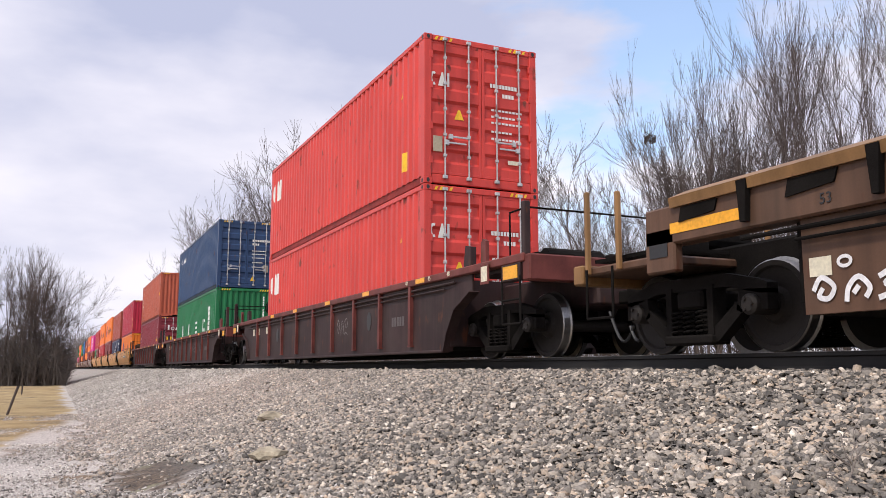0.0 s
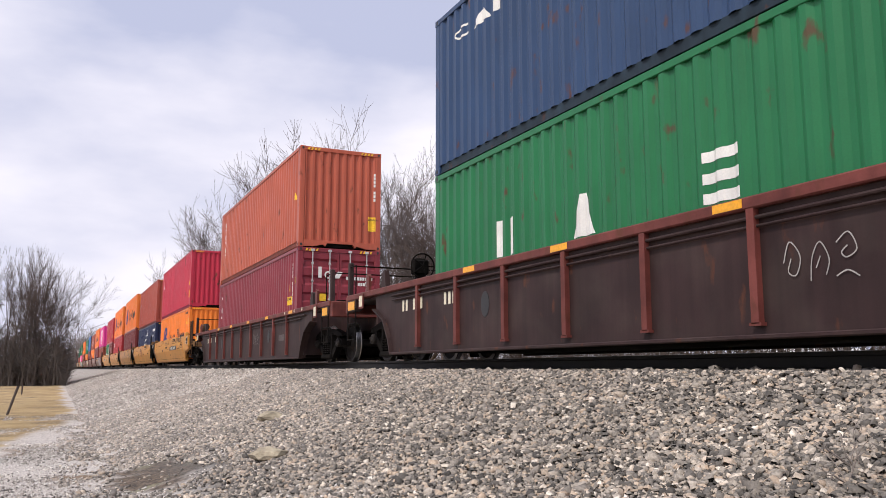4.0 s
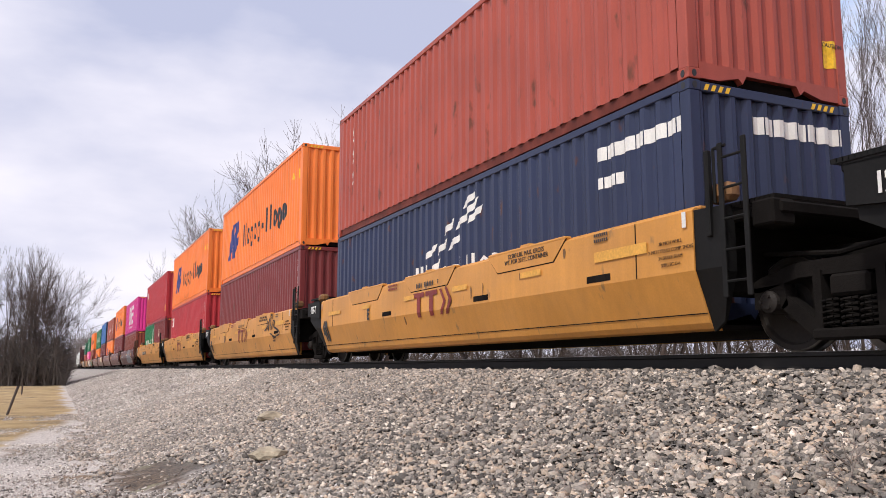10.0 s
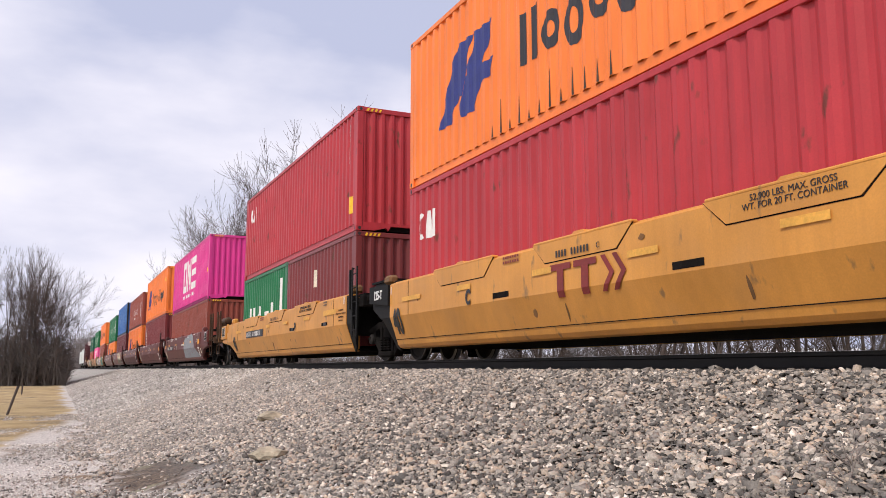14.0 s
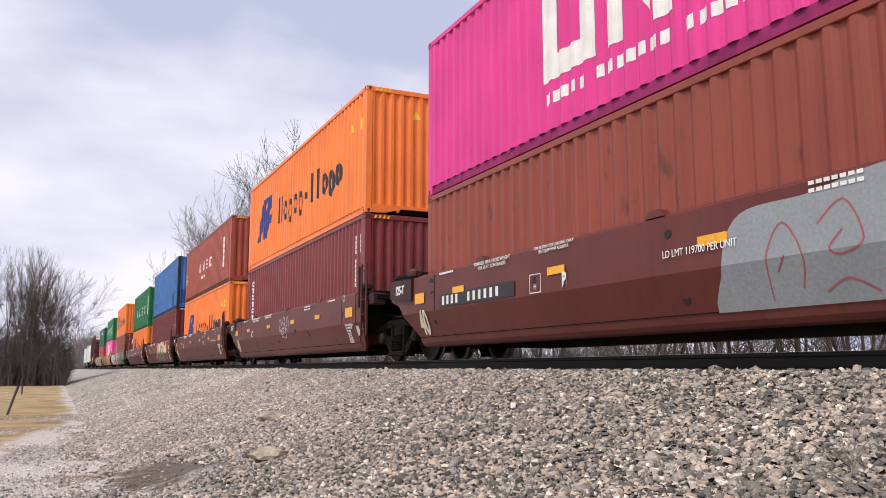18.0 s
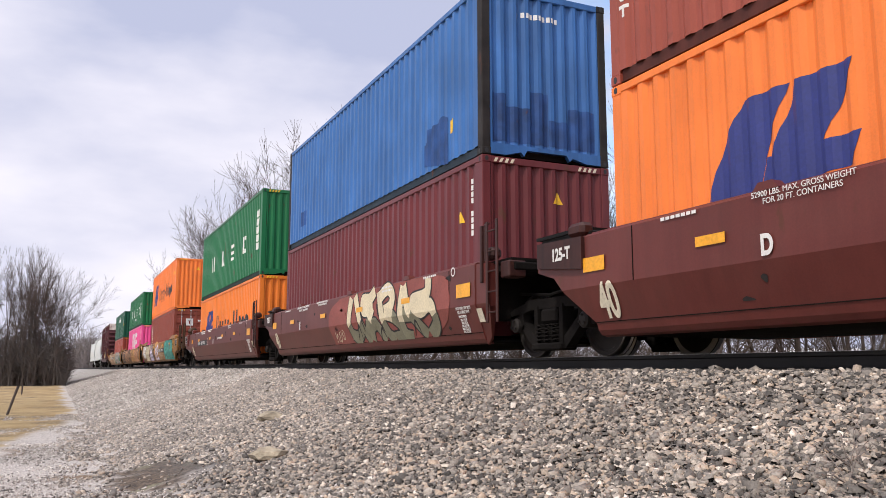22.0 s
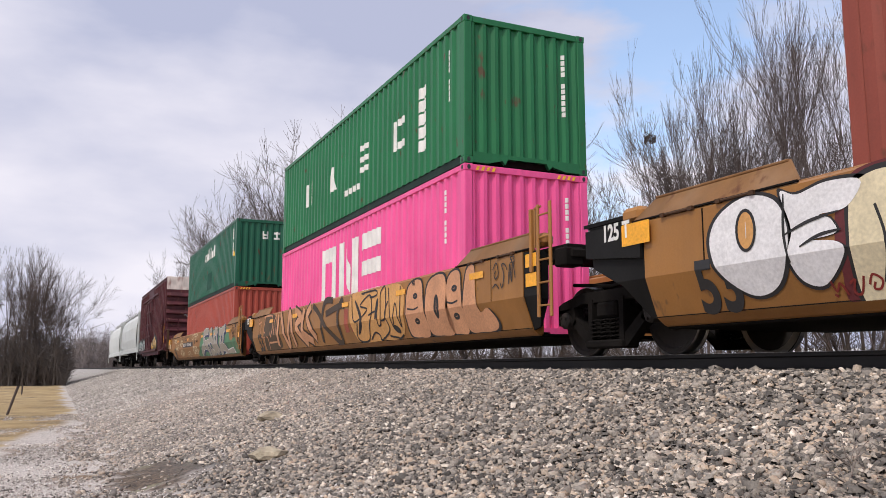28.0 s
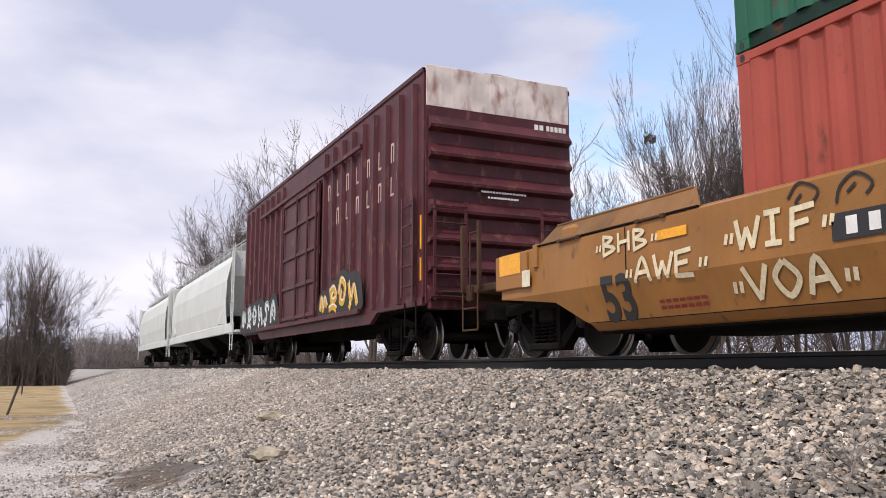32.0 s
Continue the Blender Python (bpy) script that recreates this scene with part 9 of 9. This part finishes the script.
TREES = {}
KINDS = {
    "dense": dict(height=14.0, stems=9, fan=0.26, split=0.20, lift=0.30, girth=0.0048, twig=0.0046, base=0.30, side=2),
    "round": dict(height=11.0, stems=5, fan=0.42, split=0.36, lift=0.20, girth=0.0066, twig=0.0048, base=0.28, side=3, wander=0.10),
    "vase": dict(height=15.5, stems=5, fan=0.26, split=0.22, lift=0.20, girth=0.0046, twig=0.0046, base=0.33, side=2),
    "wide": dict(height=22.0, stems=3, fan=0.36, split=0.46, lift=0.14, girth=0.0092, twig=0.0105, base=0.25, side=3, wander=0.12),
    "fan": dict(height=15.0, stems=4, fan=0.40, split=0.36, lift=0.18, girth=0.0080, twig=0.0075, base=0.26, side=3, wander=0.09),
    "slim": dict(height=12.0, stems=1, split=0.24, lift=0.32, girth=0.0092, twig=0.0066, base=0.42, ratio=0.66, side=2),
    "arch": dict(height=12.0, stems=3, fan=0.34, split=0.44, lift=0.05, girth=0.0085, twig=0.0060, base=0.30, side=3, wander=0.09)}


def tree(kind, x, y, tall, turn=0.0, label="bare deciduous tree with fine upright twigs", group="bare trees beyond the track"):
    """A tree of that kind, its top that many metres over the rail."""
    m = Matrix.Translation((x, y, -1.45)) @ Matrix.Rotation(radians(turn), 4, "Z")
    if kind not in TREES:
        t, c = grow(len(TREES) + 3, **KINDS[kind])
        ob = thing("bare_tree", m, label, "tree", group)
        part("trunk", t, BARK, ob)
        part("crown", c, TWIGS, ob, "fine leafless branches")
        TREES[kind] = (ob, sorted(v[2] for v in c.v)[-30], c.v)
    else:
        ob = copy_thing(TREES[kind][0], m)
        ob["label"], ob["group"] = label, group
    k = (tall + 1.45) / TREES[kind][1]
    ob.scale = (k, k, k)
    return ob


# behind the track: a dense upright clump with a nest, taller open ones beside it
tree("dense", -26.55, 17.15, 13.6)
NEST_TREE = tree("round", -28.7, 16.2, 11.6, 40)
tree("round", -31.0, 17.6, 8.9, 160)
tree("round", -27.0, 19.6, 11.2, 250)
tree("vase", -24.9, 20.2, 15.3)
tree("vase", -22.9, 21.9, 16.0, 120)
tree("vase", -20.2, 20.6, 15.0, 230)
tree("round", -23.6, 21.6, 10.0, 100)
tree("round", -50.6, 25.1, 9.5, 300)
# a row of wide old trees along the line
OLD = ("tall bare deciduous tree with a wide crown", "wide bare trees along the line")
for kind, x, y, h, turn in (("wide", -77.0, 14.5, 24.6, 0), ("wide", -82.0, 12.2, 20.5, 67), ("wide", -88.5, 8.9, 20.6, 134), ("wide", -65.7, 16.9, 20.6, 201), ("fan", -60.8, 18.4, 17.6, 0),
                            ("fan", -55.9, 19.6, 15.2, 80), ("fan", -53.2, 20.5, 15.4, 160), ("fan", -54.9, 25.8, 11.4, 240), ("fan", -112.0, 9.0, 15.0, 20), ("fan", -135.0, 8.0, 13.5, 310)):
    tree(kind, x, y, h, turn, *OLD)
# woods on the near side
for kind, x, y, h, turn in (("slim", -72.0, -10.9, 9.2, 0), ("slim", -73.0, -9.7, 9.4, 80), ("slim", -74.5, -9.0, 9.7, 160), ("slim", -73.5, -8.3, 9.4, 230), ("arch", -74.0, -7.7, 9.3, 0), ("slim", -78.0, -7.9, 9.6, 300), ("slim", -75.5, -10.3, 9.5, 110), ("slim", -73.2, -11.6, 9.2, 190), ("slim", -76.2, -8.5, 9.6, 270), ("slim", -70.8, -13.6, 8.6, 330),
                            ("slim", -71.5, -12.4, 9.0, 40), ("slim", -80.0, -9.6, 10.0, 20), ("arch", -84.0, -8.4, 9.4, 250)):
    tree(kind, x, y, h, turn, "bare tree in the winter woods beside the field", "woods beside the field")


def nest(x, y, z):
    """A ball of twigs in a fork."""
    rng = random.Random(3)
    g = Geo()
    for _ in range(90):
        a, b = rng.uniform(0, 6.28), rng.uniform(-0.5, 0.6)
        p = Vector((math.cos(a) * 0.20, math.sin(a) * 0.20, b * 0.26))
        d = Vector((-math.sin(a), math.cos(a), rng.gauss(0, 0.4))) * 0.17
        g.tube(p - d, p + d, 0.012, 4, 0.008)
    tagged(part("bird_nest", g, BARK, at=pose(x, y, z)), "dark twig nest high in a bare tree", "nest")


# in the nearest fork of its tree
m = NEST_TREE.matrix_basis
fork = min((m @ Vector(v) for v in TREES["round"][2]), key=lambda p: (p - Vector((-27.65, 15.9, 10.13))).length)
nest(*fork)


def thicket(name, n, place, h, label, seed, mat, twigs=5, r=0.012):
    """Bare stems and twigs of undergrowth, as one mesh."""
    rng = random.Random(seed)
    g = Geo()
    for _ in range(n):
        x, y, z = place(rng)
        k = h * (0.25 + 0.95 * rng.random() ** 1.7) * (1.0 + 0.45 * noise.noise((x * 0.3, y * 0.3, seed)))
        p = Vector((x, y, z))
        top = p + Vector((rng.gauss(0, 0.16) * k, rng.gauss(0, 0.16) * k, k))
        g.tube(p, top, r * 1.4, 3, r * 0.5, caps=False)
        for i in range(twigs):
            q = p.lerp(top, rng.uniform(0.15, 0.95))
            d = Vector((rng.gauss(0, 1), rng.gauss(0, 1), rng.uniform(0.2, 1.4))).normalized()
            g.tube(q, q + d * k * rng.uniform(0.2, 0.5), r, 3, r * 0.3, caps=False)
    me = bpy.data.meshes.new(name)
    me.from_pydata(g.v, [], g.f)
    tagged(part(name, me, mat), label, "undergrowth", kind="stuff")


SCRUB = surface("dull_brown_twigs", (0.10, 0.08, 0.07), 0.95, stain=(0.5, 0.3))
DARK_SCRUB = surface("dark_tangled_twigs", (0.10, 0.084, 0.076), 0.95, stain=(0.5, 0.3))
SCRUB2 = surface("grey_brown_twigs", (0.19, 0.165, 0.16), 0.95, stain=(0.5, 0.3))
thicket("undergrowth", 1100, lambda q: (q.uniform(-86, -71), -6.75 - abs(q.gauss(0, 2.6)), -1.5), 3.9, "dense leafless undergrowth along the wood's edge", 21, DARK_SCRUB, 8, 0.022)
thicket("undergrowth", 900, lambda q: (q.uniform(-110, -71), -6.3 - abs(q.gauss(0, 0.5)), -1.5), 2.2, "low leafless brush at the wood's edge", 25, DARK_SCRUB, 7, 0.025)
thicket("undergrowth", 1700, lambda q: (q.uniform(-82, -71), q.uniform(-40, -8.6), -1.5), 3.7, "dense leafless undergrowth at the field's end", 24, DARK_SCRUB, 8, 0.022)
thicket("undergrowth", 6500, lambda q: (q.uniform(-130, -8), q.uniform(27, 39), -1.5), 3.4, "leafless scrub beyond the track", 22, SCRUB, 6, 0.02)
thicket("undergrowth", 4500, lambda q: (q.uniform(-130, -8), q.uniform(38, 44), -1.5), 2.1, "low tangled hedge beyond the scrub", 26, SCRUB, 6, 0.03)
thicket("far_woods", 5000, lambda q: (q.uniform(-330, -262), q.uniform(-2, 75), -1.5), 10.5, "grey winter woods far along the line", 23, SCRUB2, 7, 0.07)


def shed():
    s = thing("low_shed", pose(-40.5, 39.2, -1.5, 0, 0, 35), "low pale shed with a white metal roof", "shed")
    wall = surface("pale_siding", (0.55, 0.54, 0.52), 0.7)
    part("wall", Geo().box(-3.0, 3.0, -2.0, 2.0, 0.0, 1.9, 0.02), wall, s)
    part("roof", Geo().prism([(-2.3, 1.9), (2.3, 1.9), (2.3, 2.0), (0.0, 2.7), (-2.3, 2.0)], "x", -3.2, 3.2), surface("white_roof_sheet", (0.75, 0.75, 0.76), 0.5), s)
    part("door", Geo().box(-0.5, 0.5, -2.03, -2.005, 0.0, 1.85), surface("grey_door", (0.25, 0.25, 0.26), 0.6), s)


shed()


def field_post(x, y, z, h, lean):
    p = thing("field_post", pose(x, y, z, -lean, 0, 0), "thin dark leaning post in dry grass", "post", "field posts")
    part("stake", Geo().tube((0, 0, -0.1), (0, 0, h), 0.035, 8), BARK, p)


field_post(-27.1, -8.32, -1.47, 0.85, 16)
field_post(-48.0, -8.62, -1.47, 0.60, 2)


def loose_rock(x, y, size, turn, label):
    """A larger stone lying on the bank."""
    bm = bmesh.new()
    bmesh.ops.create_icosphere(bm, subdivisions=2, radius=1.0)
    for v in bm.verts:
        k = 1 + 0.35 * noise.noise(v.co * 1.3 + Vector((x, y, 0)))
        v.co = Vector((v.co.x * size * 1.6, v.co.y * size, v.co.z * size * 0.62)) * k
    me = bpy.data.meshes.new("rock")
    bm.to_mesh(me)
    bm.free()
    ob = part("rock", me, surface("pale_tan_rock", lin("a59a86"), 0.9, grain=(20, 0.2), stain=(6.0, 0.3), bump=0.5), at=pose(x, y, slope_z(y) + size * 0.42, 0, 0, turn))
    tagged(ob, label, "rock")


loose_rock(-9.0, -5.04, 0.125, 60, "pale tan rock lying on the ballast bank")
loose_rock(-12.2, -4.26, 0.125, 75, "small tan rock lying on the ballast bank")


# ---- motion ----
def motions():
    for ob, x, z in MOVING:
        walk(ob, [(t, pose(x + s, 0, z)) for t, s in RUN])
    # wheels roll on the rail: the turn follows the way travelled
    ts, ss = [r[0] for r in RUN], [r[1] for r in RUN]
    n = 480
    done = {}
    for w, side in WHEELSETS:
        if side not in done:
            rows = []
            for i in range(n + 1):
                t = 32.0 * i / n
                turn = float(np.interp(t, ts, ss)) / WHEEL_R
                rows.append((t, Matrix.Translation((side * 0.86, 0, WHEEL_R)) @ Matrix.Rotation(turn, 4, "Y")))
            walk(w, rows)
            done[side] = w.animation_data
        else:
            w.rotation_mode = "QUATERNION"
            keys = w.animation_data_create()
            keys.action = done[side].action
            keys.action_slot = done[side].action_slot


motions()
